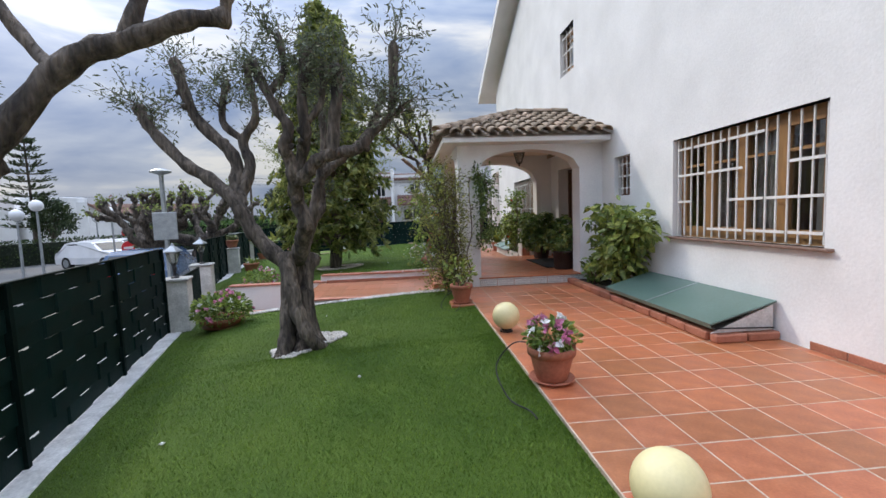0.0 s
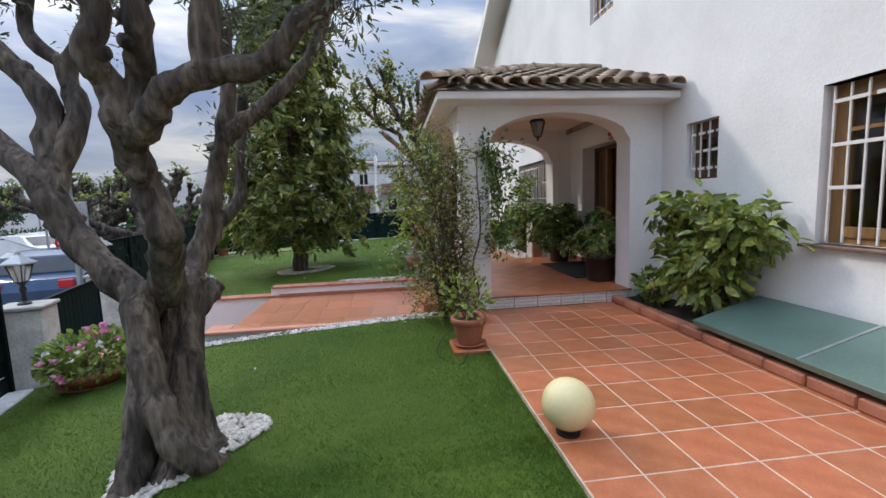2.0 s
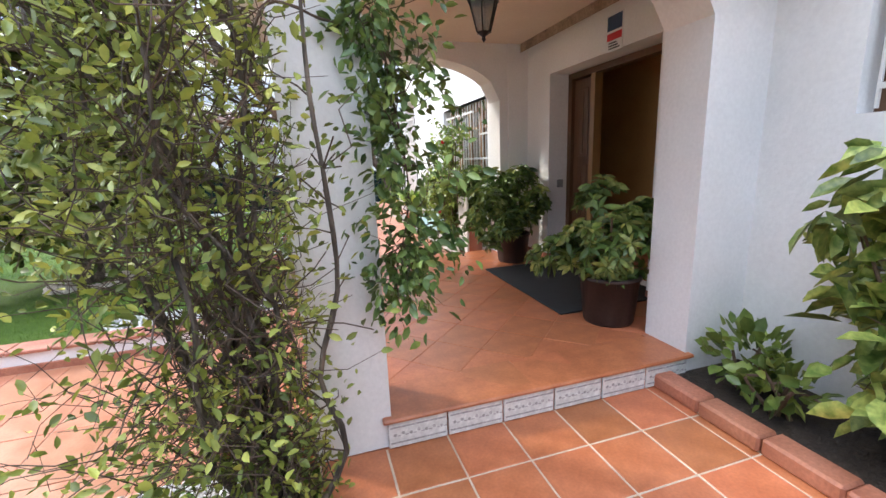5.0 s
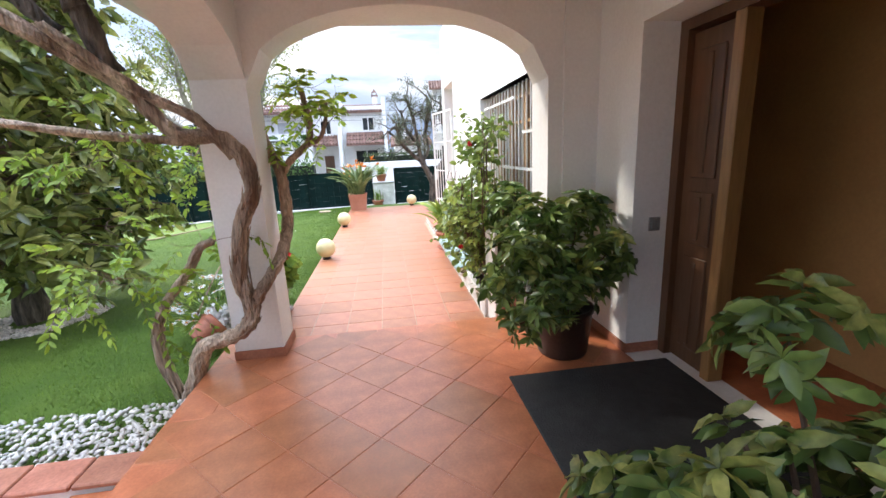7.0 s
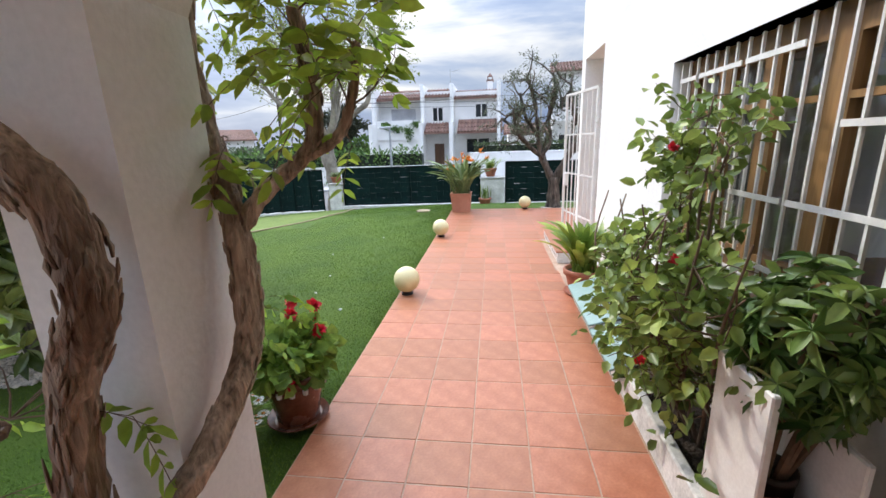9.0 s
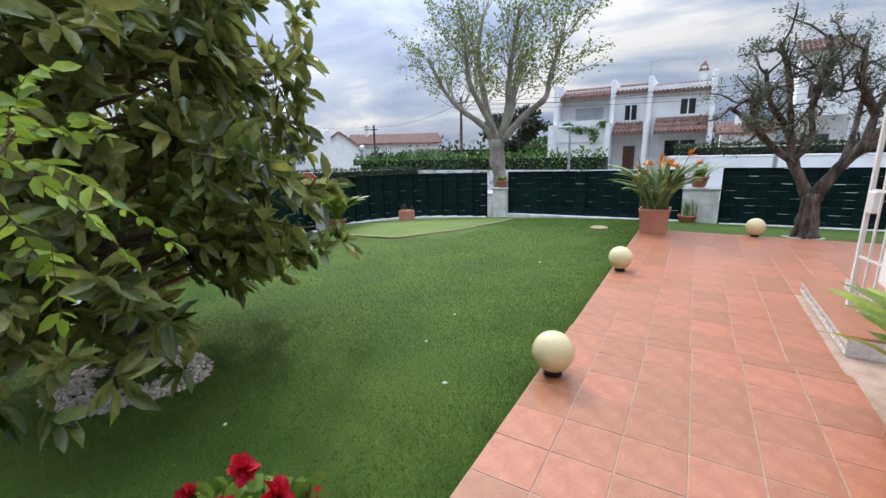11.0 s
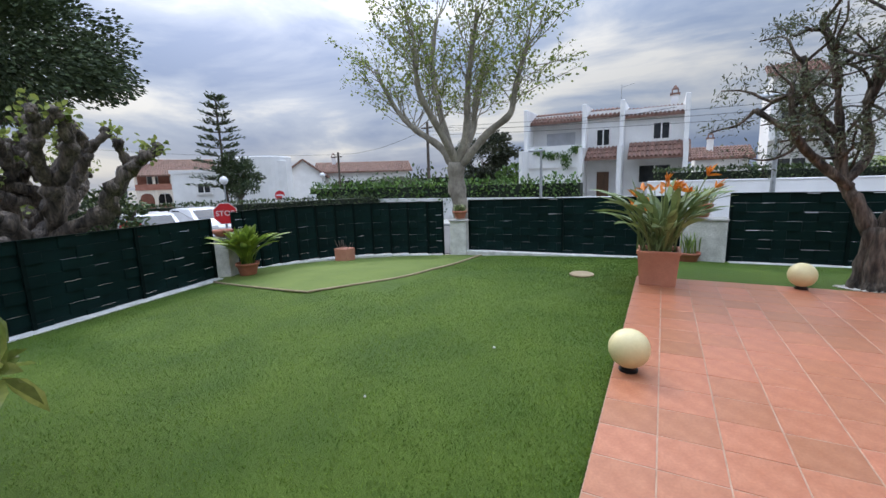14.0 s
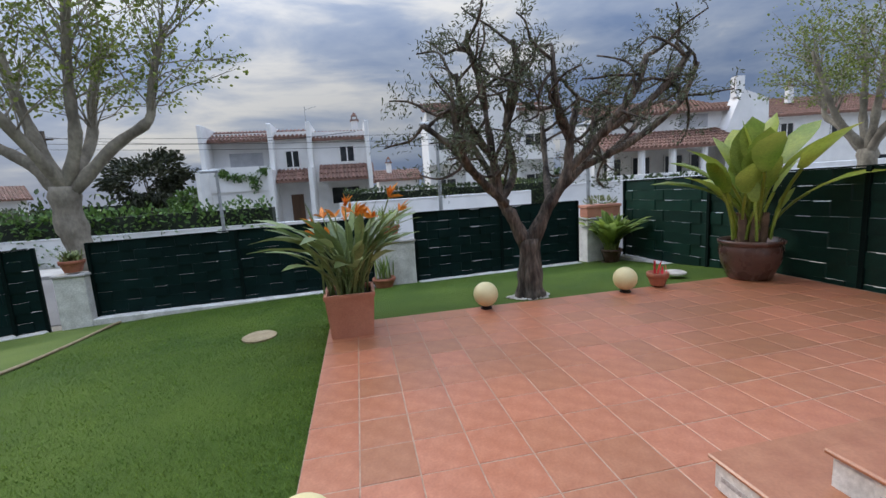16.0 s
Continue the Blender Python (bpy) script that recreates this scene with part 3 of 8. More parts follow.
# ceramic riser of the porch step and its tiled edge
riser = thing("porch_step", 1.6, 8.2, 0, "porch step with decorated blue and white ceramic riser", "step", kind="structure")
rme = Geo().soft_box(0.003, 0.305, -0.012, 0.0, 0.004, 0.142, 0.004).mesh("riser_tile", CERAMIC)
bandme = Geo()
bandme.box(0.012, 0.296, -0.0145, -0.012, 0.028, 0.036).box(0.012, 0.296, -0.0145, -0.012, 0.112, 0.12)
for k in range(7):
    a = 0.035 + 0.04 * k
    bandme.lathe([(0.009, 0), (0.009, 0.002)], 7, m=pose(a, -0.012, 0.074 + 0.006 * (k % 2), 90))
    bandme.box(a + 0.012, a + 0.028, -0.0145, -0.012, 0.066, 0.071)
bandme = bandme.mesh("riser_band", CERBLUE)
for k in range(6):
    t = piece("riser_tile", rme, riser, pose(0.31 * k, 0, 0))
    piece("glazed_band", bandme, t, pose(0, 0, 0))
part("nosing", Geo().soft_box(-0.02, 1.9, -0.026, 0.3, 0.142, 0.166, 0.008), TILE, riser, "terracotta nosing slab")

# ---- house ----
HX = 3.9      # outer face of the long wall
house = thing("wall_house", label="white rendered two-storey house with sloping verge", category="house", kind="structure")


def wall_x(geo, x0, x1, y0, y1, z0, z1, holes):
    """A wall along y with holes (y0, y1, z0, z1), as boxes butted end to end."""
    ys = sorted({y0, y1, *[h[0] for h in holes], *[h[1] for h in holes]})
    for a, b in zip(ys, ys[1:]):
        cut = sorted([h for h in holes if h[0] <= a and h[1] >= b], key=lambda h: h[2])
        z = z0
        for h in cut:
            if h[2] > z:
                geo.box(x0, x1, a, b, z, h[2])
            z = h[3]
        if z < z1:
            geo.box(x0, x1, a, b, z, z1)


WIN = (4.13, 6.2, 0.92, 2.19)
SMALL = (7.28, 7.78, 1.53, 2.18)
UPPER = (9.47, 10.22, 4.25, 5.2)
WIN2 = (11.86, 13.83, 0.92, 2.22)
DOOR = (9.12, 10.70, 0.165, 2.27)
g = Geo()
wall_x(g, HX, 4.15, -4, 8.5, -0.3, 2.95, [WIN, SMALL])
part("wall", g, WHITE, house)
g = Geo()
wall_x(g, 4.0, 4.36, 8.5, 11.2, -0.3, 2.95, [DOOR])
part("wall", g, WHITE, house)
g = Geo()
wall_x(g, 3.74, 4.0, 11.2, 15.95, -0.3, 2.95, [WIN2])
g.box(4.0, 4.6, 15.75, 15.95, -0.3, 2.8)
part("wall", g, WHITE, house)
g = Geo()
wall_x(g, HX, 4.15, -4, 16.8, 2.95, 5.75, [UPPER])
g.prism([(-4, 5.75), (16.8, 5.75), (10.0, 9.15), (2, 9.15)], -0.25, Matrix(((0, -1, 0, HX), (1, 0, 0, 0), (0, 0, 1, 0), (0, 0, 0, 1))))
g.box(4.15, 9, 16.55, 16.8, 2.6, 9)
g.box(3.74, 9, 15.95, 17.3, 2.8, 2.95)
g.box(3.74, 3.898, 12.0, 17.3, 2.952, 3.9)
g.box(3.74, 3.99, 17.04, 17.3, -0.3, 2.798)
g.box(4.8, 9, 17.1, 17.3, -0.3, 2.798)
g.box(8.8, 9, -4, 16.55, -0.3, 9)
g.box(4.15, 8.8, -4, -3.8, -0.3, 9)
part("wall", g, WHITE, house)
g = Geo()
for a, b, za, zb in ((17.95, 9.6, 5.98, 10.15), (9.6, -4.6, 10.15, 5.9)):
    s = math.atan2(zb - za, b - a)
    ln = math.hypot(b - a, zb - za)
    g.prism([(a, za - 0.28), (a, za), (b, zb), (b, zb - 0.28)], -6.0, Matrix(((0, -1, 0, 3.42), (1, 0, 0, 0), (0, 0, 1, 0), (0, 0, 0, 1))))
part("roof", g, WHITE, house, "white sloping roof verge and soffit")
# cream here stands for the shade under the overhang
part("recess_wall", Geo().box(4.6, 4.8, 15.75, 17.3, -0.3, 2.798), CREAM, house, "wall of the side entrance, in cream to look shaded")
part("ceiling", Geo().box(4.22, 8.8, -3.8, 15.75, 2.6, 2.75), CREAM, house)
part("room_floor", Geo().box(4.22, 8.8, -3.8, 15.95, -0.1, 0.163), TILE, house)
part("partition", Geo().box(4.37, 8.8, 8.4, 8.55, 0.163, 2.6).box(4.37, 8.8, 11.46, 11.6, 0.163, 2.6).box(5.15, 5.25, 8.55, 11.46, 0.163, 2.6), OCHRE, house, "ochre painted hall walls")

g = Geo()
for k in range(9):
    piece("skirting_tile", (Geo().soft_box(-0.012, 0.0, 0.003, 0.327, 0, 0.075, 0.004).mesh("skirting_tile", BRICKRED) if k == 0 else sk), house, pose(HX, 4.22 - 0.33 * (k + 1), 0))
    if k == 0:
        sk = bpy.data.meshes["skirting_tile"]


def sill(name, x, y0, y1, z, out, parent):
    part(name, Geo().soft_box(x - out, x + 0.1, y0 - 0.09, y1 + 0.09, z - 0.028, z, 0.006), SILL, parent, "projecting brown tile sill")


def window(name, x, hole, panes, label, rows, cols, sash=WOOD, reveal=0.13, deep=0.0):
    """A wooden window in a hole of a wall along y, with a white iron grille in front."""
    y0, y1, z0, z1 = hole
    w = thing(name, x, y0, z0, label, "window", kind="structure")
    W, H = y1 - y0, z1 - z0
    xf = reveal
    part("window_frame", Geo().box(xf, xf + 0.06, 0, 0.06, 0, H).box(xf, xf + 0.06, W - 0.06, W, 0, H)
         .box(xf, xf + 0.06, 0.06, W - 0.06, H - 0.06, H).box(xf, xf + 0.06, 0.06, W - 0.06, 0, 0.06), sash, w)
    for k in range(panes):
        a, b = 0.06 + (W - 0.12) * k / panes, 0.06 + (W - 0.12) * (k + 1) / panes
        s = Geo()
        for c, d, e, f in ((a, a + 0.07, 0.06, H - 0.06), (b - 0.07, b, 0.06, H - 0.06), (a + 0.07, b - 0.07, 0.06, 0.14), (a + 0.07, b - 0.07, H - 0.14, H - 0.06),
                           (a + 0.07, b - 0.07, H * 0.7, H * 0.7 + 0.03)):
            s.box(xf - 0.02, xf + 0.035, c, d, e, f)
        ob = part("sash", s, sash, w)
        pn = part("pane", Geo().box(xf + 0.005, xf + 0.011, a + 0.06, b - 0.06, 0.13, H - 0.13), GLASS, ob)
        pn.visible_shadow = False
    part("lining", Geo().box(0.004, xf + 0.08, -0.02, 0.0, -0.0, H + 0.02).box(0.004, xf + 0.08, 0, W, H, H + 0.02), BRICKRED if deep else WHITE, w)
    gx = 0.05
    for k in range(cols):
        yy = 0.05 + (W - 0.1) * k / (cols - 1)
        part("bar", Geo().box(gx - 0.007, gx + 0.007, yy - 0.007, yy + 0.007, 0.02, H - 0.02), WHITEMETAL, w)
    for k in range(rows):
        zz = 0.12 + (H - 0.26) * k / (rows - 1)
        cuts = [0.03] + [W * (q + (0.12 if k % 2 else 0)) for q in (0.2, 0.45, 0.72)] + [W - 0.03]
        for q in range(4):
            if (q + k) % 4 == 3 and cols > 6:
                continue
            part("crossbar", Geo().box(gx - 0.014, gx - 0.007, cuts[q] + 0.02, cuts[q + 1] - 0.02, zz - 0.014, zz + 0.014), WHITEMETAL, w)
    if name not in ("window_2", "window_3"):
        sill("window_sill", 0, 0, W, 0.0, 0.07, w)
    return w


window("window_1", HX, WIN, 4, "wide pine window behind a white iron grille", 4, 17)
window("window_2", HX, SMALL, 1, "small deep-set window with white iron grille", 3, 4, DARKWOOD)
window("window_3", HX, UPPER, 1, "small upper window with white grille", 3, 4)
window("window_4", 3.74, WIN2, 4, "wide pine window behind a white iron grille", 4, 17)
# lace curtains behind the wide windows
for x, hole in ((HX, WIN), (3.74, WIN2)):
    g = Geo()
    n = 40
    for k in range(n + 1):
        y = hole[0] + (hole[1] - hole[0]) * k / n
        g.v += [(x + 0.27 + 0.02 * math.sin(k * 1.9), y, hole[2] + 0.1), (x + 0.27 + 0.02 * math.sin(k * 1.9), y, hole[3])]
    g.f = [(2 * k, 2 * k + 2, 2 * k + 3, 2 * k + 1) for k in range(n) if k % 13 < 6]
    solo("curtain", g, material("net_curtain", (0.3, 0.29, 0.27), (0.4, 0.39, 0.37), 9, 0.9, 0.2, 60, through_light=0.5), "pale net curtain hanging behind the window", "curtain", "curtains")

# ---- porch ----
porch = thing("porch", label="white arched porch with hipped clay tile roof", category="porch", kind="structure")


def arch_wall(geo, x0, x1, a, b, spring, crown, top, depth, m, base=0.0, n=18):
    """A wall of the length x0..x1 with an arched opening a..b, local x along it and y through it."""
    for p, q in ((x0, a), (b, x1)):
        if q > p:
            geo.box(p, q, 0, depth, base, top, m)
    mid, half = (a + b) / 2, (b - a) / 2
    z = [spring + (crown - spring) * math.sqrt(max(0, 1 - abs((k / n) * 2 - 1) ** 2.0)) for k in range(n + 1)]
    for k in range(n):
        xa, xb = a + (b - a) * k / n, a + (b - a) * (k + 1) / n
        geo.add([m @ Vector(p) for p in ((xa, 0, z[k]), (xb, 0, z[k + 1]), (xb, 0, top), (xa, 0, top), (xa, depth, z[k]), (xb, depth, z[k + 1]), (xb, depth, top), (xa, depth, top))],
                [(0, 1, 2, 3), (7, 6, 5, 4), (0, 4, 5, 1), (3, 2, 6, 7)])


g = Geo()
arch_wall(g, 1.26, 3.9, 1.625, 3.465, 2.08, 2.42, 2.74, 0.33, pose(0, 8.215, 0))
part("front_wall", g, WHITE, porch)
g = Geo()
arch_wall(g, 1.26, 4.0, 1.6, 3.63, 2.06, 2.53, 2.74, 0.32, pose(0, 11.22, 0))
part("back_wall", g, WHITE, porch)
g = Geo()
arch_wall(g, 8.545, 11.22, 8.545, 11.22, 2.1, 2.47, 2.74, 0.34, Matrix(((0, -1, 0, 1.6), (1, 0, 0, 0), (0, 0, 1, 0), (0, 0, 0, 1))))
part("side_wall", g, WHITE, porch)
g = Geo()
for x0, x1, y0, y1 in ((1.25, 1.612, 11.208, 11.22), (1.6, 1.612, 11.22, 11.552), (1.25, 1.6, 11.54, 11.552), (1.248, 1.26, 11.22, 11.54), (3.988, 4.0, 8.6, 9.12), (3.988, 4.0, 10.7, 11.21), (3.988, 4.24, 10.688, 10.7)):
    g.soft_box(x0, x1, y0, y1, 0.0 if y0 < 8.3 or x0 < 1.3 else 0.165, 0.235 if y0 > 8.3 else 0.06, 0.004)
part("skirting", g, BRICKRED, porch, "red tile skirting")
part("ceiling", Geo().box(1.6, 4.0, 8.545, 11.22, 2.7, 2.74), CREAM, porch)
part("eaves_slab", Geo().soft_box(0.98, 3.9, 7.88, 8.213, 2.505, 2.6, 0.012).soft_box(0.98, 3.74, 11.542, 11.86, 2.572, 2.6, 0.008)
     .soft_box(0.98, 1.258, 8.213, 11.542, 2.505, 2.6, 0.012), WHITE, porch)
RIDGE_Y, RIDGE_Z, EAVE_Z, HIP_X = 9.87, 3.42, 2.66, 2.75
g = Geo()
g.add([(0.95, 7.85, 2.6), (3.9, 7.85, 2.6), (3.9, 11.9, 2.6), (0.95, 11.9, 2.6), (HIP_X, RIDGE_Y, RIDGE_Z - 0.05), (3.9, RIDGE_Y, RIDGE_Z - 0.05)],
      [(0, 1, 5, 4), (1, 2, 5), (2, 3, 4, 5), (3, 0, 4)])
roof = part("roof", g, ROOF, porch, "weathered clay barrel tile roof")
g = Geo()
ns, L0 = 7, 0.44
for k in range(2):
    for i in range(ns + 1):
        a = math.pi * i / ns
        for r in (1.0, 0.84):
            rad = (0.098 - 0.018 * k) * r
            g.v.append((-math.cos(a) * rad, L0 * k, math.sin(a) * rad * 0.85))
w2 = (ns + 1) * 2
for i in range(ns):
    p = 2 * i
    g.f += [(p, p + 2, w2 + p + 2, w2 + p), (p + 1, w2 + p + 1, w2 + p + 3, p + 3), (p, p + 1, p + 3, p + 2), (w2 + p, w2 + p + 2, w2 + p + 3, w2 + p + 1)]
barrel = g.mesh("roof_tile", ROOF, True)
RR = random.Random(3)
sl = math.atan2(RIDGE_Z - EAVE_Z, RIDGE_Y - 7.79)
slope_len = math.hypot(RIDGE_Z - EAVE_Z, RIDGE_Y - 7.79)


def lay_tiles(m, width, length, keep):
    n = int(width / 0.205)
    for c in range(n):
        x = (c + 0.5) * width / n
        r = 0
        while r * 0.36 < length - 0.1:
            if keep(x, r * 0.36 + 0.15):
                piece("roof_tile", barrel, roof, m @ pose(x + RR.uniform(-0.008, 0.008), r * 0.36 + RR.uniform(-0.012, 0.012), 0.018 * 1, -3 + RR.uniform(-1, 1), RR.uniform(-2, 2), RR.uniform(-2, 2)))
            r += 1


fx = (HIP_X - 0.88)
lay_tiles(pose(0.88, 7.79, EAVE_Z - 0.03, math.degrees(sl)), 3.02, slope_len, lambda x, d: x > fx * d / slope_len)
lay_tiles(pose(3.9, 11.95, EAVE_Z - 0.03, math.degrees(sl), 0, 180), 3.02, slope_len, lambda x, d: 3.02 - x > fx * d / slope_len)
sl2 = math.atan2(RIDGE_Z - EAVE_Z, fx)
len2 = math.hypot(RIDGE_Z - EAVE_Z, fx)
lay_tiles(pose(0.88, 11.95, EAVE_Z - 0.03, math.degrees(sl2), 0, -90), 4.16, len2, lambda x, d: min(x, 4.16 - x) > 2.08 * d / len2)
for a, b in (((0.86, 7.77, EAVE_Z), (HIP_X, RIDGE_Y, RIDGE_Z)), ((0.86, 11.97, EAVE_Z), (HIP_X, RIDGE_Y, RIDGE_Z)), ((HIP_X, RIDGE_Y, RIDGE_Z), (3.95, RIDGE_Y, RIDGE_Z))):
    a, b = Vector(a), Vector(b)
    d = b - a
    steps = int(d.length / 0.36)
    q = d.to_track_quat("Y", "Z").to_matrix().to_4x4()
    for k in range(steps):
        piece("ridge_tile", barrel, roof, Matrix.Translation(a + d * k / steps + Vector((0, 0, 0.03))) @ q)

# lantern under the porch ceiling
lan = thing("hanging_lantern", 2.75, 9.61, 2.29, "black iron hanging lantern with six glass sides", "lamp")
part("finial", Geo().lathe([(0.004, -0.02), (0.018, 0.0), (0.012, 0.02), (0.05, 0.045), (0.05, 0.055)], 6), BLACKMETAL, lan)
part("roof", Geo().lathe([(0.135, 0.27), (0.13, 0.285), (0.06, 0.345), (0.045, 0.36), (0.03, 0.4), (0.006, 0.43)], 6), BLACKMETAL, lan)
part("rod", Geo().tube([(0, 0, 0.42), (0, 0, 0.44)], 0.006, 6), BLACKMETAL, lan)
for k in range(6):
    a, b = math.pi * k / 3, math.pi * (k + 1) / 3
    part("bar", Geo().tube([(0.055 * math.cos(a), 0.055 * math.sin(a), 0.05), (0.118 * math.cos(a), 0.118 * math.sin(a), 0.275)], 0.006, 5), BLACKMETAL, lan)
    p = [(0.052 * math.cos(a), 0.052 * math.sin(a), 0.055), (0.052 * math.cos(b), 0.052 * math.sin(b), 0.055), (0.114 * math.cos(b), 0.114 * math.sin(b), 0.272), (0.114 * math.cos(a), 0.114 * math.sin(a), 0.272)]
    part("pane", Geo().add(p + [(x * 0.96, y * 0.96, z) for x, y, z in p], [(0, 1, 2, 3), (7, 6, 5, 4)]), LAMPGLASS, lan)

# front door: narrow fixed leaf, open main leaf
door = thing("door_1", 4.26, 9.12, 0.165, "dark walnut panelled front door standing open", "door", kind="structure")
part("door_frame", Geo().box(-0.02, 0.1, 0.0, 0.08, 0, 2.1).box(-0.02, 0.1, 1.51, 1.58, 0, 2.1).box(-0.02, 0.1, 0.08, 1.51, 2.04, 2.1), DARKWOOD, door)


def panel_leaf(name, w, parent, m):
    ob = part(name, Geo().soft_box(0, 0.045, 0, w, 0.01, 2.02, 0.005), DARKWOOD, parent)
    ob.matrix_basis = m
    for z0, z1 in ((0.12, 0.72), (0.8, 1.12), (1.2, 1.92)):
        part("panel", Geo().soft_box(-0.012, 0.0, 0.07, w - 0.07, z0, z1, 0.006), DARKWOOD, ob)
        part("moulding", Geo().soft_box(-0.022, -0.012, w / 2 - 0.02, w / 2 + 0.02, z0 + 0.03, z1 - 0.03, 0.006), DARKWOOD, ob)
    return ob


panel_leaf("fixed_leaf", 0.33, door, pose(0.02, 1.18, 0))
# paler wood than the leaves: the sun on this edge is coloured in
part("edge_post", Geo().soft_box(-0.02, 0.08, 1.11, 1.18, 0.01, 2.04, 0.006), WOOD, door, "door edge in lighter varnished wood to look sunlit")
leaf = panel_leaf("open_leaf", 0.98, door, pose(0.1, 0.1, 0, 0, 0, -74))
part("handle", Geo().tube([(-0.06, 0.9, 1.0), (-0.06, 0.8, 1.0)], 0.011, 8).tube([(0, 0.9, 1.0), (-0.06, 0.9, 1.0)], 0.009, 8), GREYMETAL, leaf, "steel lever handle")
notice = thing("alarm_notice", 3.996, 9.55, 2.26, "small blue, red and white notice above the door", "sign")
part("plate", Geo().soft_box(-0.006, 0, 0, 0.2, 0, 0.3, 0.002), SIGNWHITE, notice)
part("band", Geo().box(-0.009, -0.0062, 0.008, 0.192, 0.09, 0.15), SIGNRED, notice)
part("panel", Geo().box(-0.009, -0.0062, 0.008, 0.192, 0.17, 0.29), CARBLUE, notice)
for k in range(3):
    part("bar", Geo().box(-0.009, -0.0062, 0.03 + 0.02 * k, 0.17, 0.02 + 0.022 * k, 0.03 + 0.022 * k), BLACKMETAL, notice)
solo("light_switch", Geo().soft_box(4.11, 4.19, 10.688, 10.7, 1.02, 1.11, 0.004).soft_box(4.125, 4.175, 10.682, 10.689, 1.04, 1.09, 0.003), GREYMETAL, "grey square bell push beside the door", "switch")
solo("doormat", Geo().soft_box(3.12, 4.2, 9.05, 10.55, 0.167, 0.182, 0.006), RUBBER, "black rubber doormat on the porch tiles", "doormat")
# raised bed, kerb and sloping hatch against the front wall
bed = thing("planting_bed", label="narrow soil bed with terracotta kerb at the house wall", category="bed", kind="structure")
part("soil", Geo().box(3.34, 3.9, 6.7, 8.2, -0.1, 0.05), SOIL, bed, smooth=False)
part("hatch_base", Geo().box(3.34, 3.9, 4.62, 6.7, -0.1, 0.1), CONCRETE, bed)
km = Geo().soft_box(0, 0.13, 0.004, 0.326, 0, 0.085, 0.012).mesh("kerb_tile", BRICKRED)
for k in range(11):
    piece("kerb_tile", km, bed, pose(3.21 + 0.004 * (k % 3), 4.62 + 0.327 * k, 0, 0, RR.uniform(-1, 1)))
km2 = Geo().soft_box(0.004, 0.326, 0, 0.1, 0, 0.08, 0.012).mesh("kerb_tile", BRICKRED)
for k in range(2):
    piece("kerb_tile", km2, bed, pose(3.22 + 0.34 * k, 4.5, 0))


def hatch(name, x0, x1, y0, y1, za, zb, mat, mid, label, open_gap=0.0):
    h = thing(name, x0, y0, za, label, "hatch")
    s = math.atan2(zb - za, x1 - x0)
    ln = math.hypot(zb - za, x1 - x0)
    m = Matrix(((math.cos(s), 0, -math.sin(s), 0), (0, 1, 0, 0), (math.sin(s), 0, math.cos(s), 0), (0, 0, 0, 1)))
    for a, b, dz in ((0, mid, 0), (mid + 0.004, y1 - y0, open_gap)):
        ob = part("panel", Geo().soft_box(0, ln, a, b, 0 + dz, 0.018 + dz, 0.004, m), mat, h)
        part("rim", Geo().soft_box(-0.004, 0.0, a, b, -0.03 + dz, 0.02 + dz, 0.001, m), mat, ob)
    part("seam_strip", Geo().box(0, ln, mid - 0.012, mid + 0.012, 0.0185, 0.023, m), GREYMETAL, h, "steel seam strip")
    part("end_plate", Geo().add([(0.02, 0.02, -0.08), (ln - 0.05, 0.02, -0.08), (ln - 0.05, 0.02, zb - za - 0.02), (0.02, 0.035, -0.08), (ln - 0.05, 0.035, -0.08), (ln - 0.05, 0.035, zb - za - 0.02)],
                                [(0, 1, 2), (5, 4, 3), (0, 3, 4, 1), (1, 4, 5, 2), (2, 5, 3, 0)]), OLDWHITE, h)
    part("brace", Geo().tube([(0.05, 0.0, -0.03), (ln * 0.9, -0.01, -0.05)], 0.008, 6), BLACKMETAL, h)
    return h


hatch("cellar_hatch", 3.2, 3.885, 4.55, 6.68, 0.165, 0.36, HATCH, 1.1, "green painted steel cellar hatch sloping from wall to kerb")
hatch("cellar_hatch", 3.2, 3.73, 12.95, 14.55, 0.2, 0.36, HATCH_PALE, 0.62, "pale green steel hatch on a white kerb", 0.035)
side_bed = thing("side_bed", label="narrow white-edged bed along the house wall", category="bed", kind="structure")
part("kerb", Geo().soft_box(3.3, 3.36, 11.95, 14.6, -0.05, 0.19, 0.008).soft_box(3.36, 3.74, 14.54, 14.6, -0.05, 0.19, 0.008), OLDWHITE, side_bed)
part("soil", Geo().box(3.36, 3.74, 11.98, 14.54, -0.1, 0.1), SOIL, side_bed)
part("end_board", Geo().soft_box(3.33, 3.36, 11.66, 12.0, 0.0, 0.88, 0.006), WHITEMETAL, side_bed, "upright white board")
# added panel; its brown stands for the white board's side in shade
part("front_panel", Geo().soft_box(3.362, 3.556, 11.68, 11.7, 0.0, 0.46, 0.006), POT_PLANTER, side_bed, "panel between the boards, terracotta-coloured for a board's shaded side")
part("end_board", Geo().soft_box(3.56, 3.585, 11.56, 11.9, 0.0, 0.72, 0.006), WHITEMETAL, side_bed, "upright white board")

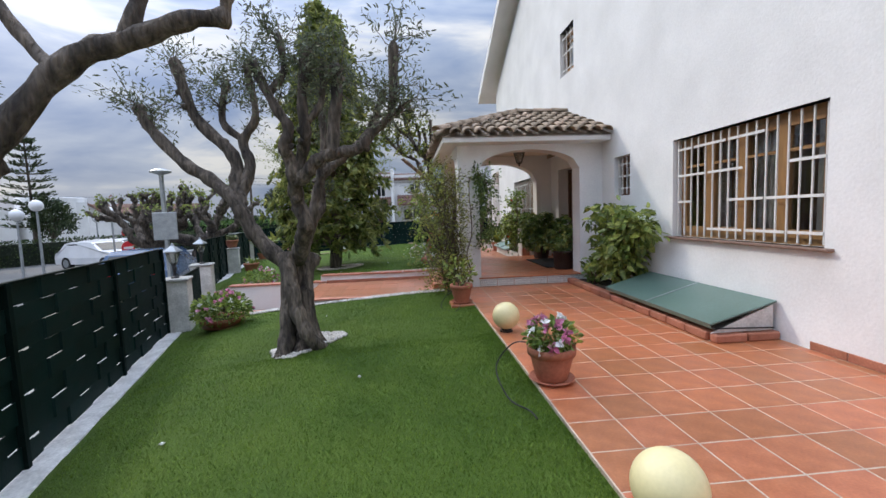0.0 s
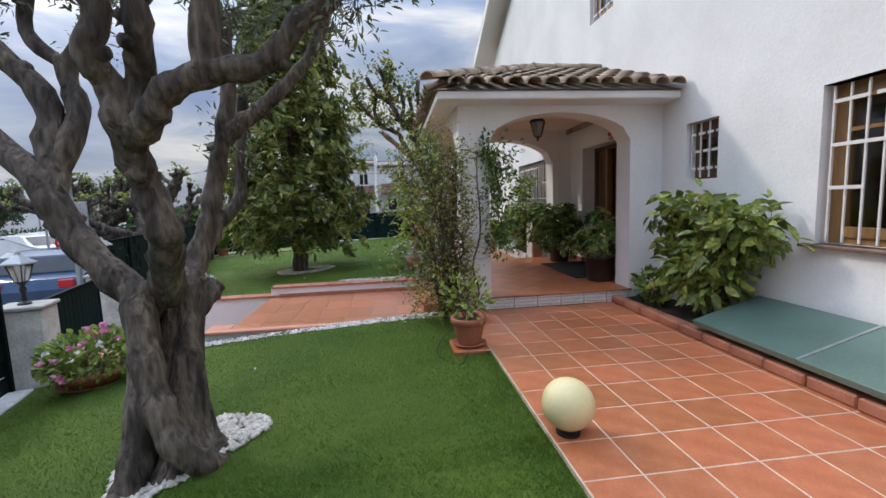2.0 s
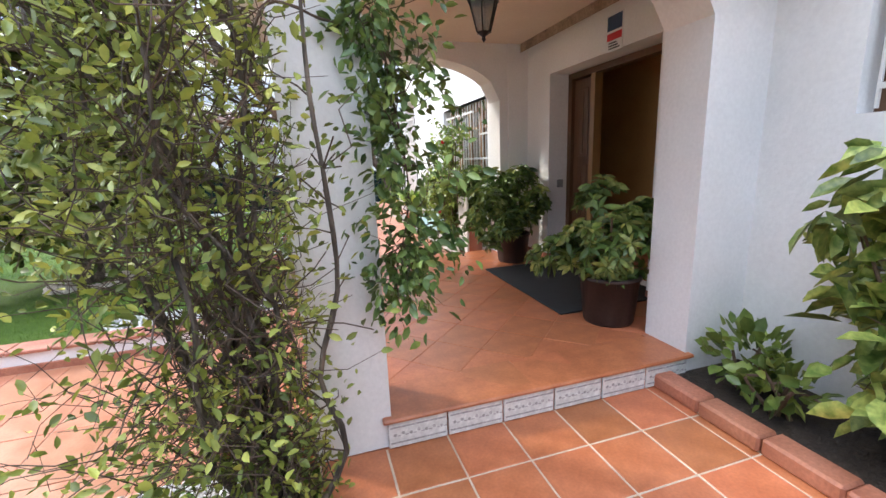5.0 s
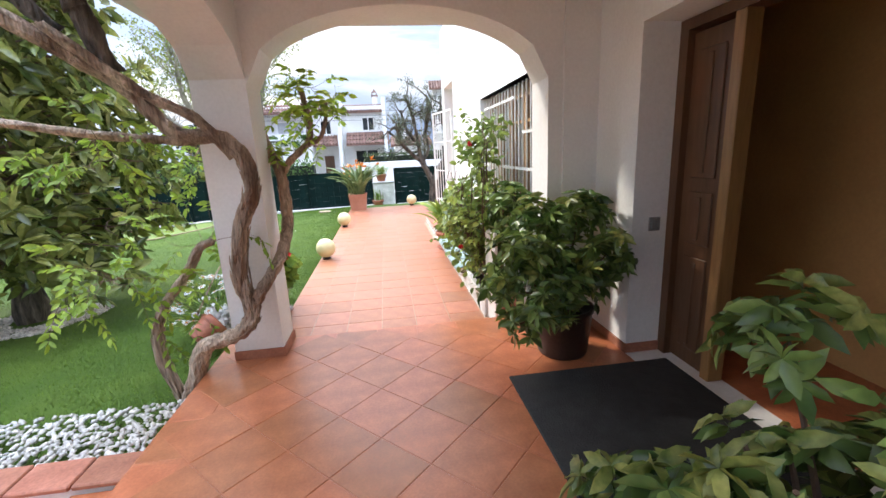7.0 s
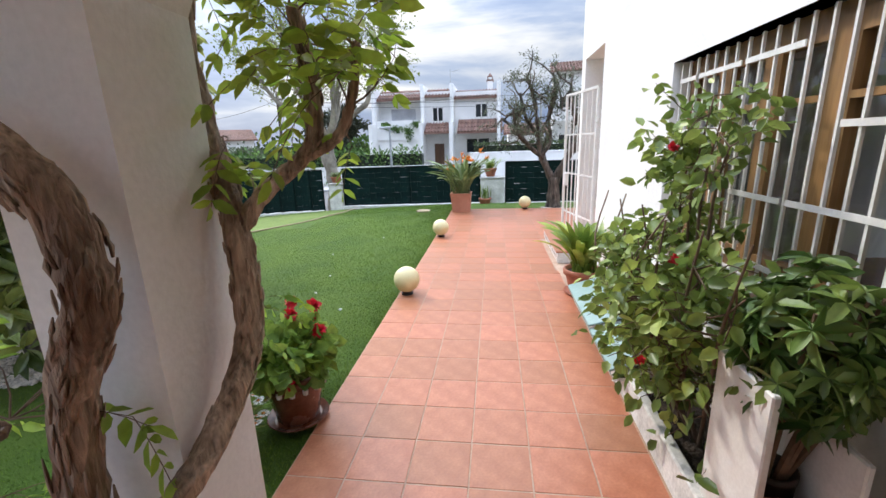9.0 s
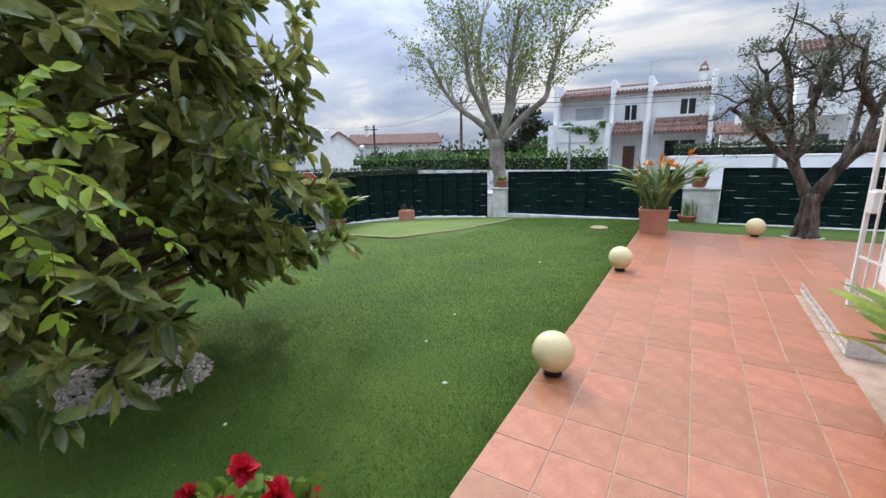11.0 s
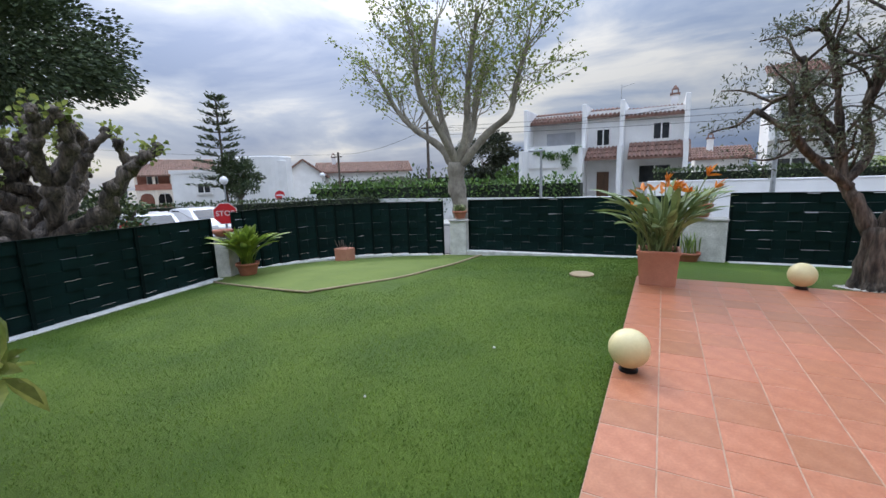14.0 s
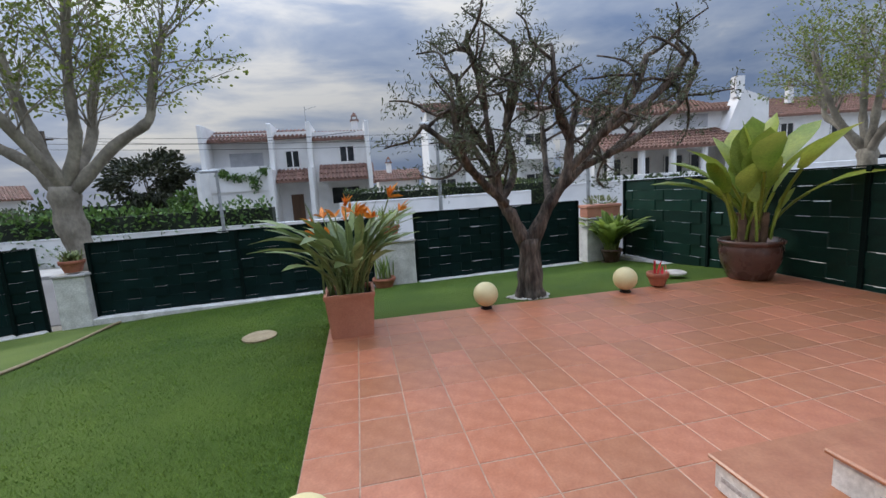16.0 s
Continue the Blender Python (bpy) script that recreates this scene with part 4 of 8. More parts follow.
# house steps on the patio
steps = thing("patio_steps", 3.32, 16.2, 0, "two terracotta steps with patterned ceramic risers", "steps", kind="structure")
for k, (x, ye) in enumerate(((0.0, 1.74), (0.27, 1.44))):
    part("tread", Geo().soft_box(x - 0.025, 2.4, 0, ye, 0.145 + 0.17 * k, 0.17 + 0.17 * k, 0.008), TILE_PALE, steps)
    part("core", Geo().box(x + 0.01, 2.38, 0, ye - 0.02, 0.17 * k, 0.145 + 0.17 * k), OLDWHITE, steps)
    for q in range(8 - 2 * k):
        t = part("riser_tile", Geo().soft_box(x - 0.002, x + 0.01, 0.212 * q + 0.002, 0.212 * q + 0.21, 0.17 * k + 0.004, 0.17 * k + 0.143, 0.003), CERAMIC, steps)
        part("glazed_band", Geo().box(x - 0.0045, x - 0.002, 0.212 * q + 0.02, 0.212 * q + 0.19, 0.17 * k + 0.06, 0.17 * k + 0.085), CERBLUE, t)
gate = thing("iron_gate", 3.71, 16.0, 0, "tall white iron gate standing open at the house corner", "gate", rz=12)
part("gate_frame", Geo().box(-0.015, 0.015, 0, 0.03, 0.05, 2.33).box(-0.015, 0.015, 1.02, 1.05, 0.05, 2.33).box(-0.015, 0.015, 0.03, 1.02, 0.05, 0.08).box(-0.015, 0.015, 0.03, 1.02, 2.3, 2.33), WHITEMETAL, gate)
for z in (0.62, 1.2, 1.75):
    part("crossbar", Geo().box(-0.005, 0.005, 0.03, 1.02, z, z + 0.022), WHITEMETAL, gate)
for k in range(6):
    part("bar", Geo().box(-0.007, 0.007, 0.165 + 0.142 * k, 0.179 + 0.142 * k, 0.08, 2.3), WHITEMETAL, gate)
part("lock_box", Geo().soft_box(-0.025, 0.025, 0.93, 1.02, 1.02, 1.2, 0.006), WHITEMETAL, gate)
for z in (0.3, 1.9):
    part("hinge_arm", Geo().box(-0.01, 0.04, -0.03, 0.0, z, z + 0.05), WHITEMETAL, gate)

# ---- fences ----
STRIPS = {}


def strip_meshes(w, h, mat):
    """One woven ribbon, in four variants: it bends in front of and behind the wires, and is pinched here and there."""
    key = (round(w, 2), round(h, 3), mat.name)
    if key not in STRIPS:
        made = []
        for v in range(4):
            g = Geo()
            cuts, x = [-0.03], 0.22 + 0.22 * (v % 2)
            while x < w - 0.05:
                cuts.append(x)
                x += 0.44
            cuts.append(w + 0.03)
            rows = []
            for k, (a, b) in enumerate(zip(cuts, cuts[1:])):
                d = 0.013 if (k + v) % 2 else -0.005
                gap = 0.01 if R.random() < 0.12 else 0.001
                m = b - min(0.2, (b - a) * 0.5)
                rows += [(a + 0.006, d, 0.001), (m, d, 0.001), (m + 0.01, d, gap), (b - 0.006, d, gap)]
            for px, py, gap in rows:
                g.v += [(px, py, 0.0), (px, py, h - gap), (px, py + 0.006, h - gap), (px, py + 0.006, 0.0)]
            n = len(rows)
            for i in range(n - 1):
                p = 4 * i
                g.f += [(p + q, p + (q + 1) % 4, p + 4 + (q + 1) % 4, p + 4 + q) for q in range(4)]
            g.f += [(0, 3, 2, 1), (4 * n - 4, 4 * n - 3, 4 * n - 2, 4 * n - 1)]
            made.append(g.mesh("woven_strip", mat))
        STRIPS[key] = made
    return STRIPS[key]


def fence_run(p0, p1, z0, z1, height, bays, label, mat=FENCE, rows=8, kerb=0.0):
    p0, p1 = Vector((*p0, 0)), Vector((*p1, 0))
    d = p1 - p0
    ln = d.length
    f = thing("garden_fence", p0.x, p0.y, 0, label, "fence", "garden fences", rz=math.degrees(math.atan2(d.y, d.x)))
    w = ln / bays
    h = height / rows
    for b in range(bays + 1):
        z = z0 + (z1 - z0) * b / bays
        part("post", Geo().box(w * b - 0.025, w * b + 0.025, -0.03, 0.02, z - 0.25, z + height + 0.012), POSTGREEN, f)
    for b in range(bays):
        za = z0 + (z1 - z0) * b / bays
        zb = z0 + (z1 - z0) * (b + 1) / bays
        ms = strip_meshes(w - 0.05, h, mat)
        tilt = math.degrees(math.atan2(zb - za, w))
        for r in range(rows):
            piece("woven_strip", ms[(r % 2) + 2 * R.randrange(2)], f, pose(w * b + 0.025, 0, za + h * r, 0, -tilt, 0))
    s = math.atan2(z1 - z0, ln)
    part("top_rail", Geo().box(0, math.hypot(ln, z1 - z0), -0.02, 0.018, height, height + 0.018, pose(0, 0, z0, 0, -math.degrees(s), 0)), POSTGREEN, f)
    part("base_kerb", Geo().soft_box(0, math.hypot(ln, z1 - z0), -0.19, 0.11, -0.45, kerb - 0.008, 0.01, pose(0, 0, z0, 0, -math.degrees(s), 0)), OLDWHITE, f, "pale concrete base kerb")
    return f


def pillar(x, y, z, w, d, h, rz, label, cap=True):
    p = thing("fence_pillar", x, y, z, label, "pillar", "white fence pillars", rz=rz)
    part("shaft", Geo().soft_box(-w / 2, w / 2, -d / 2, d / 2, -0.4, h, 0.012), OLDWHITE, p)
    if cap:
        part("cap", Geo().soft_box(-w / 2 - 0.025, w / 2 + 0.025, -d / 2 - 0.025, d / 2 + 0.025, h, h + 0.045, 0.012), CONCRETE, p)
    return p


fence_run((fence_x(0.2), 0.2), (fence_x(7.75), 7.75), -0.36, -0.4, 1.33, 4, "dark green woven plastic garden fence on a kerb")
pillar(-3.5, 8.0, -0.42, 0.4, 0.36, 0.82, 15.6, "white rendered gate pillar carrying a lantern")
pillar(-4.15, 10.3, -0.42, 0.4, 0.36, 0.82, 15.6, "white rendered gate pillar beside the retaining wall")
fence_run((fence_x(10.5), 10.5), (fence_x(14.85), 14.85), -0.42, -0.45, 1.33, 3, "dark green woven plastic garden fence on a kerb", kerb=0.11)
pillar(-5.42, 15.1, -0.46, 0.38, 0.36, 0.88, 15.6, "white pillar with a potted plant on top")
fence_run((fence_x(15.3), 15.3), (-6.7, 20.03), -0.46, -0.5, 1.33, 3, "dark green woven plastic garden fence on a kerb", kerb=0.1)
pillar(-6.84, 20.4, -0.5, 0.4, 0.34, 0.86, 20, "white pillar at the start of the curved fence")
for k in range(len(CURVE) - 1):
    fence_run(CURVE[k][:2], CURVE[k + 1][:2], -0.48, -0.46, 1.38, 1, "short bay of dark green woven fence following a curve")
pillar(-3.0, 24.38, -0.45, 0.46, 0.34, 0.86, 0, "white fence pillar with a pot of succulents")
fence_run((-2.75, 24.4), (1.95, 24.33), -0.43, -0.36, 1.36, 2, "dark green woven plastic fence facing the street", kerb=0.11)
pillar(2.36, 24.35, -0.4, 0.78, 0.34, 0.92, 0, "broad white fence pillar with a flower pot")
fence_run((2.8, 24.35), (6.4, 24.7), -0.36, -0.38, 1.4, 2, "dark green woven plastic fence facing the street", kerb=0.09)
pillar(6.95, 24.78, -0.38, 0.75, 0.4, 0.98, 0, "grey stained pillar carrying a terracotta trough")
# patio run takes the brighter copy, so its light is in the colour
fence_run((7.42, 24.5), (7.62, 18.0), -0.2, -0.12, 1.58, 3, "woven plastic fence beside the patio, in a lighter green to look lit", FENCE_LIT)
# garden gate between the two lantern pillars
g = thing("garden_gate", -3.58, 8.2, -0.42, "low dark green sheet gate between pillars", "gate", rz=105.6)
part("gate_frame", Geo().box(0, 1.85, -0.02, 0.02, 0.05, 0.1).box(0, 1.85, -0.02, 0.02, 0.78, 0.83).box(0, 0.04, -0.02, 0.02, 0.1, 0.78).box(1.81, 1.85, -0.02, 0.02, 0.1, 0.78), POSTGREEN, g)
for k in range(14):
    part("slat", Geo().box(0.05 + 0.126 * k, 0.165 + 0.126 * k, -0.012, 0.006 + 0.006 * (k % 2), 0.1, 0.78), FENCE, g)


def pillar_lantern(x, y, z):
    p = thing("pillar_lantern", x, y, z, "black iron lantern on a short post", "lamp", "pillar lanterns")
    part("post", Geo().lathe([(0.06, 0), (0.06, 0.015), (0.025, 0.04), (0.018, 0.12), (0.035, 0.16), (0.02, 0.2), (0.06, 0.25)], 10), BLACKMETAL, p)
    part("glass", Geo().lathe([(0.055, 0.25), (0.105, 0.43)], 4, start=math.pi / 4), LAMPGLASS, p)
    part("roof", Geo().lathe([(0.15, 0.43), (0.145, 0.445), (0.03, 0.53), (0.02, 0.56), (0.004, 0.575)], 4, start=math.pi / 4), GREYMETAL, p)
    for k in range(4):
        a = math.pi / 4 + k * math.pi / 2
        part("bar", Geo().tube([(0.056 * math.cos(a), 0.056 * math.sin(a), 0.25), (0.108 * math.cos(a), 0.108 * math.sin(a), 0.43)], 0.006, 4), BLACKMETAL, p)


pillar_lantern(-3.5, 8.0, 0.445)
pillar_lantern(-4.15, 10.3, 0.445)


# ---- trees in the garden ----
def pebbles(name, spots, size, mat, label):
    """Small irregular stones."""
    spots = np.asarray(spots)
    n = len(spots)
    base = np.array([(1, 0, 0), (0, 1, 0), (-1, 0, 0), (0, -1, 0), (0, 0, 1), (0, 0, -1)], float)
    sc = size * NR.uniform(0.6, 1.3, (n, 1, 3)) * np.array([1, 1, 0.7])
    v = base[None] * sc * NR.uniform(0.8, 1.2, (n, 6, 1))
    a = NR.uniform(0, 6.28, n)
    c, s = np.cos(a), np.sin(a)
    x = v[:, :, 0] * c[:, None] - v[:, :, 1] * s[:, None]
    y = v[:, :, 0] * s[:, None] + v[:, :, 1] * c[:, None]
    v = np.stack([x, y, v[:, :, 2]], 2) + spots[:, None]
    t = np.array([(0, 1, 4), (1, 2, 4), (2, 3, 4), (3, 0, 4), (1, 0, 5), (2, 1, 5), (3, 2, 5), (0, 3, 5)])
    me = tri_mesh(name, v.reshape(-1, 3), (np.arange(n)[:, None, None] * 6 + t).reshape(-1, 3), mat)
    return solo(name, me, mat, label, "gravel", kind="stuff")


def ring_spots(n, cx, cy, rx, ry, hole=0.2):
    a, k = NR.uniform(0, 6.283, n), np.sqrt(NR.uniform(hole, 1, n))
    x, y = cx + np.cos(a) * k * rx * (1 + 0.12 * np.sin(3 * a)), cy + np.sin(a) * k * ry * (1 + 0.1 * np.cos(2 * a))
    return [(p, q, lawn_z(p, q) + 0.012) for p, q in zip(x, y)]


pebbles("white_gravel", [(x, y, z) for x, y, z in ring_spots(1500, -0.9, 5.78, 0.42, 0.5, 0.1) if abs((x + 0.9) * 0.79 - (y - 5.78) * 0.61) < 0.25], 0.028, PEBBLE, "white pebbles round the foot of the olive tree")
pebbles("tan_gravel", ring_spots(1000, -1.72, 13.45, 0.66, 0.58), 0.03, PEBBLE_TAN, "tan pebbles round the foot of the magnolia")
pebbles("white_gravel", ring_spots(260, 3.97, 21.62, 0.28, 0.25), 0.024, PEBBLE, "white pebbles round the patio olive tree")
strip = [(x, y, lawn_z(x, y) + 0.012) for x, y in zip(NR.uniform(-3.2, 0.95, 1500), NR.uniform(8.16, 8.37, 1500))]
pebbles("white_gravel", strip, 0.02, PEBBLE, "white gravel strip along the path kerb")
strip = [(x, y, max(lawn_z(x, y), -0.06) + 0.012 + (0.05 if x > -1.6 else 0)) for x, y in zip(NR.uniform(-0.6, 1.05, 900), NR.uniform(10.42, 11.0, 900))]
pebbles("white_gravel", strip, 0.022, PEBBLE, "white gravel between retaining wall and lawn")


def olive_one():
    t = thing("olive_tree", -0.93, 5.72, -0.16, "old olive tree with pruned limbs on the lawn", "tree")
    o = Vector((0.93, -5.72, 0.16))

    def w(*p):
        return [Vector(q) + o for q in p]
    rr = random.Random(5)
    g = Geo()
    # bole of several strands that lean back and splay at the foot
    axis = [Vector((0, 0, -0.12)), Vector((0.0, 0.04, 0.15)), Vector((-0.02, 0.12, 0.5)), Vector((-0.03, 0.24, 0.85)), Vector((-0.03, 0.3, 1.08))]

    def strand(a, twist, foot, r0, r1, out=1.0, segs=10):
        pts = []
        for i, c in enumerate(axis):
            b = a + twist * i / 4
            k = (foot, 0.11, 0.08, 0.078, 0.085)[i] * out
            pts.append(c + Vector((math.cos(b) * k, math.sin(b) * k, 0)))
        limb(g, pts, r0, r1, segs, 0.07, rr, steps=6)

    limb(g, axis, 0.13, 0.11, 14, 0.06, rr, steps=6)
    for k in range(7):
        strand(k * 0.9 + rr.uniform(-0.15, 0.15), rr.uniform(0.9, 1.4), rr.uniform(0.15, 0.2), rr.uniform(0.075, 0.095), rr.uniform(0.055, 0.07))
    for k in range(26):      # cords of bark between the strands
        strand(k * 0.2417 + rr.uniform(-0.1, 0.1), rr.uniform(0.8, 1.6), rr.uniform(0.2, 0.26), rr.uniform(0.022, 0.038), rr.uniform(0.012, 0.024), rr.uniform(1.3, 1.62), 7)
    # a root crossing the face of the bole down to the stones
    limb(g, w((-1.06, 5.7, 0.95), (-0.99, 5.58, 0.62), (-0.92, 5.52, 0.3), (-0.8, 5.5, 0.02), (-0.68, 5.66, -0.18)), 0.085, 0.075, 11, 0.08, rr)
    limb(g, w((-1.06, 5.78, 0.9), (-1.05, 5.64, 0.4), (-1.06, 5.52, 0.0), (-1.1, 5.44, -0.2)), 0.075, 0.09, 11, 0.08, rr)
    part("trunk", g, BARK, t, smooth=True)
    g = Geo()
    limb(g, w((-0.93, 6.0, 0.7), (-0.86, 6.12, 0.8), (-0.82, 6.18, 0.86)), 0.09, 0.065, 11, 0.08, rr)
    part("cut_stub", g, BARK, t, "sawn-off stub of an old limb", smooth=True)
    ends = []
    A = [
        (w((-1.0, 5.85, 0.75), (-1.22, 5.88, 0.92), (-1.46, 5.9, 1.2), (-1.65, 5.92, 1.56), (-1.92, 6.0, 1.82), (-2.19, 6.0, 2.01), (-2.53, 6.0, 2.4), (-2.66, 6.0, 2.67)), 0.1, 0.055, 1.35),
        (w((-1.6, 5.92, 1.48), (-1.66, 6.05, 1.78), (-1.7, 6.1, 2.12), (-2.1, 6.1, 2.59), (-2.27, 6.1, 3.2)), 0.095, 0.05, 1.45),
        (w((-1.62, 6.0, 1.62), (-1.52, 6.12, 2.0), (-1.61, 6.2, 2.3), (-1.44, 6.2, 2.6), (-1.51, 6.2, 3.17)), 0.075, 0.035, 1.3),
        (w((-1.6, 6.2, 2.32), (-1.85, 6.25, 2.55), (-1.8, 6.3, 3.0)), 0.05, 0.035, 1.3),
        (w((-0.95, 5.8, 0.85), (-0.84, 5.62, 1.1), (-0.76, 5.47, 1.28), (-0.83, 5.48, 1.51), (-0.81, 5.3, 1.78), (-0.84, 5.3, 1.96), (-0.86, 5.2, 2.06), (-0.81, 5.22, 2.25), (-0.92, 5.22, 2.45), (-1.15, 5.3, 2.9)), 0.095, 0.042, 1.35),
        (w((-0.8, 5.3, 1.76), (-0.72, 5.32, 1.98), (-0.64, 5.2, 2.2), (-0.66, 5.22, 2.5), (-0.6, 5.25, 3.0)), 0.07, 0.045, 1.45),
        (w((-0.79, 5.34, 1.72), (-0.66, 5.26, 1.8), (-0.56, 5.22, 1.91), (-0.35, 5.21, 1.99), (-0.12, 5.21, 2.03), (0.05, 5.21, 2.22), (0.22, 5.21, 2.38), (0.27, 5.21, 3.02)), 0.075, 0.04, 1.3),
        (w((-0.38, 5.21, 1.98), (-0.36, 5.21, 2.28), (-0.31, 5.21, 2.58), (-0.31, 5.24, 2.84)), 0.068, 0.05, 1.4),
        (w((0.18, 5.21, 2.35), (0.27, 5.14, 2.34), (0.32, 5.1, 2.4)), 0.03, 0.024, 1.3),
        (w((-0.97, 6.05, 0.85), (-0.97, 6.25, 1.0), (-0.88, 6.3, 1.28), (-0.83, 6.3, 1.5), (-0.73, 6.3, 1.88), (-0.67, 6.32, 2.25), (-0.68, 6.35, 2.7)), 0.085, 0.042, 1.4),
        (w((-0.72, 6.3, 1.86), (-0.62, 6.3, 1.96), (-0.48, 6.3, 2.05), (-0.29, 6.3, 2.22), (-0.09, 6.3, 2.44), (0.1, 6.35, 2.9)), 0.065, 0.035, 1.4),
        (w((-0.95, 6.35, 1.05), (-1.0, 6.75, 1.25), (-0.86, 6.9, 1.46), (-0.84, 6.92, 1.76), (-0.78, 6.95, 2.3)), 0.065, 0.035, 1.35),
        (w((-0.62, 5.2, 2.3), (-0.48, 5.25, 2.5), (-0.45, 5.3, 2.85)), 0.04, 0.03, 1.4),
        (w((-1.0, 5.28, 2.6), (-0.85, 5.35, 2.85), (-0.9, 5.4, 3.2)), 0.045, 0.03, 1.4),
    ]
    for pts, r0, r1, k in A:
        g = Geo()
        way = limb(g, pts, r0, r1, 11, 0.1, rr, k)
        for _ in range(3):       # pruning knuckles
            i = rr.randrange(len(way) // 3, len(way) - 1)
            d = Vector((rr.gauss(0, 1), rr.gauss(0, 1), rr.gauss(0.2, 0.6))).normalized()
            r = r0 + (r1 - r0) * i / len(way)
            g.tube([way[i], way[i] + d * r * 1.1, way[i] + d * r * 1.5], [r * 0.75, r * 0.6, r * 0.4], 8, 0.15, rr)
        part("limb", g, BARK, t, smooth=True)
        ends.append(way[-7:])
    g = Geo()
    P, D = [], []
    for way in ends:
        p, d = twigs(g, way, 17, 0.46, 0.006, 0.5, rr)
        P += p
        D += d
    tagged(part("shoot", g, BARK, t), kind="stuff")
    lp, lw = leaves_on(P, D, 9, 0.055)
    part("foliage", leaf_mesh("foliage", lp, lw, 0.058, LEAF_OLIVE, 0.26), LEAF_OLIVE, t, "sparse grey-green leaves")


olive_one()


def olive_near():
    t = thing("olive_tree", -1.75, 2.1, -0.33, "olive tree with a heavy cut limb over the lawn", "tree")
    o = Vector((1.75, -2.1, 0.33))
    g = Geo()
    rr = random.Random(15)
    limb(g, [(0, 0, -0.1), (0.03, 0.1, 0.6), (-0.05, 0.25, 1.1), (-0.2, 0.6, 1.45)], 0.22, 0.14, 12, 0.15, rr)
    part("trunk", g, BARK, t, smooth=True)
    g = Geo()
    for pts, a, b in (([(-1.95, 2.7, 1.1), (-2.0, 3.2, 1.5), (-1.8, 3.4, 1.95), (-1.47, 3.42, 2.28), (-1.16, 3.4, 2.36), (-0.86, 3.4, 2.47), (-0.64, 3.42, 2.49)], 0.085, 0.046),
                      ([(-1.55, 3.42, 2.22), (-1.72, 3.5, 2.32), (-1.95, 3.5, 2.65)], 0.045, 0.03), ([(-1.2, 3.4, 2.36), (-1.12, 3.42, 2.55), (-1.05, 3.5, 2.9)], 0.05, 0.035),
                      ([(-0.66, 3.42, 2.47), (-0.62, 3.4, 2.62)], 0.035, 0.03)):
        limb(g, [Vector(p) + o for p in pts], a, b, 10, 0.12, rr, 1.25)
    limb(g, [Vector(p) + o for p in ((-2.0, 3.2, 1.5), (-1.98, 3.42, 1.72))], 0.1, 0.085, 10, 0.12, rr, 1.1)
    part("limb", g, BARK, t, smooth=True)


olive_near()


def magnolia():
    t = thing("magnolia_tree", -1.87, 13.55, -0.2, "dense cone-shaped magnolia with glossy dark leaves", "tree")
    g = Geo()
    rr = random.Random(8)
    limb(g, [(0, 0, -0.1), (0.02, 0.01, 0.4), (-0.03, 0.03, 1.2), (0.0, 0.0, 3.5), (0, 0, 6.6)], 0.19, 0.03, 12, 0.08, rr)
    limb(g, [(0.12, -0.05, 0.0), (0.2, -0.1, 0.5), (0.35, -0.15, 1.1)], 0.07, 0.04, 8, 0.1, rr)
    part("trunk", g, BARK, t, smooth=True)
    g = Geo()
    P, D = [], []
    for k in range(300):
        z = 0.75 + 6.5 * (k / 300) ** 1.05
        rmax = 1.68 * (1 - ((z - 0.75) / 6.7) ** 1.6) ** 0.75 * (0.82 if z < 0.95 else 1)
        a = k * 2.39996 + rr.uniform(-0.4, 0.4)
        ln = rmax * rr.uniform(0.75, 1.02)
        e = Vector((math.cos(a) * ln, math.sin(a) * ln, z + rr.uniform(-0.25, 0.2)))
        b = Vector((0, 0, max(0.5, z - 0.1 * ln)))
        mid = b.lerp(e, 0.5) + Vector((0, 0, 0.12))
        g.tube([b, mid, e], [0.022, 0.014, 0.006], 5)
        out = (e - b).normalized()
        for s in range(8):
            q = mid.lerp(e, 0.15 + s / 7 * 0.95)
            P.append(q + Vector((rr.gauss(0, 0.13), rr.gauss(0, 0.13), rr.gauss(0, 0.13))))
            D.append(out + Vector((0, 0, 0.35)))
    tagged(part("branch", g, TWIG, t), kind="stuff")
    c = np.repeat(np.array([p[:] for p in P]), 9, 0)       # rosettes: nine leaves round each shoot tip
    out = unit(np.repeat(np.array([d[:] for d in D]), 9, 0))
    ring = unit(np.cross(out, NR.normal(0, 1, out.shape)))
    lp, lw = c + NR.normal(0, 0.02, c.shape), out * NR.uniform(0.15, 0.75, (len(c), 1)) + ring - np.array([0, 0, 0.12])
    part("crown", leaf_mesh("crown", lp, lw, 0.2, LEAF_MAG, 0.37, 0.3, 0.14, 0.25), LEAF_MAG, t, "crown of glossy dark leaves")
    k = NR.choice(len(lp), 60, replace=False)
    part("old_leaves", leaf_mesh("old_leaves", lp[k] * 1.02, lw[k], 0.16, LEAF_YEL, 0.4), LEAF_YEL, t, "a few yellowed leaves")


magnolia()


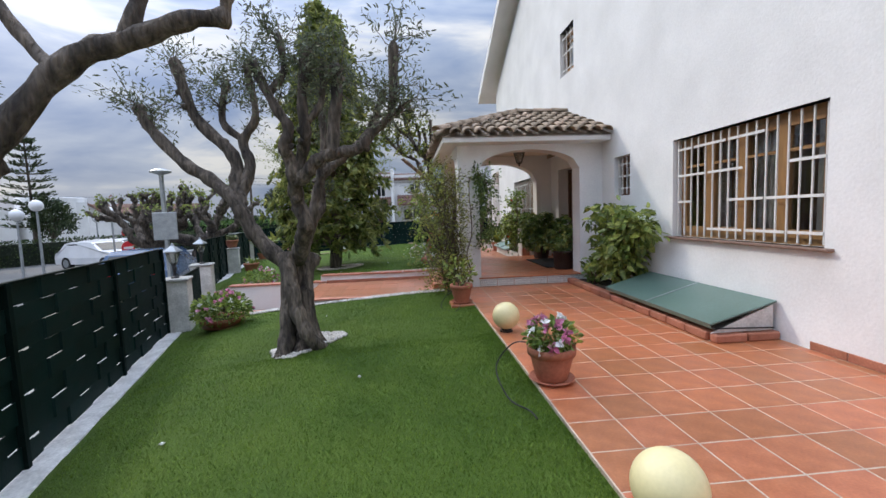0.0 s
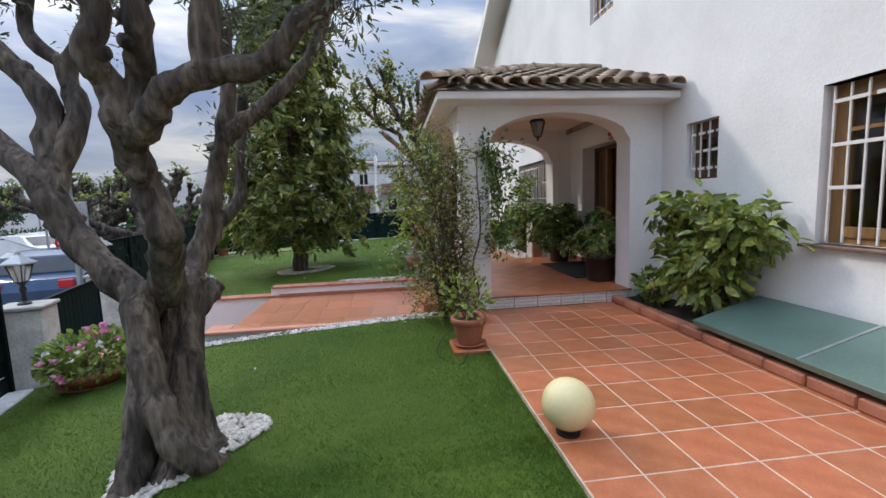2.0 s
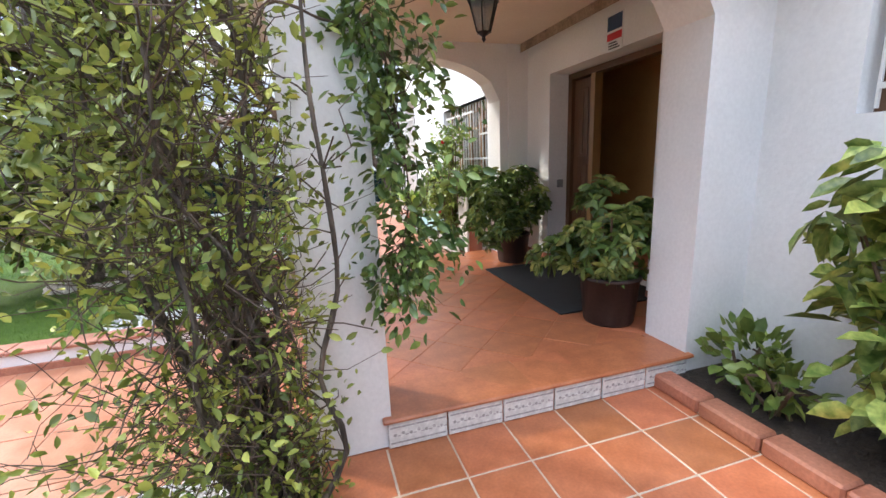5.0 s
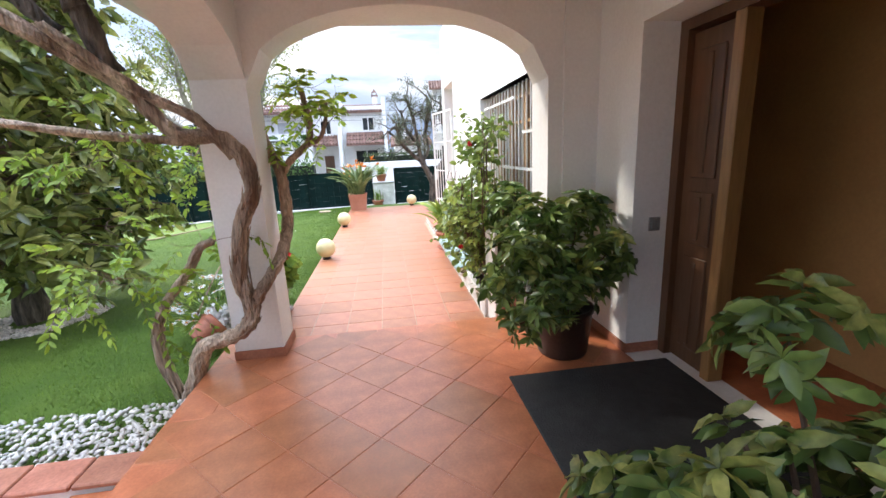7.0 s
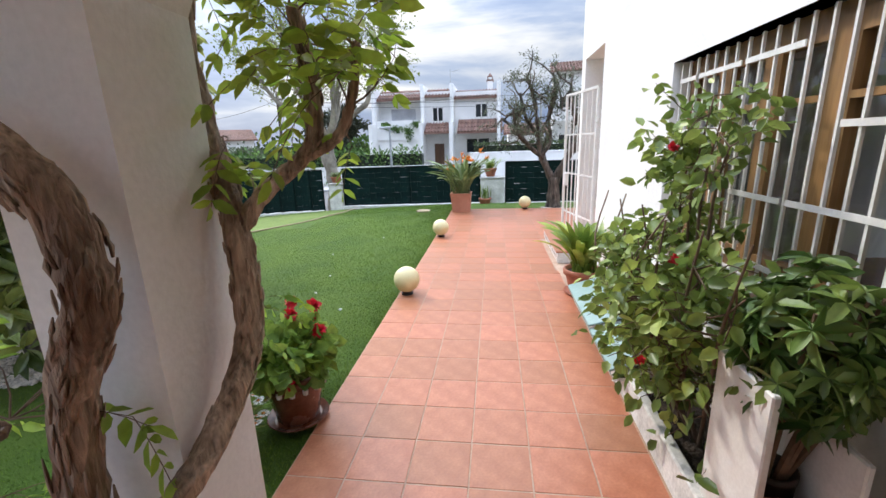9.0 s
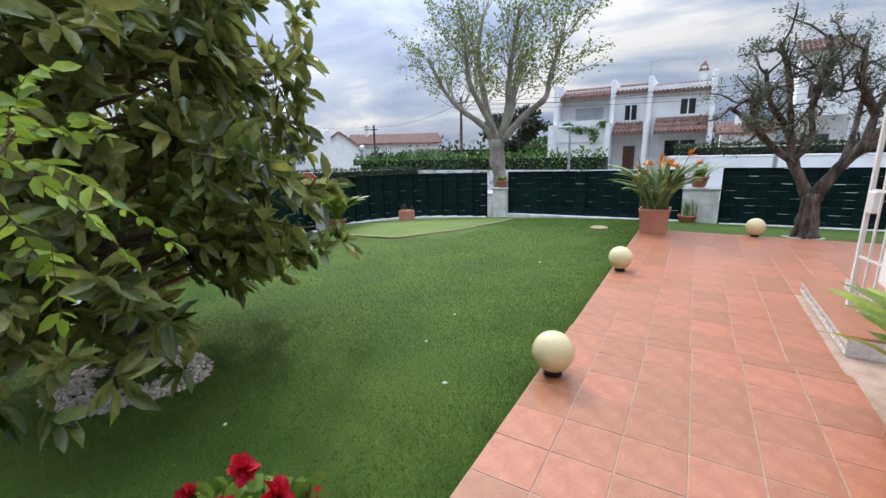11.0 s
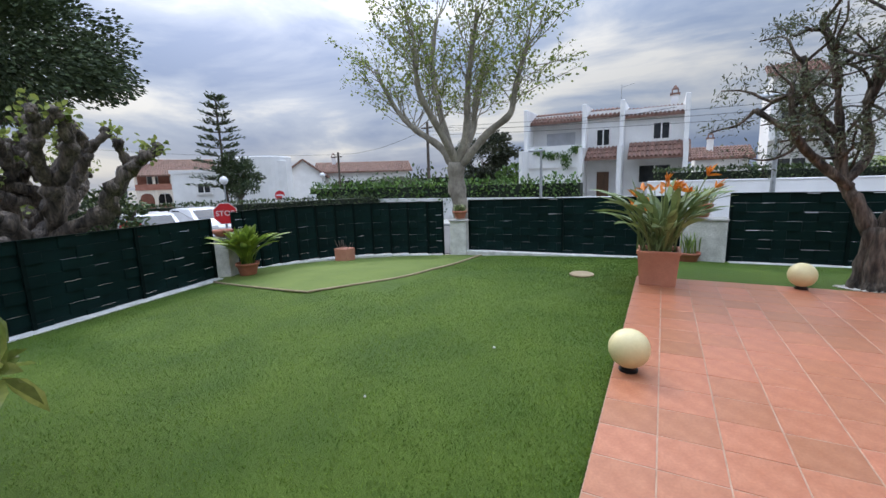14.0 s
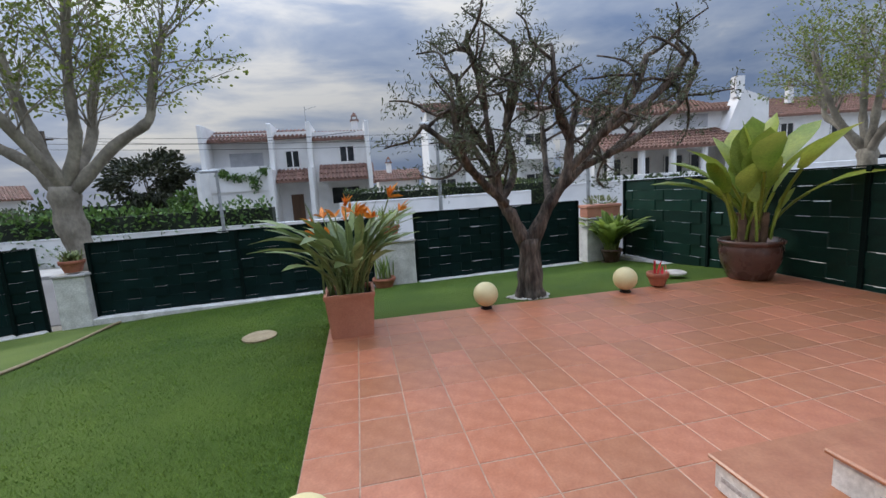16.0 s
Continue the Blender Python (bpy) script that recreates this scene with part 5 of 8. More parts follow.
def olive_two():
    t = thing("olive_tree", 3.97, 21.6, -0.05, "pruned olive tree with many crooked branches beside the patio", "tree")
    g = Geo()
    rr = random.Random(21)
    for a in (0.3, 1.7, 3.0, 4.4, 5.5):
        c, s = math.cos(a), math.sin(a)
        limb(g, [(0.15 * c, 0.14 * s, -0.1), (0.08 * c, 0.08 * s, 0.2), (0.06 * math.cos(a + 0.6), 0.06 * math.sin(a + 0.6), 0.8)], 0.1, 0.085, 9, 0.15, rr)
    part("trunk", g, BARK, t, smooth=True)
    g = Geo()
    tips = []
    main = [((-0.05, 0, 0.72), (-0.22, 0, 1.1), (-0.35, 0.05, 1.35), (-0.42, 0.1, 1.9), (-0.5, 0.1, 2.5)), ((-0.3, 0, 1.28), (-0.7, -0.1, 1.65), (-1.0, -0.15, 2.0), (-1.35, -0.1, 2.3)),
            ((-0.35, 0.02, 1.35), (-0.1, 0.2, 1.7), (-0.15, 0.3, 2.3), (-0.05, 0.3, 2.9)), ((0.05, 0, 0.75), (0.25, -0.05, 1.2), (0.5, -0.1, 1.6), (0.6, -0.05, 2.1), (0.75, 0.0, 2.6)),
            ((0.3, -0.05, 1.3), (0.8, 0.0, 1.7), (1.2, 0.05, 1.85), (1.75, 0.1, 2.3)), ((0.5, -0.08, 1.6), (0.9, -0.3, 2.1), (1.3, -0.4, 2.6), (1.45, -0.4, 3.0)),
            ((-0.2, 0.1, 1.1), (-0.35, 0.5, 1.7), (-0.6, 0.8, 2.3)), ((0.3, 0.0, 1.25), (0.5, 0.5, 1.8), (0.6, 0.8, 2.5)), ((-0.7, -0.1, 1.65), (-0.95, -0.4, 1.9), (-1.1, -0.6, 2.4)),
            ((1.2, 0.05, 1.85), (1.7, 0.0, 2.1), (2.2, -0.1, 2.5), (2.45, -0.1, 3.0)), ((0.9, -0.3, 2.1), (1.5, -0.5, 2.5), (1.9, -0.6, 3.0)), ((-0.15, 0.3, 2.3), (0.0, 0.2, 2.9), (-0.1, 0.1, 3.35)), ((-0.5, 0.1, 2.5), (-0.6, 0.0, 2.9), (-0.75, 0.0, 3.3)), ((0.85, 0.0, 1.72), (1.15, 0.35, 2.1), (1.35, 0.5, 2.7)), ((-0.42, 0.1, 1.9), (-0.75, 0.0, 2.3), (-0.9, -0.05, 2.9)), ((0.6, -0.05, 2.1), (0.35, -0.2, 2.5), (0.3, -0.2, 3.1))]
    for k, pts in enumerate(main):
        way = limb(g, pts, 0.105 if k in (0, 3) else 0.06, 0.032, 8, 0.12, rr)
        tips.append(way[-8:])
    second = []
    for way in tips:
        for q in range(6):
            p = Vector(way[rr.randrange(len(way))])
            d = Vector((rr.gauss(0, 1), rr.gauss(0, 0.8), rr.gauss(0.5, 0.6))).normalized()
            pts = [p]
            for s in range(4):
                d = (d + Vector((rr.gauss(0, 0.45), rr.gauss(0, 0.4), rr.gauss(0.1, 0.45)))).normalized()
                p = p + d * rr.uniform(0.14, 0.24)
                pts.append(p)
            second.append(limb(g, pts, 0.024, 0.009, 6, 0.1, rr, steps=2)[-6:])
    part("limb", g, BARK, t, smooth=True)
    g = Geo()
    P, D = [], []
    for way in second:
        p, d = twigs(g, way, 7, 0.26, 0.0045, 0.3, rr)
        P += p
        D += d
    tagged(part("shoot", g, BARK, t), kind="stuff")
    lp, lw = leaves_on(P, D, 5, 0.04)
    part("foliage", leaf_mesh("foliage", lp, lw, 0.055, LEAF_OLIVE, 0.28), LEAF_OLIVE, t, "thin grey-green leaves")


olive_two()


# climber on the front column
def climber():
    t = thing("climbing_plant", 1.15, 8.0, -0.05, "tangled evergreen climber on the porch column", "climber")
    rr = random.Random(31)

    def free(p):
        if p.z < 0.02 or p.y > 0.19:
            return False
        return ((p.x + 0.22) / 0.78) ** 2 + ((p.y + 0.05) / 0.5) ** 2 + ((p.z - 1.1) / 1.22) ** 2 < 1.05 and (p.x < 0.16 or rr.random() < 0.35)
    starts = []
    for k in range(13):
        g = Geo()
        pts = [(rr.gauss(-0.03, 0.08), rr.gauss(0, 0.05), 0)]
        for s in range(1, 7):
            pts.append((pts[-1][0] + rr.gauss(-0.03, 0.08), min(0.12, pts[-1][1] + rr.gauss(-0.01, 0.06)), 0.33 * s))
        starts += limb(g, pts, rr.uniform(0.012, 0.022), 0.006, 6, 0.1, rr, steps=3)
        part("stem", g, BARK, t, smooth=True)
    g = Geo()
    P, D = twigs(g, starts, 900, 0.8, 0.0034, 0.1, rr, 0.5, 7, free)
    tagged(part("twig", g, DARKTWIG, t), "bare dark brown twigs", kind="stuff")
    keep = [i for i, p in enumerate(P) if rr.random() < 0.3 + 0.7 * min(1.0, math.hypot(p.x + 0.2, (p.z - 1.1) * 0.6) / 0.65)]
    lp, lw = leaves_on([P[i] for i in keep], [D[i] for i in keep], 2, 0.05)
    part("foliage", leaf_mesh("foliage", lp, lw, 0.04, LEAF_VINE, 0.5), LEAF_VINE, t)
    sel = np.flatnonzero((lp[:, 2] > 1.2) & (lp[:, 0] < -0.2))
    k = NR.choice(sel, min(900, len(sel)), replace=False)
    part("yellow_leaves", leaf_mesh("yellow_leaves", lp[k] + 0.02, lw[k], 0.042, LEAF_YEL, 0.45), LEAF_YEL, t, "yellowing leaves")
    # one long shoot across the column, hanging down on its other side
    g = Geo()
    hang = limb(g, [(0.0, 0.12, 1.7), (0.12, 0.15, 2.02), (0.35, 0.17, 1.98), (0.5, 0.14, 2.02), (0.56, 0.12, 1.7), (0.6, 0.1, 1.3), (0.52, 0.1, 0.95)], 0.007, 0.003, 5, 0.1, rr, steps=6)
    P, D = twigs(g, hang[14:], 75, 0.36, 0.0026, -0.5, rr, 0.45, 5, lambda p: p.y < 0.3 and 0.36 < p.x < 0.85 and p.z > 0.45)
    tagged(part("hanging_shoot", g, DARKTWIG, t), "long shoot trailing over the arch", kind="stuff")
    lp, lw = leaves_on(P, D, 5, 0.04)
    part("foliage", leaf_mesh("foliage", lp, lw - np.array([0, 0, 0.5]), 0.05, LEAF_SCH, 0.5), LEAF_SCH, t, "dark hanging leaves")


climber()


def pinnate(geo, spots, ways, length, pairs, rng):
    """Feathered leaves: a thin rib with paired leaflets; returns leaflet bases and ways."""
    P, D = [], []
    for b, d in zip(spots, ways):
        b, d = Vector(b), Vector(d).normalized()
        d = (d + Vector((rng.gauss(0, 0.5), rng.gauss(0, 0.5), rng.gauss(0.05, 0.35)))).normalized()
        side = d.cross(Vector((0, 0, 1)))
        side = side.normalized() if side.length > 0.1 else Vector((1, 0, 0))
        ln = length * rng.uniform(0.65, 1.2)
        rib = [b + d * ln * q / 5 + Vector((0, 0, -0.5 * ln * (q / 5) ** 2)) for q in range(6)]
        geo.tube(rib, 0.0014, 3)
        for k in range(pairs):
            f = 0.22 + 0.72 * k / (pairs - 1)
            p = b + d * ln * f + Vector((0, 0, -0.5 * ln * f * f))
            for sg in (-1, 1):
                P.append(p)
                D.append(side * sg + d * 0.45 + Vector((0, 0, -0.45 + rng.gauss(0, 0.15))))
        P.append(rib[-1])
        D.append(d + Vector((0, 0, -0.8)))
    return np.array([p[:] for p in P]), np.array([p[:] for p in D])


def wisteria():
    t = thing("wisteria", 1.0, 11.1, -0.05, "old wisteria with twisted peeling trunks round the column", "climber")
    o = Vector((-1.0, -11.1, 0.05))
    rr = random.Random(41)

    def run(pts, a, b, name="trunk", strands=5):
        g = Geo()
        way = limb(g, [Vector(p) + o for p in pts], a, b, 11, 0.1, rr, steps=7)
        for s in range(strands):     # peeling strands winding round the core
            ph = s * 6.283 / strands + rr.random()
            g.tube([p + Vector((math.cos(i * 0.22 + ph), math.sin(i * 0.22 + ph), 0.3 * math.sin(i + ph))) * (a + (b - a) * i / len(way)) * 0.78 for i, p in enumerate(way)],
                   [(a + (b - a) * i / len(way)) * (0.36 + 0.08 * math.sin(i * 0.9 + ph)) for i in range(len(way))], 6, 0.1, rr)
        for k in list(range(len(way))) * 3:    # loose slivers of bark
            p, r = way[k], (a + (b - a) * k / len(way))
            q = way[min(k + 2, len(way) - 1)]
            w = rr.uniform(0, 6.28)
            n = Vector((math.cos(w), math.sin(w), 0)) * r * 1.1
            if (q - p).length > 0.01:
                g.tube([p + n, p.lerp(q, 0.5) + n * 1.08, q + n * rr.uniform(1.0, 1.2)], [0.003, 0.006, 0.002], 4, 0.3, rr)
        part(name, g, BARK_RED, t, smooth=True)
        return way
    left = run(((0.9, 11.12, -0.06), (0.81, 11.12, 0.34), (0.88, 11.12, 0.63), (1.09, 11.1, 0.88), (1.2, 11.08, 1.05), (1.3, 11.06, 1.09)), 0.036, 0.024)
    run(((0.95, 11.08, -0.06), (1.02, 11.06, 0.09), (1.13, 11.05, 0.36), (1.3, 11.05, 0.42), (1.42, 11.06, 0.48), (1.47, 11.08, 0.6), (1.42, 11.1, 0.8), (1.46, 11.1, 1.13), (1.57, 11.1, 1.38), (1.57, 11.1, 1.56), (1.46, 11.08, 1.73),
         (1.2, 11.04, 1.78), (1.02, 10.98, 2.02), (0.75, 10.8, 2.25), (0.3, 10.45, 2.6)), 0.056, 0.04)
    run(((1.5, 11.1, 1.62), (1.34, 11.02, 1.85), (1.1, 10.95, 2.0), (0.8, 10.75, 2.3)), 0.036, 0.026)
    run(((1.3, 11.08, 1.72), (1.1, 11.0, 1.74), (0.8, 10.9, 1.78), (0.4, 10.75, 1.86)), 0.03, 0.022)
    run(((1.45, 11.1, 0.58), (1.56, 11.12, 0.75), (1.66, 11.27, 0.92), (1.69, 11.43, 1.12), (1.69, 11.48, 1.32), (1.67, 11.5, 1.5), (1.58, 11.58, 1.72), (1.52, 11.62, 1.95), (1.5, 11.68, 2.3), (1.55, 11.72, 2.7)), 0.04, 0.028)
    tip = run(((1.67, 11.5, 1.46), (1.74, 11.55, 1.57), (1.84, 11.6, 1.66), (1.9, 11.61, 1.74), (1.9, 11.62, 1.9), (1.86, 11.64, 2.1)), 0.028, 0.018, "branch", 2)
    tip2 = run(((1.88, 11.6, 1.68), (1.97, 11.61, 1.73), (2.02, 11.62, 1.84), (2.04, 11.64, 2.0)), 0.016, 0.008, "branch", 2)
    crown = []
    head = (((0.98, 10.95, 2.1), (0.93, 10.85, 2.45), (0.97, 10.8, 2.9), (0.98, 10.8, 3.5)), ((0.92, 10.85, 2.4), (0.82, 10.8, 2.66), (0.69, 10.8, 2.78), (0.48, 10.8, 3.19), (0.4, 10.8, 3.51), (0.34, 10.8, 3.7)),
            ((0.78, 10.9, 2.3), (0.66, 10.8, 2.48), (0.6, 10.8, 2.62), (0.34, 10.8, 2.73), (0.1, 10.8, 2.96), (-0.05, 10.8, 3.1)), ((0.65, 10.8, 2.8), (0.72, 10.85, 3.1), (0.66, 10.9, 3.4)),
            ((0.48, 10.8, 3.15), (0.25, 10.75, 3.3), (0.1, 10.75, 3.55)), ((0.1, 10.8, 2.96), (-0.1, 10.85, 3.2), (-0.14, 10.85, 3.44)), ((0.4, 10.8, 3.4), (0.52, 10.85, 3.6), (0.5, 10.9, 3.8)),
            ((0.3, 10.8, 2.75), (0.2, 10.9, 3.0), (0.22, 10.95, 3.25)), ((0.82, 10.8, 2.66), (0.86, 10.7, 2.95), (0.8, 10.65, 3.25)))
    for k, pts in enumerate(head):
        g = Geo()
        way = limb(g, [Vector(p) + o for p in pts], 0.06 if k < 2 else 0.04, 0.026, 8, 0.2, rr, 1.5)
        for _ in range(4):        # swollen spurs
            c = way[rr.randrange(1, len(way))]
            g.tube([c, c + Vector((rr.gauss(0, 0.05), rr.gauss(0, 0.05), 0.05))], [0.045, 0.028], 7, 0.25, rr)
        crown += way[-12:]
        part("branch", g, BARK, t, "dark knobbly old branch", smooth=True)
    g = Geo()
    P, D = twigs(g, crown, 110, 0.24, 0.006, 0.6, rr, 0.4)
    tagged(part("shoot", g, BARK, t), kind="stuff")
    lp, lw = leaves_on(P, D, 4, 0.05)
    part("foliage", leaf_mesh("foliage", lp, lw, 0.07, LEAF_VINE, 0.5), LEAF_VINE, t, "small green leaves on the high shoots")
    g = Geo()
    rr2 = random.Random(43)
    P, D = twigs(g, list(tip[-10:]) + list(tip2[-10:]), 20, 0.2, 0.004, 0.5, rr2, 0.3)
    near = [Vector(p) + o for p in ((1.66, 11.62, 1.5), (1.57, 11.66, 1.75), (1.5, 11.7, 2.3), (1.54, 11.7, 2.6))]
    P1, D1 = twigs(g, near, 9, 0.16, 0.003, 0.2, rr2, 0.3)
    low = [Vector(p) + o for p in ((1.2, 11.15, 1.05), (0.9, 11.2, 0.7), (0.7, 11.0, 0.9), (0.6, 11.2, 1.2), (0.5, 11.1, 1.6), (0.8, 10.95, 1.75))]
    P2, D2 = twigs(g, low, 34, 0.34, 0.003, 0.0, rr2, 0.35)
    g2 = Geo()
    over = limb(g2, [Vector(p) + o for p in ((1.5, 11.66, 2.0), (1.2, 11.9, 1.95), (0.9, 12.2, 1.75), (0.7, 12.4, 1.6))], 0.014, 0.006, 6, 0.1, rr2)
    g3 = Geo()
    over2 = limb(g3, [Vector(p) + o for p in ((1.0, 11.3, 0.5), (1.05, 11.7, 0.75), (1.12, 12.0, 0.9), (1.2, 12.2, 0.92))], 0.008, 0.004, 6, 0.1, rr2)
    part("branch", g2, BARK_RED, t, smooth=True)
    part("branch", g3, BARK_RED, t, smooth=True)
    P3, D3 = twigs(g, over[6:], 16, 0.26, 0.003, -0.1, rr2, 0.35)
    P4, D4 = twigs(g, over2[6:], 5, 0.2, 0.003, 0.0, rr2, 0.35)
    P, D = P[1::2] + P1[1::3] + P2[1::2] + P3[1::2] + P4[1::2], D[1::2] + D1[1::3] + D2[1::2] + D3[1::2] + D4[1::2]
    lp, lw = pinnate(g, P, D, 0.2, 5, rr2)
    tagged(part("shoot", g, TWIG, t), kind="stuff")
    part("foliage", leaf_mesh("foliage", lp, lw, 0.062, LEAF_WIST, 0.42, 0.2, 0.15), LEAF_WIST, t, "fresh bright green feathered leaves")


wisteria()


def shrub(name, x, y, z, label, cat, c, r, n, size, mat, width, stems=14, per=5, seed=1, flower=None, up=0.3):
    t = thing(name, x, y, z, label, cat)
    rr = random.Random(seed)
    g = Geo()
    P, D = [], []
    for k in range(stems):
        a = rr.uniform(0, 6.283)
        q = math.sqrt(rr.random())
        e = Vector((c[0] + math.cos(a) * q * r[0], c[1] + math.sin(a) * q * r[1], c[2] + r[2] * rr.uniform(-0.3, 0.9) * (1 - 0.5 * q)))
        b = Vector((c[0] * 0.3 + rr.gauss(0, 0.04), c[1] * 0.3 + rr.gauss(0, 0.04), 0))
        way = smooth_path([b, b.lerp(e, 0.5) + Vector((rr.gauss(0, 0.05), rr.gauss(0, 0.05), 0.08)), e], 4)
        g.tube(way, [0.012 - 0.008 * i / len(way) for i in range(len(way))], 5)
    tagged(part("stem", g, TWIG, t), kind="stuff")
    pts, out = blob_points(n, c, r, 0.3)
    keep = pts[:, 2] > 0.02
    pts, out = pts[keep], out[keep]
    part("foliage", leaf_mesh("foliage", pts, out * 0.8 + np.array([0, 0, up]) + NR.normal(0, 0.45, out.shape), size, mat, width), mat, t)
    if flower:
        fm, fn, fs = flower
        fp, fo = blob_points(fn, c, np.asarray(r) * 1.03, 0.93)
        fk = fp[:, 2] > c[2] - r[2] * 0.3
        fp, fo = np.repeat(fp[fk], 7, 0), np.repeat(fo[fk], 7, 0)
        part("flowers", leaf_mesh("flowers", fp, fo * 0.5 + NR.normal(0, 0.6, fo.shape), fs, fm, 0.85, 0.2), fm, t)
    return t


def branchy(name, x, y, z, label, boles, n, reach, size, mat, width, seed, droop, inside, per=4, flower=None):
    """A bush of forked stems; leaves stand on side shoots and hang by droop."""
    t = thing(name, x, y, z, label, "bush")
    rr = random.Random(seed)
    ways = []
    for pts in boles:
        g = Geo()
        ways += limb(g, pts, 0.013, 0.004, 6, 0.1, rr, steps=4)[3:]
        part("stem", g, TWIG, t, smooth=True)
    g = Geo()
    P, D = twigs(g, ways, n, reach, 0.0042, 0.35, rr, 0.4, 5, inside)
    tagged(part("shoot", g, TWIG, t), kind="stuff")
    lp, lw = leaves_on(P, D, per, size * 0.35)
    lw = unit(lw) + np.array([0, 0, -droop])
    part("foliage", leaf_mesh("foliage", lp, lw, size, mat, width, 0.22, 0.2), mat, t)
    for k in range(flower or 0):
        p = np.array(P[rr.randrange(len(P))][:]) + np.array([-0.06, -0.03, 0.03])
        part("bloom", leaf_mesh("bloom", np.repeat(p[None], 16, 0), NR.normal(0, 1, (16, 3)), 0.03, PET_RED, 0.9, 0.3), PET_RED, t, "double red bloom")
    return t


branchy("aucuba_bush", 3.62, 7.15, 0.05, "spotted laurel bush against the white wall",
        [[(0, 0.02 * k, 0), (-0.05 + 0.03 * (k % 3), 0.1 - 0.06 * k, 0.4), (-0.1 + 0.05 * (k % 4), 0.25 - 0.11 * k, 0.8), (-0.12 + 0.06 * (k % 3), 0.34 - 0.145 * k, 1.2 - 0.05 * abs(k - 3))] for k in range(8)],
        130, 0.3, 0.145, LEAF_AUC, 0.42, 2, 0.55,
        lambda p: p.x < 0.24 and ((p.x + 0.02) / 0.5) ** 2 + ((p.y + 0.18) / 0.82) ** 2 + ((p.z - 0.85) / 0.72) ** 2 < 1 and not (p.y < -0.4 and p.z < 0.45), 3)
shrub("leafy_seedling", 3.62, 8.0, 0.05, "small leafy plant in the soil bed", "plant", (0, -0.05, 0.2), (0.2, 0.2, 0.18), 130, 0.09, LEAF_CAM, 0.6, 6, seed=3)
shrub("leafy_seedling", 3.5, 7.7, 0.05, "small leafy plant in the soil bed", "plant", (0, 0, 0.16), (0.16, 0.2, 0.14), 90, 0.08, LEAF_CAM, 0.6, 5, seed=4)
branchy("camellia_bush", 3.5, 12.5, 0.1, "camellia bush with glossy leaves and red blooms",
        [[(0.02, 0.03 * k - 0.1, 0), (-0.08 - 0.05 * (k % 3), -0.3 + 0.1 * k, 0.4), (-0.2 - 0.06 * (k % 4), -0.55 + 0.18 * k, 0.85), (-0.22 - 0.05 * (k % 3), -0.7 + 0.23 * k, 1.25)] for k in range(8)],
        280, 0.42, 0.072, LEAF_CAM, 0.6, 5, 0.25,
        lambda p: p.x < 0.2 and p.z > 0.08 and ((p.x + 0.14) / 0.42) ** 2 + ((p.y + 0.02) / 0.95) ** 2 + ((p.z - 0.6) / 0.62) ** 2 < 1, 2, 2)
branchy("camellia_bush", 3.52, 12.75, 0.1, "tall thin camellia by the window",
        [[(0, 0, 0), (0.0, 0.08 * k - 0.15, 0.7), (-0.04, 0.12 * k - 0.25, 1.3), (-0.05 + 0.02 * k, 0.14 * k - 0.35, 1.55 + 0.12 * (k % 3))] for k in range(5)],
        60, 0.3, 0.075, LEAF_CAM, 0.6, 6, 0.2, lambda p: p.x < 0.2 and p.z > 0.5 and abs(p.y) < 0.62, 3, 1)
pebbles("fallen_petals", [(x, y, lawn_z(x, y) + 0.03) for x, y in zip(NR.uniform(-2, 1.1, 14), NR.uniform(2.4, 20, 14)) if not 8 < y < 11], 0.02, PET_WHITE, "pale fallen petals and leaves on the turf")


# ---- pots ----
def pot_round(parent, r, h, mat, rim=0.03, saucer=True, smooth=True):
    body = part("pot", Geo().lathe([(r * 0.66, 0.02), (r * 0.7, 0.03), (r * 0.95, h - 0.07), (r * 0.95, h - 0.065), (r * 1.06, h - 0.062), (r * 1.08, h - 0.01), (r * 1.03, h), (r * 0.93, h - 0.004), (r * 0.9, h - 0.05)], 26), mat, parent, smooth=smooth)
    part("soil", Geo().lathe([(r * 0.9, h - 0.06), (r * 0.88, h - 0.045), (0.02, h - 0.03)], 16), SOIL, parent)
    if saucer:
        part("saucer", Geo().lathe([(r * 0.8, 0), (r * 1.02, 0.03), (r * 1.0, 0.035), (r * 0.78, 0.015)], 26), mat, parent)
    return body


def flower_head(name, parent, pts, size, mat, petals=8):
    p = np.repeat(np.asarray(pts, float), petals, 0)
    part(name, leaf_mesh(name, p, NR.normal(0, 1, p.shape) + np.array([0, 0, 0.35]), size, mat, 0.8, 0.2), mat, parent)


def pot_flowers(x, y, z, r, h, label, spread, flower=((PET_PINK, 12), (PET_WHITE, 9)), leaf=LEAF_CAM, n=420, low=False, clay=POT):
    t = thing("flower_pot", x, y, z, label, "flower pot")
    pot_round(t, r, h, clay)
    c = (0, 0, h + spread * (0.25 if low else 0.4))
    pts, out = blob_points(n, c, (spread, spread, spread * 0.62), 0.35)
    keep = pts[:, 2] > h - 0.06
    part("foliage", leaf_mesh("foliage", pts[keep], out[keep] + NR.normal(0, 0.5, out[keep].shape), 0.07 if low else 0.046 if leaf is not LEAF_GER else 0.08, leaf, 0.6 if leaf is not LEAF_GER else 1.0), leaf, t)
    for mat, k in flower:
        fp, fo = blob_points(k, c, (spread * 1.05, spread * 1.05, spread * 0.72), 0.92)
        flower_head("flowers", t, fp[fp[:, 2] > h], 0.045, mat)
    return t


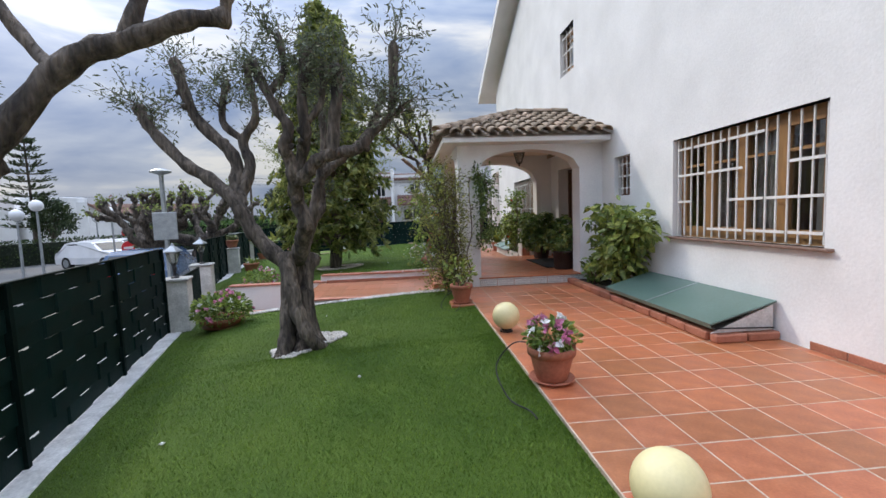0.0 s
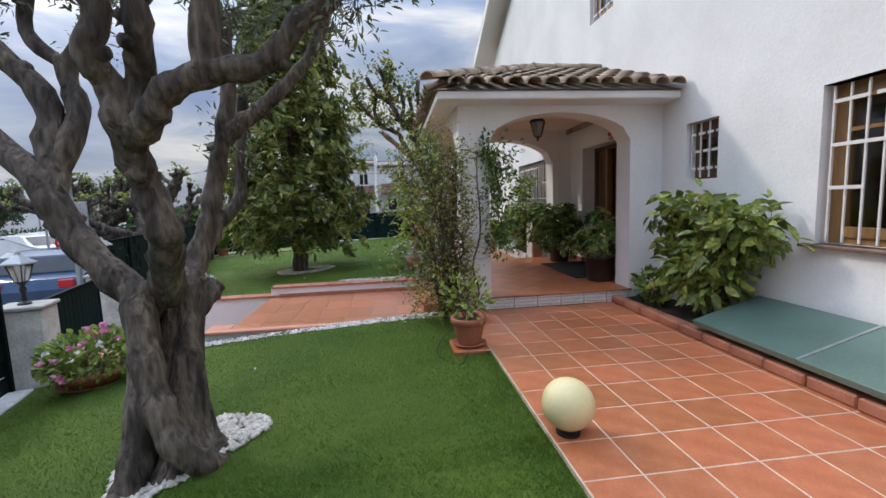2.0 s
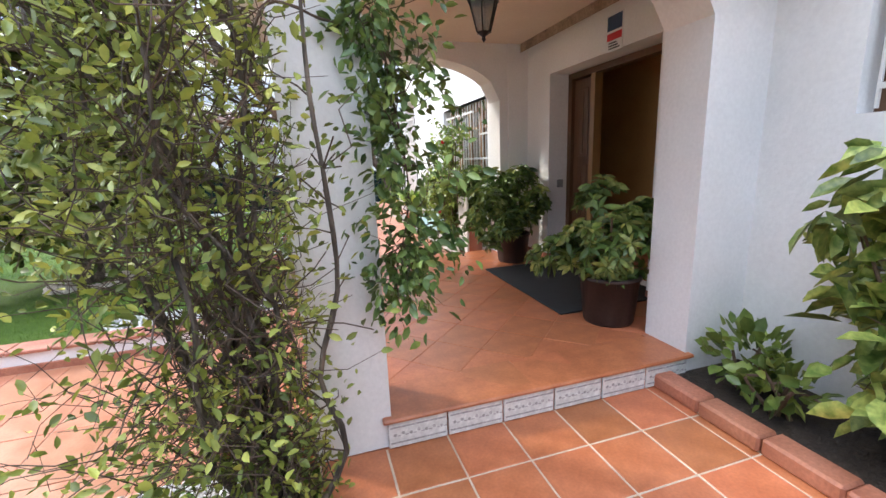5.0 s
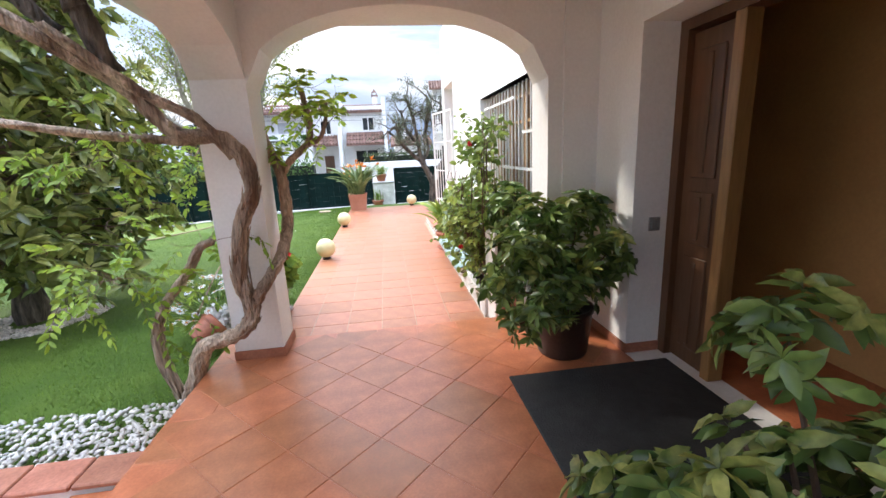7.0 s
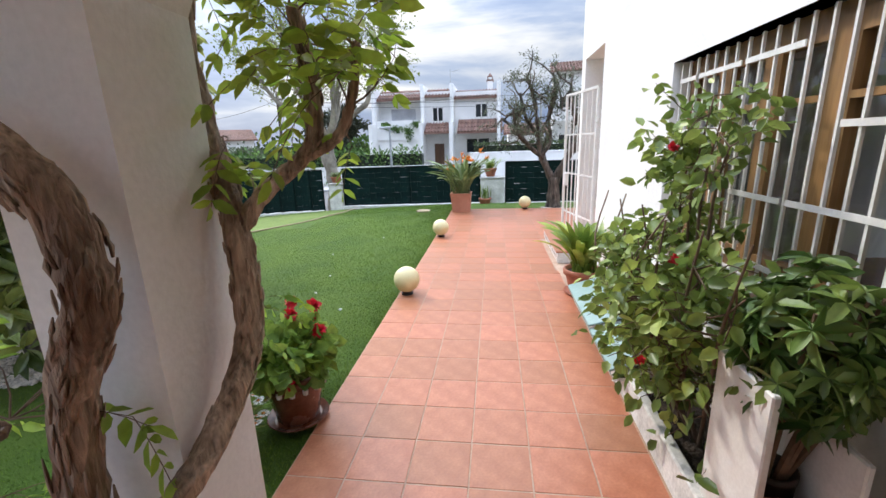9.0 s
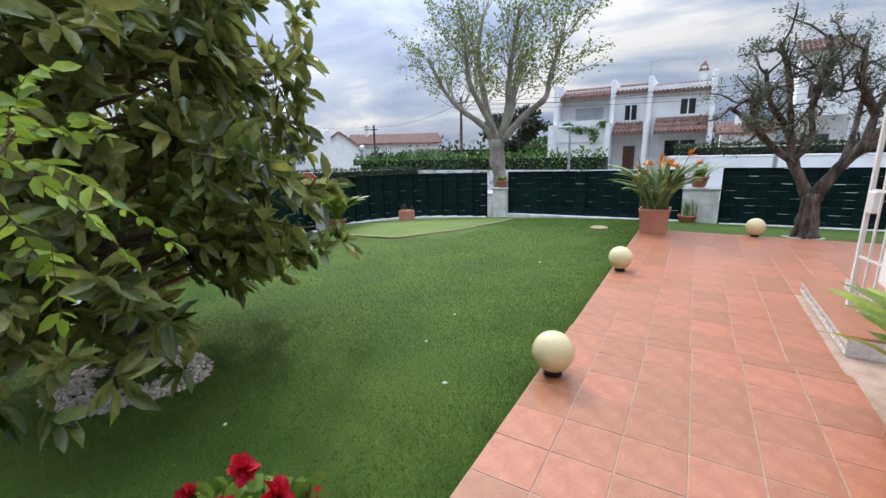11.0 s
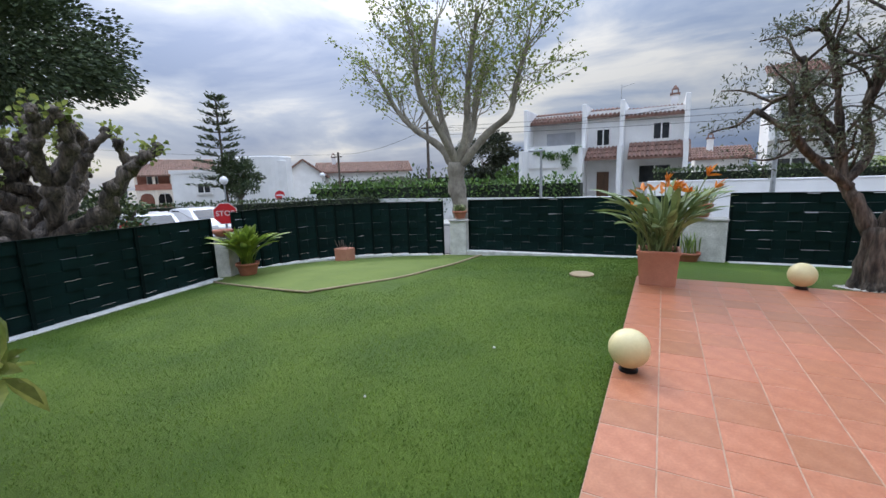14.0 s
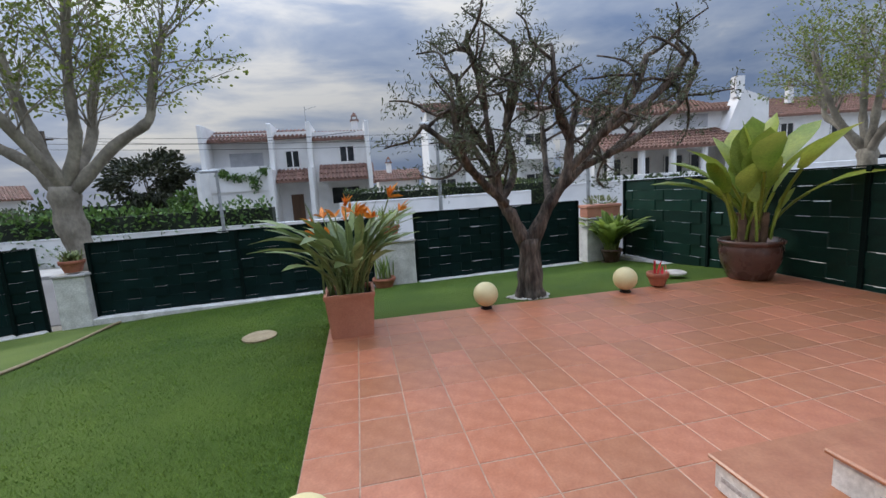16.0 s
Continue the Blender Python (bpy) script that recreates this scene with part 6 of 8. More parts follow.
pot_flowers(1.41, 3.95, 0.0, 0.175, 0.28, "terracotta pot of pink and white flowers on the terrace", 0.2, n=520)
pot_flowers(-2.6, 7.55, -0.3, 0.3, 0.16, "wide shallow bowl of pink flowers on the lawn", 0.42, ((PET_PINK, 26), (PET_WHITE, 6)), n=1100, low=True)
pot_flowers(-3.3, 11.35, -0.32, 0.28, 0.16, "wide shallow bowl of pink and white flowers", 0.38, ((PET_PINK, 22), (PET_WHITE, 14)), n=500, low=True)
t = pot_flowers(1.17, 12.6, 0.0, 0.19, 0.36, "brown pot of red geraniums with scalloped rim", 0.27, ((PET_RED, 4),), LEAF_GER, 560, clay=POT_GLAZED)
for k in range(16):
    a = k * math.pi / 8
    part("scallop", Geo().lathe([(0.016, 0.0), (0.02, 0.03), (0.004, 0.036)], 6, m=pose(0.195 * math.cos(a), 0.195 * math.sin(a), 0.262)), OLDWHITE, t)
for p in ((-0.24, 0.02, 0.6), (-0.2, -0.1, 0.52), (0.02, 0.05, 0.78), (0.16, 0.05, 0.76), (0.2, 0.0, 0.62), (-0.22, -0.18, 0.42), (0.06, -0.05, 0.74)):
    flower_head("geranium_head", t, [p] * 6, 0.04, PET_RED, 9)
solo("hose", Geo().tube(smooth_path([(1.28, 3.95, 0.3), (1.12, 4.0, 0.3), (0.98, 4.0, 0.12), (1.0, 3.7, 0.0), (1.1, 3.5, -0.01), (1.12, 3.4, -0.02)], 6), 0.006, 6), BLACKMETAL, "thin black irrigation hose from the flower pot", "hose")
solo("hose", Geo().tube(smooth_path([(1.0, 6.98, 0.2), (0.85, 6.95, 0.1), (0.78, 6.85, -0.03), (0.95, 6.6, -0.04), (1.05, 6.75, 0.02)], 6), 0.005, 6), BLACKMETAL, "thin black irrigation hose from the pot", "hose")
slab = solo("pot_slab", Geo().soft_box(0.93, 1.27, 6.8, 7.16, -0.06, 0.0, 0.008), TILE, "loose terracotta slab under a pot", "slab")
t = thing("potted_plant", 1.1, 6.98, 0.0, "terracotta pot with a leafy young shrub", "potted plant")
pot_round(t, 0.16, 0.28, POT)
pts, out = blob_points(110, (-0.03, 0, 0.45), (0.25, 0.22, 0.22), 0.2)
part("foliage", leaf_mesh("foliage", pts, out + np.array([0, 0, 0.4]) + NR.normal(0, 0.3, out.shape), 0.075, LEAF_AUC, 0.55), LEAF_AUC, t)
g = Geo()
for k in range(9):
    a = k * 0.7
    g.tube([(0.02 * math.cos(a), 0.02 * math.sin(a), 0.24), (0.16 * math.cos(a), 0.14 * math.sin(a), 0.5)], [0.007, 0.003], 5)
tagged(part("stem", g, TWIG, t), kind="stuff")

# daisies on the lawn by the walk
t = thing("daisy_bush", 0.84, 12.2, -0.05, "bushy white daisies in a green pot beside the walk", "potted plant")
pot_round(t, 0.16, 0.24, HATCH, saucer=False)
pts, out = blob_points(1900, (-0.08, 0, 0.32), (0.38, 0.34, 0.24), 0.3)
keep = pts[:, 2] > 0
part("foliage", leaf_mesh("foliage", pts[keep], out[keep] + np.array([0, 0, 0.5]), 0.06, LEAF_CAM, 0.14), LEAF_CAM, t)
fp, fo = blob_points(150, (-0.08, 0, 0.34), (0.41, 0.37, 0.27), 0.93)
fp = fp[fp[:, 2] > 0.24]
me = Geo()
for k in range(11):
    a = 2 * math.pi * k / 11
    c, s = math.cos(a), math.sin(a)
    me.add([(0.008 * c, 0.008 * s, 0.004), (0.03 * c - 0.007 * s, 0.03 * s + 0.007 * c, 0.003), (0.036 * c, 0.036 * s, 0.0), (0.03 * c + 0.007 * s, 0.03 * s - 0.007 * c, 0.003)], [(0, 3, 2, 1)])
daisy = me.mesh("daisy", PET_WHITE)
eye = Geo().lathe([(0.009, 0.002), (0.008, 0.007), (0.003, 0.009)], 8).mesh("daisy_eye", PET_ORANGE)
for p in fp:
    q = piece("daisy", daisy, t, Matrix.Translation(p) @ pose(0, 0, 0, R.uniform(-40, 25), R.uniform(-30, 30), R.uniform(0, 360)))
    piece("eye", eye, q, pose(0, 0, 0))
# tipped pot behind the column
t = thing("potted_plant", 0.62, 12.0, 0.02, "tipped terracotta pot of white flowers on the lawn", "potted plant", m=pose(0.72, 11.78, 0.1, 62, 0, 130))
pot_round(t, 0.13, 0.24, POT, saucer=False)
flower_head("flowers", t, blob_points(40, (0, 0, 0.3), (0.14, 0.14, 0.1), 0.4)[0], 0.05, PET_WHITE, 5)


def schefflera(x, y, z, label, r, h, spread, c, n, mats, potmat=POT_DARK, seed=1, lumps=()):
    t = thing("potted_schefflera", x, y, z, label, "potted plant", "schefflera pots")
    part("pot", Geo().lathe([(r * 0.82, 0), (r * 0.86, 0.02), (r, h - 0.03), (r * 1.05, h - 0.028), (r * 1.05, h), (r * 0.95, h), (r * 0.93, h - 0.05)], 28), potmat, t, smooth=True)
    part("soil", Geo().lathe([(r * 0.93, h - 0.06), (0.02, h - 0.03)], 16), SOIL, t)
    g = Geo()
    rr = random.Random(seed)
    for k in range(10):
        a = rr.uniform(0, 6.28)
        g.tube([(0.04 * math.cos(a), 0.04 * math.sin(a), h - 0.05), (c[0] + spread[0] * 0.7 * math.cos(a), c[1] + spread[1] * 0.7 * math.sin(a), c[2] + rr.uniform(-0.1, 0.25))], [0.014, 0.006], 6)
    tagged(part("stem", g, TWIG, t), kind="stuff")
    cen, out = blob_points(n, c, spread, 0.35)
    for lc, lr, ln in lumps:       # separate heads standing out of the bush
        p, q = blob_points(ln, lc, lr, 0.3)
        cen, out = np.concatenate([cen, p]), np.concatenate([out, q])
        g = Geo()
        g.tube([(0.02, 0, h - 0.05), (lc[0] * 0.5, lc[1] * 0.5, (h + lc[2]) / 2), lc], [0.013, 0.009, 0.005], 6)
        part("stem", g, TWIG, t)
    n = len(cen)
    for i, (mat, share) in enumerate(mats):
        sel = NR.uniform(0, 1, n) < share if i else np.ones(n, bool)
        m = int(sel.sum())
        a = NR.uniform(0, 6.28, (m, 1)) + np.arange(8)[None] * (6.283 / 8)
        nrm = unit(out[sel] + np.array([0, 0, 0.7]))
        u = unit(np.cross(nrm, NR.normal(0, 1, nrm.shape)))
        v = np.cross(nrm, u)
        w = u[:, None] * np.cos(a)[..., None] + v[:, None] * np.sin(a)[..., None] + nrm[:, None] * 0.1
        p = np.repeat(cen[sel] + (0.03 * nrm if i else 0), 8, 0)
        part("foliage", leaf_mesh("foliage", p, w.reshape(-1, 3), 0.082, mat, 0.4, 0.2, 0.25, 0.45), mat, t, "" if i == 0 else "yellow variegated leaf whorls")
    return t


schefflera(3.4, 8.85, 0.165, "dark pot with a yellow-edged schefflera beside the door", 0.21, 0.36, (0.33, 0.31, 0.28), (0, -0.02, 0.6), 105, ((LEAF_SCH, 1), (LEAF_YEL, 0.45)), seed=3, lumps=(((-0.3, 0.1, 0.55), (0.17, 0.17, 0.13), 20), ((0.1, 0.3, 0.9), (0.17, 0.17, 0.13), 18), ((0.22, -0.1, 0.78), (0.16, 0.16, 0.12), 18), ((-0.32, 0.3, 0.45), (0.14, 0.14, 0.1), 12)))
schefflera(3.6, 10.84, 0.165, "dark plastic pot with a bushy schefflera", 0.2, 0.34, (0.36, 0.3, 0.28), (-0.02, 0.0, 0.58), 120, ((LEAF_SCH, 1), (LEAF_YEL, 0.06)), seed=4,
           lumps=(((-0.3, -0.05, 0.75), (0.22, 0.22, 0.16), 45), ((0.12, 0.05, 0.98), (0.22, 0.22, 0.14), 42), ((-0.12, 0.2, 0.9), (0.2, 0.2, 0.18), 38), ((0.22, -0.15, 0.72), (0.17, 0.2, 0.2), 34),
                  ((-0.42, 0.12, 0.5), (0.16, 0.2, 0.16), 30), ((-0.15, -0.3, 0.5), (0.22, 0.15, 0.16), 30), ((-0.38, -0.2, 0.32), (0.14, 0.14, 0.12), 18)))
schefflera(3.46, 11.81, 0.0, "tall schefflera in a narrow dark pot behind white boards", 0.085, 0.5, (0.2, 0.26, 0.3), (0.06, 0.0, 1.0), 120, ((LEAF_SCH, 1), (LEAF_IVY, 0.25)), seed=5)


# globe lights along the terrace
gl = None
for x, y in ((1.36, 2.4), (1.385, 5.35), (1.42, 14.9), (1.44, 17.94), (3.2, 21.16), (5.09, 21.14)):
    if gl is None:
        gl = thing("globe_light", x, y, 0, "cream plastic globe garden light on a black foot", "lamp", "globe lights")
        part("globe", Geo().lathe([(0.15 * math.sin(a * math.pi / 18) + 0.0005, 0.178 - 0.15 * math.cos(a * math.pi / 18)) for a in range(0, 19)], 32), GLOBE, gl, smooth=True)
        part("foot", Geo().lathe([(0.07, 0), (0.07, 0.015), (0.055, 0.02), (0.055, 0.045)], 20), BLACKMETAL, gl, "black foot")
    else:
        copy_thing(gl, pose(x, y, 0))


def strap_plant(t, n, length, width, mat, base_z, lean, seed, stalk=0.25, rbase=0.06, blade=0.5):
    """Upright stalked leaves, each a folded lance on an arched stalk."""
    rr = random.Random(seed)
    g, st = Geo(), Geo()
    for k in range(n):
        a = rr.uniform(0, 6.283)
        ln = length * rr.uniform(0.6, 1.08)
        out = lean * rr.uniform(0.15, 1.0)
        d = Vector((math.cos(a), math.sin(a), 0))
        s = Vector((-math.sin(a), math.cos(a), 0))
        b = Vector((rr.gauss(0, rbase), rr.gauss(0, rbase), base_z))
        way = [b + d * out * ln * (i / 9) ** 1.7 + Vector((0, 0, ln * (i / 9) * (1 - 0.32 * out * (i / 9) ** 2))) for i in range(10)]
        j0 = int(9 * (1 - blade))
        if j0 > 0:
            st.tube(way[:j0 + 1], [0.008 + width * 0.04] * (j0 + 1), 5)
        k0 = len(g.v)
        w = width * rr.uniform(0.75, 1.15)
        twist = rr.uniform(-0.6, 0.6)
        for i in range(j0, 10):
            f = (i - j0) / (9 - j0)
            ww = w * (math.sin(math.pi * min(1, f * 0.92 + 0.08)) ** 0.7) / 2
            sd = (s * math.cos(twist * f) + Vector((0, 0, math.sin(twist * f))))
            g.v += [tuple(way[i] + sd * ww + Vector((0, 0, ww * 0.3))), tuple(way[i]), tuple(way[i] - sd * ww + Vector((0, 0, ww * 0.3)))]
        for i in range(9 - j0):
            p = k0 + 3 * i
            g.f += [(p, p + 1, p + 4, p + 3), (p + 1, p + 2, p + 5, p + 4)]
    if st.v:
        tagged(part("stalk", st, mat, t), kind="stuff")
    return part("foliage", g, mat, t, smooth=True)


# planter with bird of paradise
t = thing("terracotta_planter", 1.6, 20.93, 0, "square salmon terracotta planter with bird of paradise flowers", "planter")
bm_p = Geo()
b0, b1, hh = 0.215, 0.25, 0.47
for s, z in ((b0, 0), (b1, hh - 0.04), (b1 + 0.012, hh - 0.038), (b1 + 0.012, hh), (b1 - 0.02, hh), (b1 - 0.03, hh - 0.06)):
    bm_p.v += [(-s, -s, z), (s, -s, z), (s, s, z), (-s, s, z)]
bm_p.f = [(4 * i + k, 4 * i + (k + 1) % 4, 4 * i + 4 + (k + 1) % 4, 4 * i + 4 + k) for i in range(5) for k in range(4)] + [(3, 2, 1, 0), (20, 21, 22, 23)]
part("planter_box", bm_p, POT_PLANTER, t)
part("soil", Geo().box(-0.22, 0.22, -0.22, 0.22, 0.4, 0.42), SOIL, t)
strap_plant(t, 80, 1.15, 0.105, LEAF_STREL, 0.4, 1.2, 5, blade=0.4, rbase=0.09)
rr = random.Random(9)
for k in range(15):
    a, o = rr.uniform(0, 6.28), rr.uniform(0.1, 0.62)
    tip = Vector((math.cos(a) * o, math.sin(a) * o, rr.uniform(0.95, 1.5)))
    ob = part("flower_stalk", Geo().tube([(0.1 * math.cos(a), 0.1 * math.sin(a), 0.42), tip], [0.009, 0.007], 5), LEAF_STREL, t)
    part("bloom", leaf_mesh("bloom", [tip] * 6, [(math.cos(a) * 0.6 + rr.gauss(0, 0.4), math.sin(a) * 0.6 + rr.gauss(0, 0.4), rr.uniform(0.2, 1)) for _ in range(6)], 0.14, PET_ORANGE, 0.3), PET_ORANGE, ob, "orange crested bloom")

# large pot with giant strelitzia
t = thing("giant_strelitzia", 6.98, 21.1, 0, "large dark brown pot with a giant bird of paradise", "potted plant")
part("pot", Geo().lathe([(0.24, 0), (0.26, 0.03), (0.34, 0.22), (0.375, 0.38), (0.365, 0.45), (0.35, 0.48), (0.38, 0.49), (0.39, 0.53), (0.37, 0.545), (0.34, 0.53), (0.33, 0.46)], 36), POT_BROWN, t, smooth=True)
part("soil", Geo().lathe([(0.33, 0.47), (0.02, 0.5)], 20), SOIL, t)
for k in range(6):
    a = k * 1.05
    g = Geo()
    limb(g, [(0.1 * math.cos(a), 0.1 * math.sin(a), 0.45), (0.14 * math.cos(a), 0.14 * math.sin(a), 0.72), (0.16 * math.cos(a), 0.16 * math.sin(a), 0.9)], 0.07, 0.04, 8, 0.1, rr)
    part("stem_base", g, TWIG, t, smooth=True)
strap_plant(t, 22, 1.68, 0.33, LEAF_BIG, 0.55, 0.85, 12, blade=0.42, rbase=0.1)
strap_plant(t, 11, 1.2, 0.27, LEAF_BIG, 0.55, 1.2, 13, blade=0.4, rbase=0.12)


def aspidistra(x, y, z, label, scale=1.0, seed=1, potmat=POT, mat=LEAF_ASP, n=44, leaf=1.0):
    t = thing("potted_aspidistra", x, y, z, label, "potted plant", "aspidistra pots")
    pot_round(t, 0.19 * scale, 0.28 * scale, potmat)
    strap_plant(t, n, 0.62 * scale * leaf, 0.105 * scale * leaf, mat, 0.24 * scale, 1.0, seed, blade=0.72, rbase=0.05)
    return t


aspidistra(3.42, 15.0, 0.0, "terracotta pot of broad aspidistra leaves by the wall", 1.05, 2, n=60)
aspidistra(-6.28, 20.5, -0.47, "terracotta pot of bushy aspidistra beside the fence pillar", 1.18, 3, n=120, leaf=1.22)
aspidistra(6.9, 24.2, -0.3, "brown pot of bushy dark aspidistra beside the pillar", 1.1, 4, POT_BROWN, LEAF_CAM, 110, 1.3)


def small_pot(x, y, z, r, h, label, mat, n, ln, seed, lean=1.0, potmat=POT, wd=0.03):
    t = thing("flower_pot", x, y, z, label, "flower pot", "small pots")
    pot_round(t, r, h, potmat, saucer=False)
    if n:
        strap_plant(t, n, ln, wd, mat, h - 0.05, lean, seed, blade=0.9, rbase=r * 0.4)
    return t


small_pot(5.62, 21.2, 0.0, 0.13, 0.2, "small orange terracotta pot with a sparse red plant", PET_RED, 7, 0.22, 1, 0.5)
small_pot(-3.0, 24.38, 0.46, 0.17, 0.22, "terracotta pot of spiky succulents on the pillar", LEAF_SUC, 60, 0.26, 2)
small_pot(2.3, 24.35, 0.57, 0.2, 0.28, "terracotta pot with a spreading green plant on the pillar", LEAF_ASP, 70, 0.5, 3, 1.1)
small_pot(2.12, 24.05, -0.34, 0.2, 0.26, "terracotta pot with a thin dark plant on the turf", LEAF_CAM, 24, 0.5, 4, 0.5)
small_pot(-5.42, 15.1, 0.47, 0.19, 0.26, "terracotta pot of green succulents on the pillar", LEAF_SUC, 70, 0.28, 5)
small_pot(-4.95, 15.35, -0.42, 0.24, 0.34, "large terracotta pot with a low leafy plant", LEAF_ASP, 40, 0.3, 6)
small_pot(-6.84, 20.4, 0.41, 0.2, 0.16, "shallow terracotta pot on the fence pillar", LEAF_SUC, 0, 0.2, 7)
t = thing("planter_box", -5.6, 22.85, -0.5, "small square clay box with cut stems", "planter")
part("box", Geo().soft_box(-0.2, 0.2, -0.17, 0.17, 0, 0.33, 0.015), POT_PLANTER, t)
g = Geo()
for k in range(12):
    x, y = R.uniform(-0.15, 0.15), R.uniform(-0.1, 0.1)
    g.tube([(x, y, 0.3), (x * 1.6 + R.gauss(0, 0.04), y * 1.6, R.uniform(0.42, 0.56))], [0.011, 0.007], 5)
part("cut_stems", g, BARK, t)
t = thing("terracotta_trough", 7.0, 24.78, 0.645, "terracotta trough of pale succulents on the pillar", "planter")
part("trough", Geo().soft_box(-0.4, 0.4, -0.16, 0.16, 0, 0.26, 0.015).soft_box(-0.42, 0.42, -0.18, 0.18, 0.2, 0.27, 0.012), POT_PLANTER, t)
pts, out = blob_points(260, (0, 0, 0.3), (0.4, 0.17, 0.14), 0.2)
part("foliage", leaf_mesh("foliage", pts[pts[:, 2] > 0.25], out[pts[:, 2] > 0.25] + np.array([0, 0, 0.8]), 0.08, LEAF_SUC, 0.3), LEAF_SUC, t)
t = thing("drain_cover", 0.55, 21.25, lawn_z(0.55, 21.25), "round pale clay cover set in the turf", "cover")
part("disc", Geo().lathe([(0.18, 0), (0.185, 0.022), (0.16, 0.035), (0.02, 0.04)], 22), SEAMTAN, t)
solo("drain_cover", Geo().lathe([(0.16, 0), (0.16, 0.02), (0.13, 0.035), (0.02, 0.04)], 18, (6.35, 21.75, 0.0)), PEBBLE, "white stone cover beside the patio", "cover")


# ---- street furniture, neighbours ----
def sign_post(name, x, y, zc, label, kind_of):
    t = thing(name, x, y, STREET, label, "road sign", "road signs", rz=math.degrees(math.atan2(14.5 - y, 1.6 - x)) + 90)
    h = zc - STREET
    part("post", Geo().tube([(0, 0.03, 0), (0, 0.03, h + 0.25)], 0.03, 8), GREYMETAL, t)
    if kind_of == "stop":
        pl = part("plate", Geo().lathe([(0.32, -0.006), (0.32, 0.006)], 8, m=pose(0, 0, h, 90), start=math.pi / 8), SIGNWHITE, t)
        part("face", Geo().lathe([(0.3, 0.0), (0.3, 0.004)], 8, m=pose(0, -0.007, h, 90), start=math.pi / 8), SIGNRED, pl)
        cu = bpy.data.curves.new("stop_word", "FONT")
        cu.body, cu.size, cu.extrude, cu.align_x, cu.align_y = "STOP", 0.2, 0.002, "CENTER", "CENTER"
        tmp = new("stop_word", cu)
        me = bpy.data.meshes.new_from_object(tmp.evaluated_get(bpy.context.evaluated_depsgraph_get()))
        bpy.data.objects.remove(tmp)
        me.materials.clear()
        me.materials.append(SIGNWHITE)
        ob = new("lettering", me)
        ob.parent = pl
        ob.matrix_basis = pose(0, -0.014, h, 90)
    elif kind_of == "noentry":
        pl = part("plate", Geo().lathe([(0.3, -0.006), (0.3, 0.006)], 24, m=pose(0, 0, h, 90)), SIGNRED, t)
        part("bar", Geo().box(-0.21, 0.21, -0.012, -0.008, h - 0.05, h + 0.05), SIGNWHITE, pl)
        part("lower_plate", Geo().box(-0.26, 0.26, -0.01, 0.0, h - 0.75, h - 0.4), SIGNWHITE, t)
    else:
        part("plate", Geo().box(-0.25, 0.25, -0.01, 0.0, h - 0.3, h + 0.3), SIGNWHITE if kind_of == "white" else GREYMETAL, t)


sign_post("stop_sign", -9.15, 22.12, 0.75, "red octagonal stop sign on a grey post", "stop")
sign_post("no_entry_sign", -12.6, 21.4, 0.3, "round red no-entry sign on a post", "noentry")
sign_post("no_entry_sign", -20.7, 34.2, 0.8, "round red no-entry sign with white plate", "noentry")
sign_post("street_sign", -19.0, 33.2, 0.5, "small white street sign on a post", "white")
sign_post("street_sign", -18.2, 34.6, 0.5, "small white street sign on a post", "white")
sign_post("street_sign", -16.4, 24.0, 0.3, "small white street sign on a post", "white")
# back of a large sign beside the left street
t = thing("traffic_board", -5.95, 12.35, STREET, "large blue-grey traffic board on a tall steel post", "road sign", rz=22)
part("post", Geo().tube([(0, 0.05, 0), (0, 0.05, 3.4)], 0.055, 10), GREYMETAL, t)
part("board", Geo().soft_box(-0.27, 0.27, -0.02, 0.02, 1.7, 2.42, 0.01), GREYMETAL, t)
part("lamp_head", Geo().lathe([(0.05, 3.38), (0.24, 3.44), (0.25, 3.47), (0.14, 3.53), (0.02, 3.55)], 18), GREYMETAL, t)


def globe_lamp(x, y, ztop):
    t = thing("street_lamp", x, y, STREET, "street lamp with a white globe on a slim post", "street lamp", "globe street lamps")
    h = ztop - STREET
    part("post", Geo().tube([(0, 0, 0), (0, 0, h - 0.2)], [0.05, 0.035], 8), GREYMETAL, t)
    part("globe", Geo().lathe([(0.22 * math.sin(a * math.pi / 10) + 0.001, h - 0.22 * math.cos(a * math.pi / 10)) for a in range(11)], 16), SIGNWHITE, t, smooth=True)


for p in ((-13.5, 21.85, 2.0), (-19.4, 29.4, 1.8), (-22.8, 40.5, 2.1), (-13.6, 18.0, 2.2), (-13.9, 17.5, 1.85)):
    globe_lamp(*p)


def arm_lamp(x, y, ztop, label):
    t = thing("street_lamp", x, y, STREET, label, "street lamp", "arm street lamps")
    h = ztop - STREET
    part("post", Geo().tube([(0, 0, 0), (0, 0, h)], [0.075, 0.05], 8), GREYMETAL, t)
    part("head", Geo().soft_box(-0.55, 0.1, -0.1, 0.1, h - 0.03, h + 0.07, 0.03), GREYMETAL, t)


arm_lamp(4.45, 30, 3.5, "tall grey street lamp with a flat head")
arm_lamp(9.8, 30, 3.3, "tall grey street lamp with a flat head")
arm_lamp(-3.13, 33, 2.55, "street lamp by the ivy wall")
for x, y, z in ((-27.8, 48.2, 4.5), (-14.9, 43.9, 5.9)):
    t = thing("utility_pole", x, y, STREET, "dark wooden utility pole", "utility pole", "utility poles")
    part("pole", Geo().tube([(0, 0, 0), (0.05, 0, z - STREET)], [0.14, 0.1], 8), BARK, t)
    part("crossarm", Geo().box(-0.5, 0.5, -0.05, 0.05, z - STREET - 0.5, z - STREET - 0.4), BARK, t)
g = Geo()
